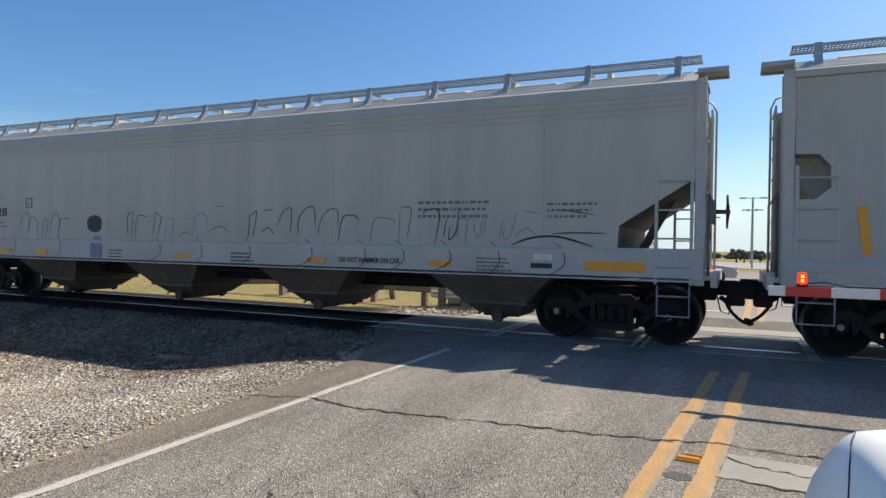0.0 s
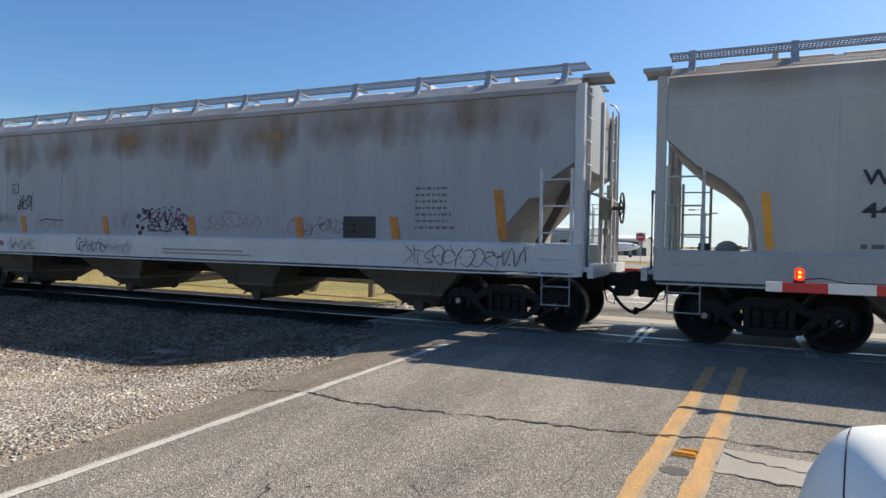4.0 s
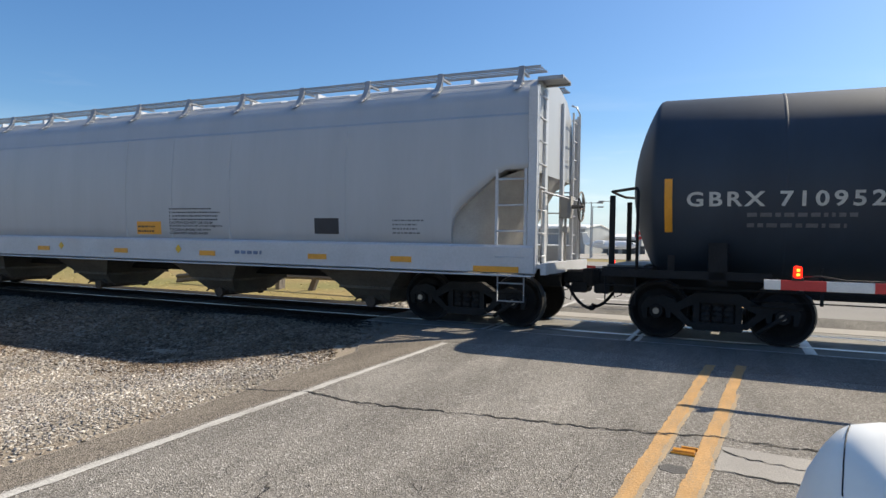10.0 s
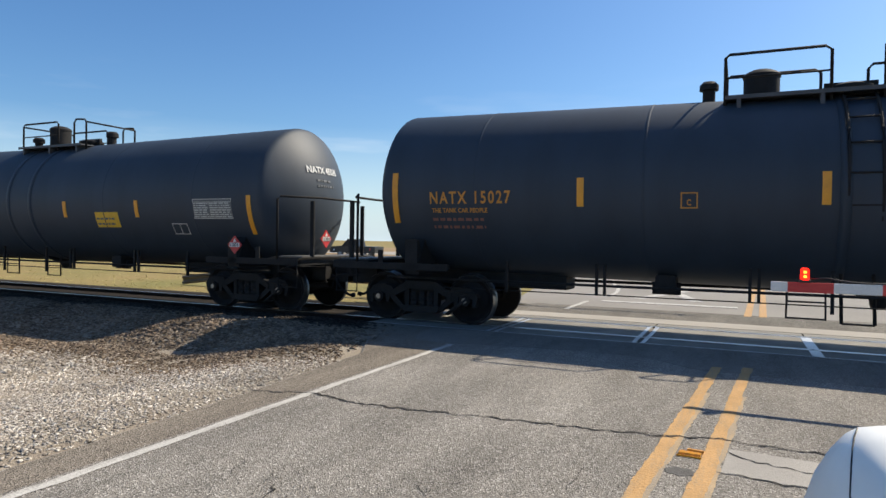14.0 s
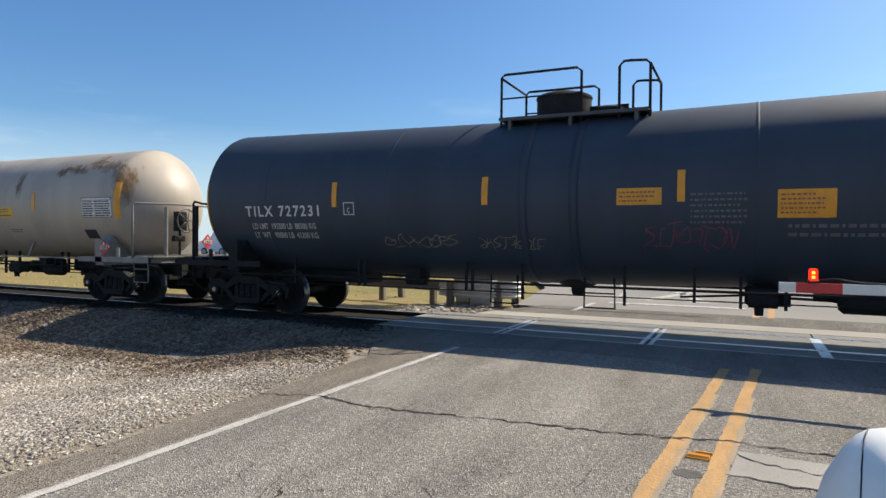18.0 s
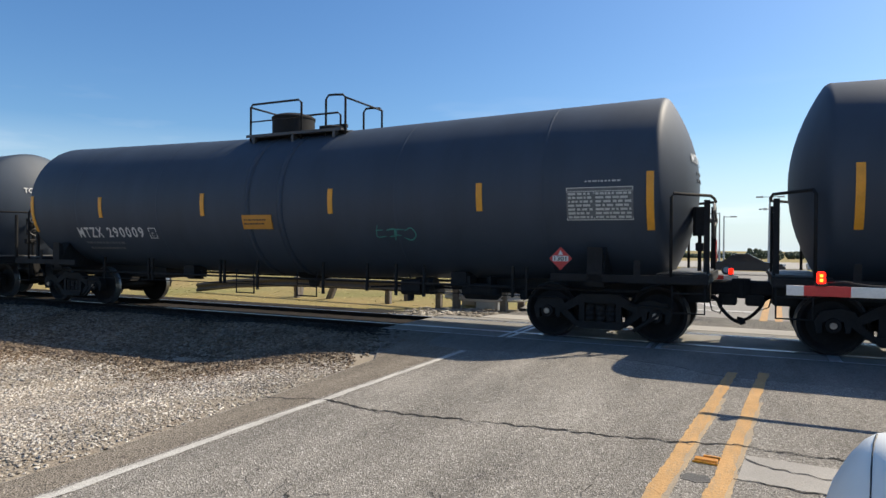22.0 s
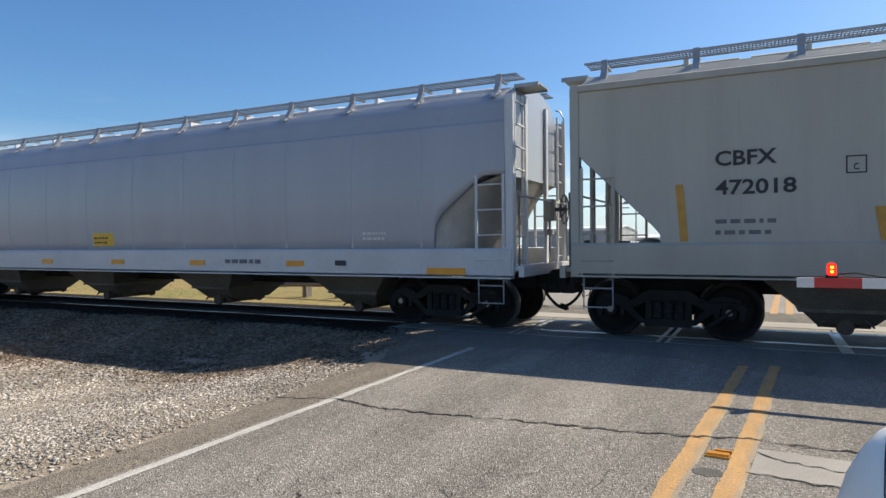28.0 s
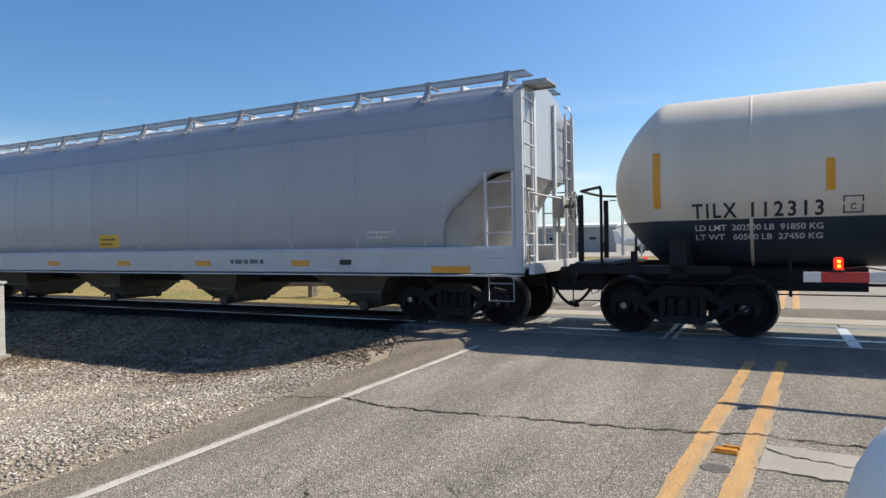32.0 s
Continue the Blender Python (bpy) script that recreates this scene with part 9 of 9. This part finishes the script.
def build_mast():
    p = thing("light_mast", "very tall pale light mast with a ring of lamps", "light pole", pose(2.87, 150, ground_z(150) - 0.1))
    part("pole", Build().lathe([(0, 0.28), (12.4 - ground_z(150), 0.12), (12.45 - ground_z(150), 0.001)], 2, n=12), MAST_ALU, p)
    for k in range(6):
        a = k * math.pi / 3
        part("lamp_head", Build().rod((0, 0, 9.9 - ground_z(150)), (1.6 * math.cos(a), 1.6 * math.sin(a), 10.0 - ground_z(150)), 0.08, 6).box(1.7 * math.cos(a) - 0.3, 1.7 * math.cos(a) + 0.3, 1.7 * math.sin(a) - 0.3, 1.7 * math.sin(a) + 0.3, 9.8 - ground_z(150), 10.05 - ground_z(150)), MAST_ALU, p)


build_mast()


def build_signs():
    s = sign_post("no_entry_sign", "red and white no-entry sign on a leaning post", "road sign", -7.7, 60, 2.9)
    part("plate", Build().box(-0.42, 0.42, -0.04, -0.02, 2.2, 3.0), WHITE_SIGN, s)
    part("disc", Build().lathe([(-0.05, 0.001), (-0.05, 0.39), (-0.04, 0.39)], 1, (0, 0, 2.6), 20), RED_SIGN, s)
    part("bar", Build().box(-0.28, 0.28, -0.06, -0.052, 2.54, 2.66), WHITE_SIGN, s)
    s = sign_post("arrow_sign", "yellow warning sign with a black double arrow", "road sign", -21.8, 46, 3.0)
    part("plate", Build().box(-0.62, 0.62, -0.04, -0.02, 2.1, 3.05), SIGN_YELLOW, s)
    part("arrow", Build().prism([(-0.5, 2.58), (-0.2, 2.85), (-0.2, 2.64), (0.2, 2.64), (0.2, 2.85), (0.5, 2.58), (0.2, 2.3), (0.2, 2.52), (-0.2, 2.52), (-0.2, 2.3)], 1, -0.05, -0.042), BLACK_PAINT, s)
    s = sign_post("sign_back", "grey back of an eight-sided road sign", "road sign", -12.3, 31, 2.5)
    part("plate", Build().prism([(0.4 * math.cos(math.radians(22.5 + 45 * k)), 2.3 + 0.4 * math.sin(math.radians(22.5 + 45 * k))) for k in range(8)], 1, 0.03, 0.04), MAST_ALU, s)


def clump(b, c, r, rnd, flat=0.8):
    """A lump of foliage: a rough, uneven hull of small facets."""
    n, m = 8, 5
    k0 = len(b.v)
    for j in range(m + 1):
        w = math.pi * j / m
        for i in range(n):
            u = 2 * math.pi * i / n
            q = r * rnd.uniform(0.72, 1.2)
            b.v.append((c[0] + q * math.sin(w) * math.cos(u), c[1] + q * math.sin(w) * math.sin(u), c[2] + q * flat * math.cos(w)))
    for j in range(m):
        for i in range(n):
            b.f.append((k0 + j * n + i, k0 + j * n + (i + 1) % n, k0 + (j + 1) * n + (i + 1) % n, k0 + (j + 1) * n + i))
            b.s.append(False)


def build_trees():
    rnd = random.Random(9)
    b = Build()
    for k in range(420):
        x, y = rnd.uniform(-160, 260), rnd.uniform(480, 560)
        z = ground_z(y) - 0.2
        hi = rnd.uniform(3.5, 6.8) * (0.8 + 0.3 * math.sin(x * 0.05) + 0.15 * math.sin(x * 0.21))
        b.rod((x, y, z), (x, y, z + hi * 0.5), 0.25, 5)
        for q in range(3):
            clump(b, (x + rnd.uniform(-2, 2), y + rnd.uniform(-2, 2), z + hi * rnd.uniform(0.35, 0.85)), rnd.uniform(1.2, 2.4), rnd)
    tagged(part("far_woods", b, LEAVES), "long low line of dark green trees far off", "trees", "", "stuff")
    for x, y, s in ((0.0, 180, 1.0), (1.8, 182, 0.85), (5.6, 185, 0.7), (-8.5, 175, 0.8), (14, 190, 0.9)):
        t = thing("tree", "dark round-crowned tree standing beyond the apron", "tree", pose(x, y, ground_z(y) - 0.1), "trees beyond the apron")
        part("trunk", Build().lathe([(-0.2, 0.28 * s), (0.8 * s, 0.18 * s), (1.6 * s, 0.1 * s)], 2, n=8).rod((0, 0, 0.9 * s), (0.7 * s, 0.2, 1.7 * s), 0.07 * s, 6).rod((0, 0, 1.0 * s), (-0.6 * s, -0.2, 1.8 * s), 0.06 * s, 6), BARK, t)
        c = Build()
        for q in range(26):
            a, u = rnd.uniform(0, 6.28), rnd.uniform(0.2, 1) ** 0.5
            clump(c, (1.7 * s * u * math.cos(a), 1.7 * s * u * math.sin(a), s * rnd.uniform(1.2, 3.0)), s * rnd.uniform(0.35, 0.7), rnd)
        part("crown", c, LEAVES, t)


hangar(-53.0, -31.5, 150, 185, 6.0, 3, "long grey metal hangar with a white roof edge")
hangar(-30.0, -22.0, 176, 200, 4.2, 5, "low grey metal shed beyond the hangar")
for px, py, ph, arms in ((1.8, 90, 9.0, (-1, 1)), (-4.0, 90, 7.0, (-1,)), (-3.72, 96, 6.9, (1,)), (-18.1, 90, 7.8, (-1, 1)), (-15.5, 90, 8.0, (-1,)), (-19.1, 96, 7.6, (1,))):
    pole(px, py, ph, arms)
airplane()
build_signs()
build_trees()
road_vehicle("sedan", "silver", "silver sedan passing on the street beyond the crossing", 34, -2.2, 0.0, 8.0)
road_vehicle("suv", "navy", "dark blue car passing on the far lane", 55, -1.2, 2.0, -10.0)
road_vehicle("sedan", "maroon", "maroon sedan passing on the near lane", 47, -10.1, 8.0, 9.0)
road_vehicle("pickup", "black", "black pickup truck passing on the far lane", 57, -14.4, 11.8, -10.0)
road_vehicle("truck", "navy", "dark blue truck pulling a plain white box trailer", 58, -2.3, 17.0, -11.0)
road_vehicle("pickup", "white", "white pickup truck passing on the near lane", 58, -14.6, 18.9, 9.0)
road_vehicle("truck", "white", "white truck pulling a plain white box trailer", 60, -16.3, 13.3, -9.0)
road_vehicle("sedan", "black", "dark sedan passing on the near lane", 50, -0.31, 22.0, 9.0)
road_vehicle("pickup", "blue", "blue pickup truck passing on the far lane", 57, -11.6, 22.2, -10.0)
road_vehicle("suv", "silver", "silver car passing on the far lane", 58, -13.0, 23.9, -10.0)


# ---- what moves ----
def motions():
    """The train rolls by at one speed; its wheels turn with it."""
    for car, s in zip(CARS, STARTS):
        walk(car, [(0.0, pose(s, TRACK_Y, 0)), (16.0, pose(s - 16 * SPEED, TRACK_Y, 0)), (32.0, pose(s - 32 * SPEED, TRACK_Y, 0))])
    ticks = [k * 2 / FPS for k in range(481)]
    turns = [(t, Matrix.Rotation(-(SPEED * t / WHEEL_R) % (2 * math.pi), 4, "Y")) for t in ticks]
    for ws, x in WHEELSETS:
        at = Matrix.Translation((x, 0, WHEEL_R))
        walk(ws, [(t, at @ r) for t, r in turns])
    each = [k / FPS for k in range(961)]
    for car, x, y, z, t0, v, spin in DRIVERS:
        walk(car, [(t, pose(x + v * (t - t0), y, z)) for t in (0.0, 16.0, 32.0)])
        for wheel, at, r in spin:
            walk(wheel, [(t, Matrix.Translation(at) @ Matrix.Rotation((v * t / r) % (2 * math.pi), 4, "Y")) for t in each])


motions()
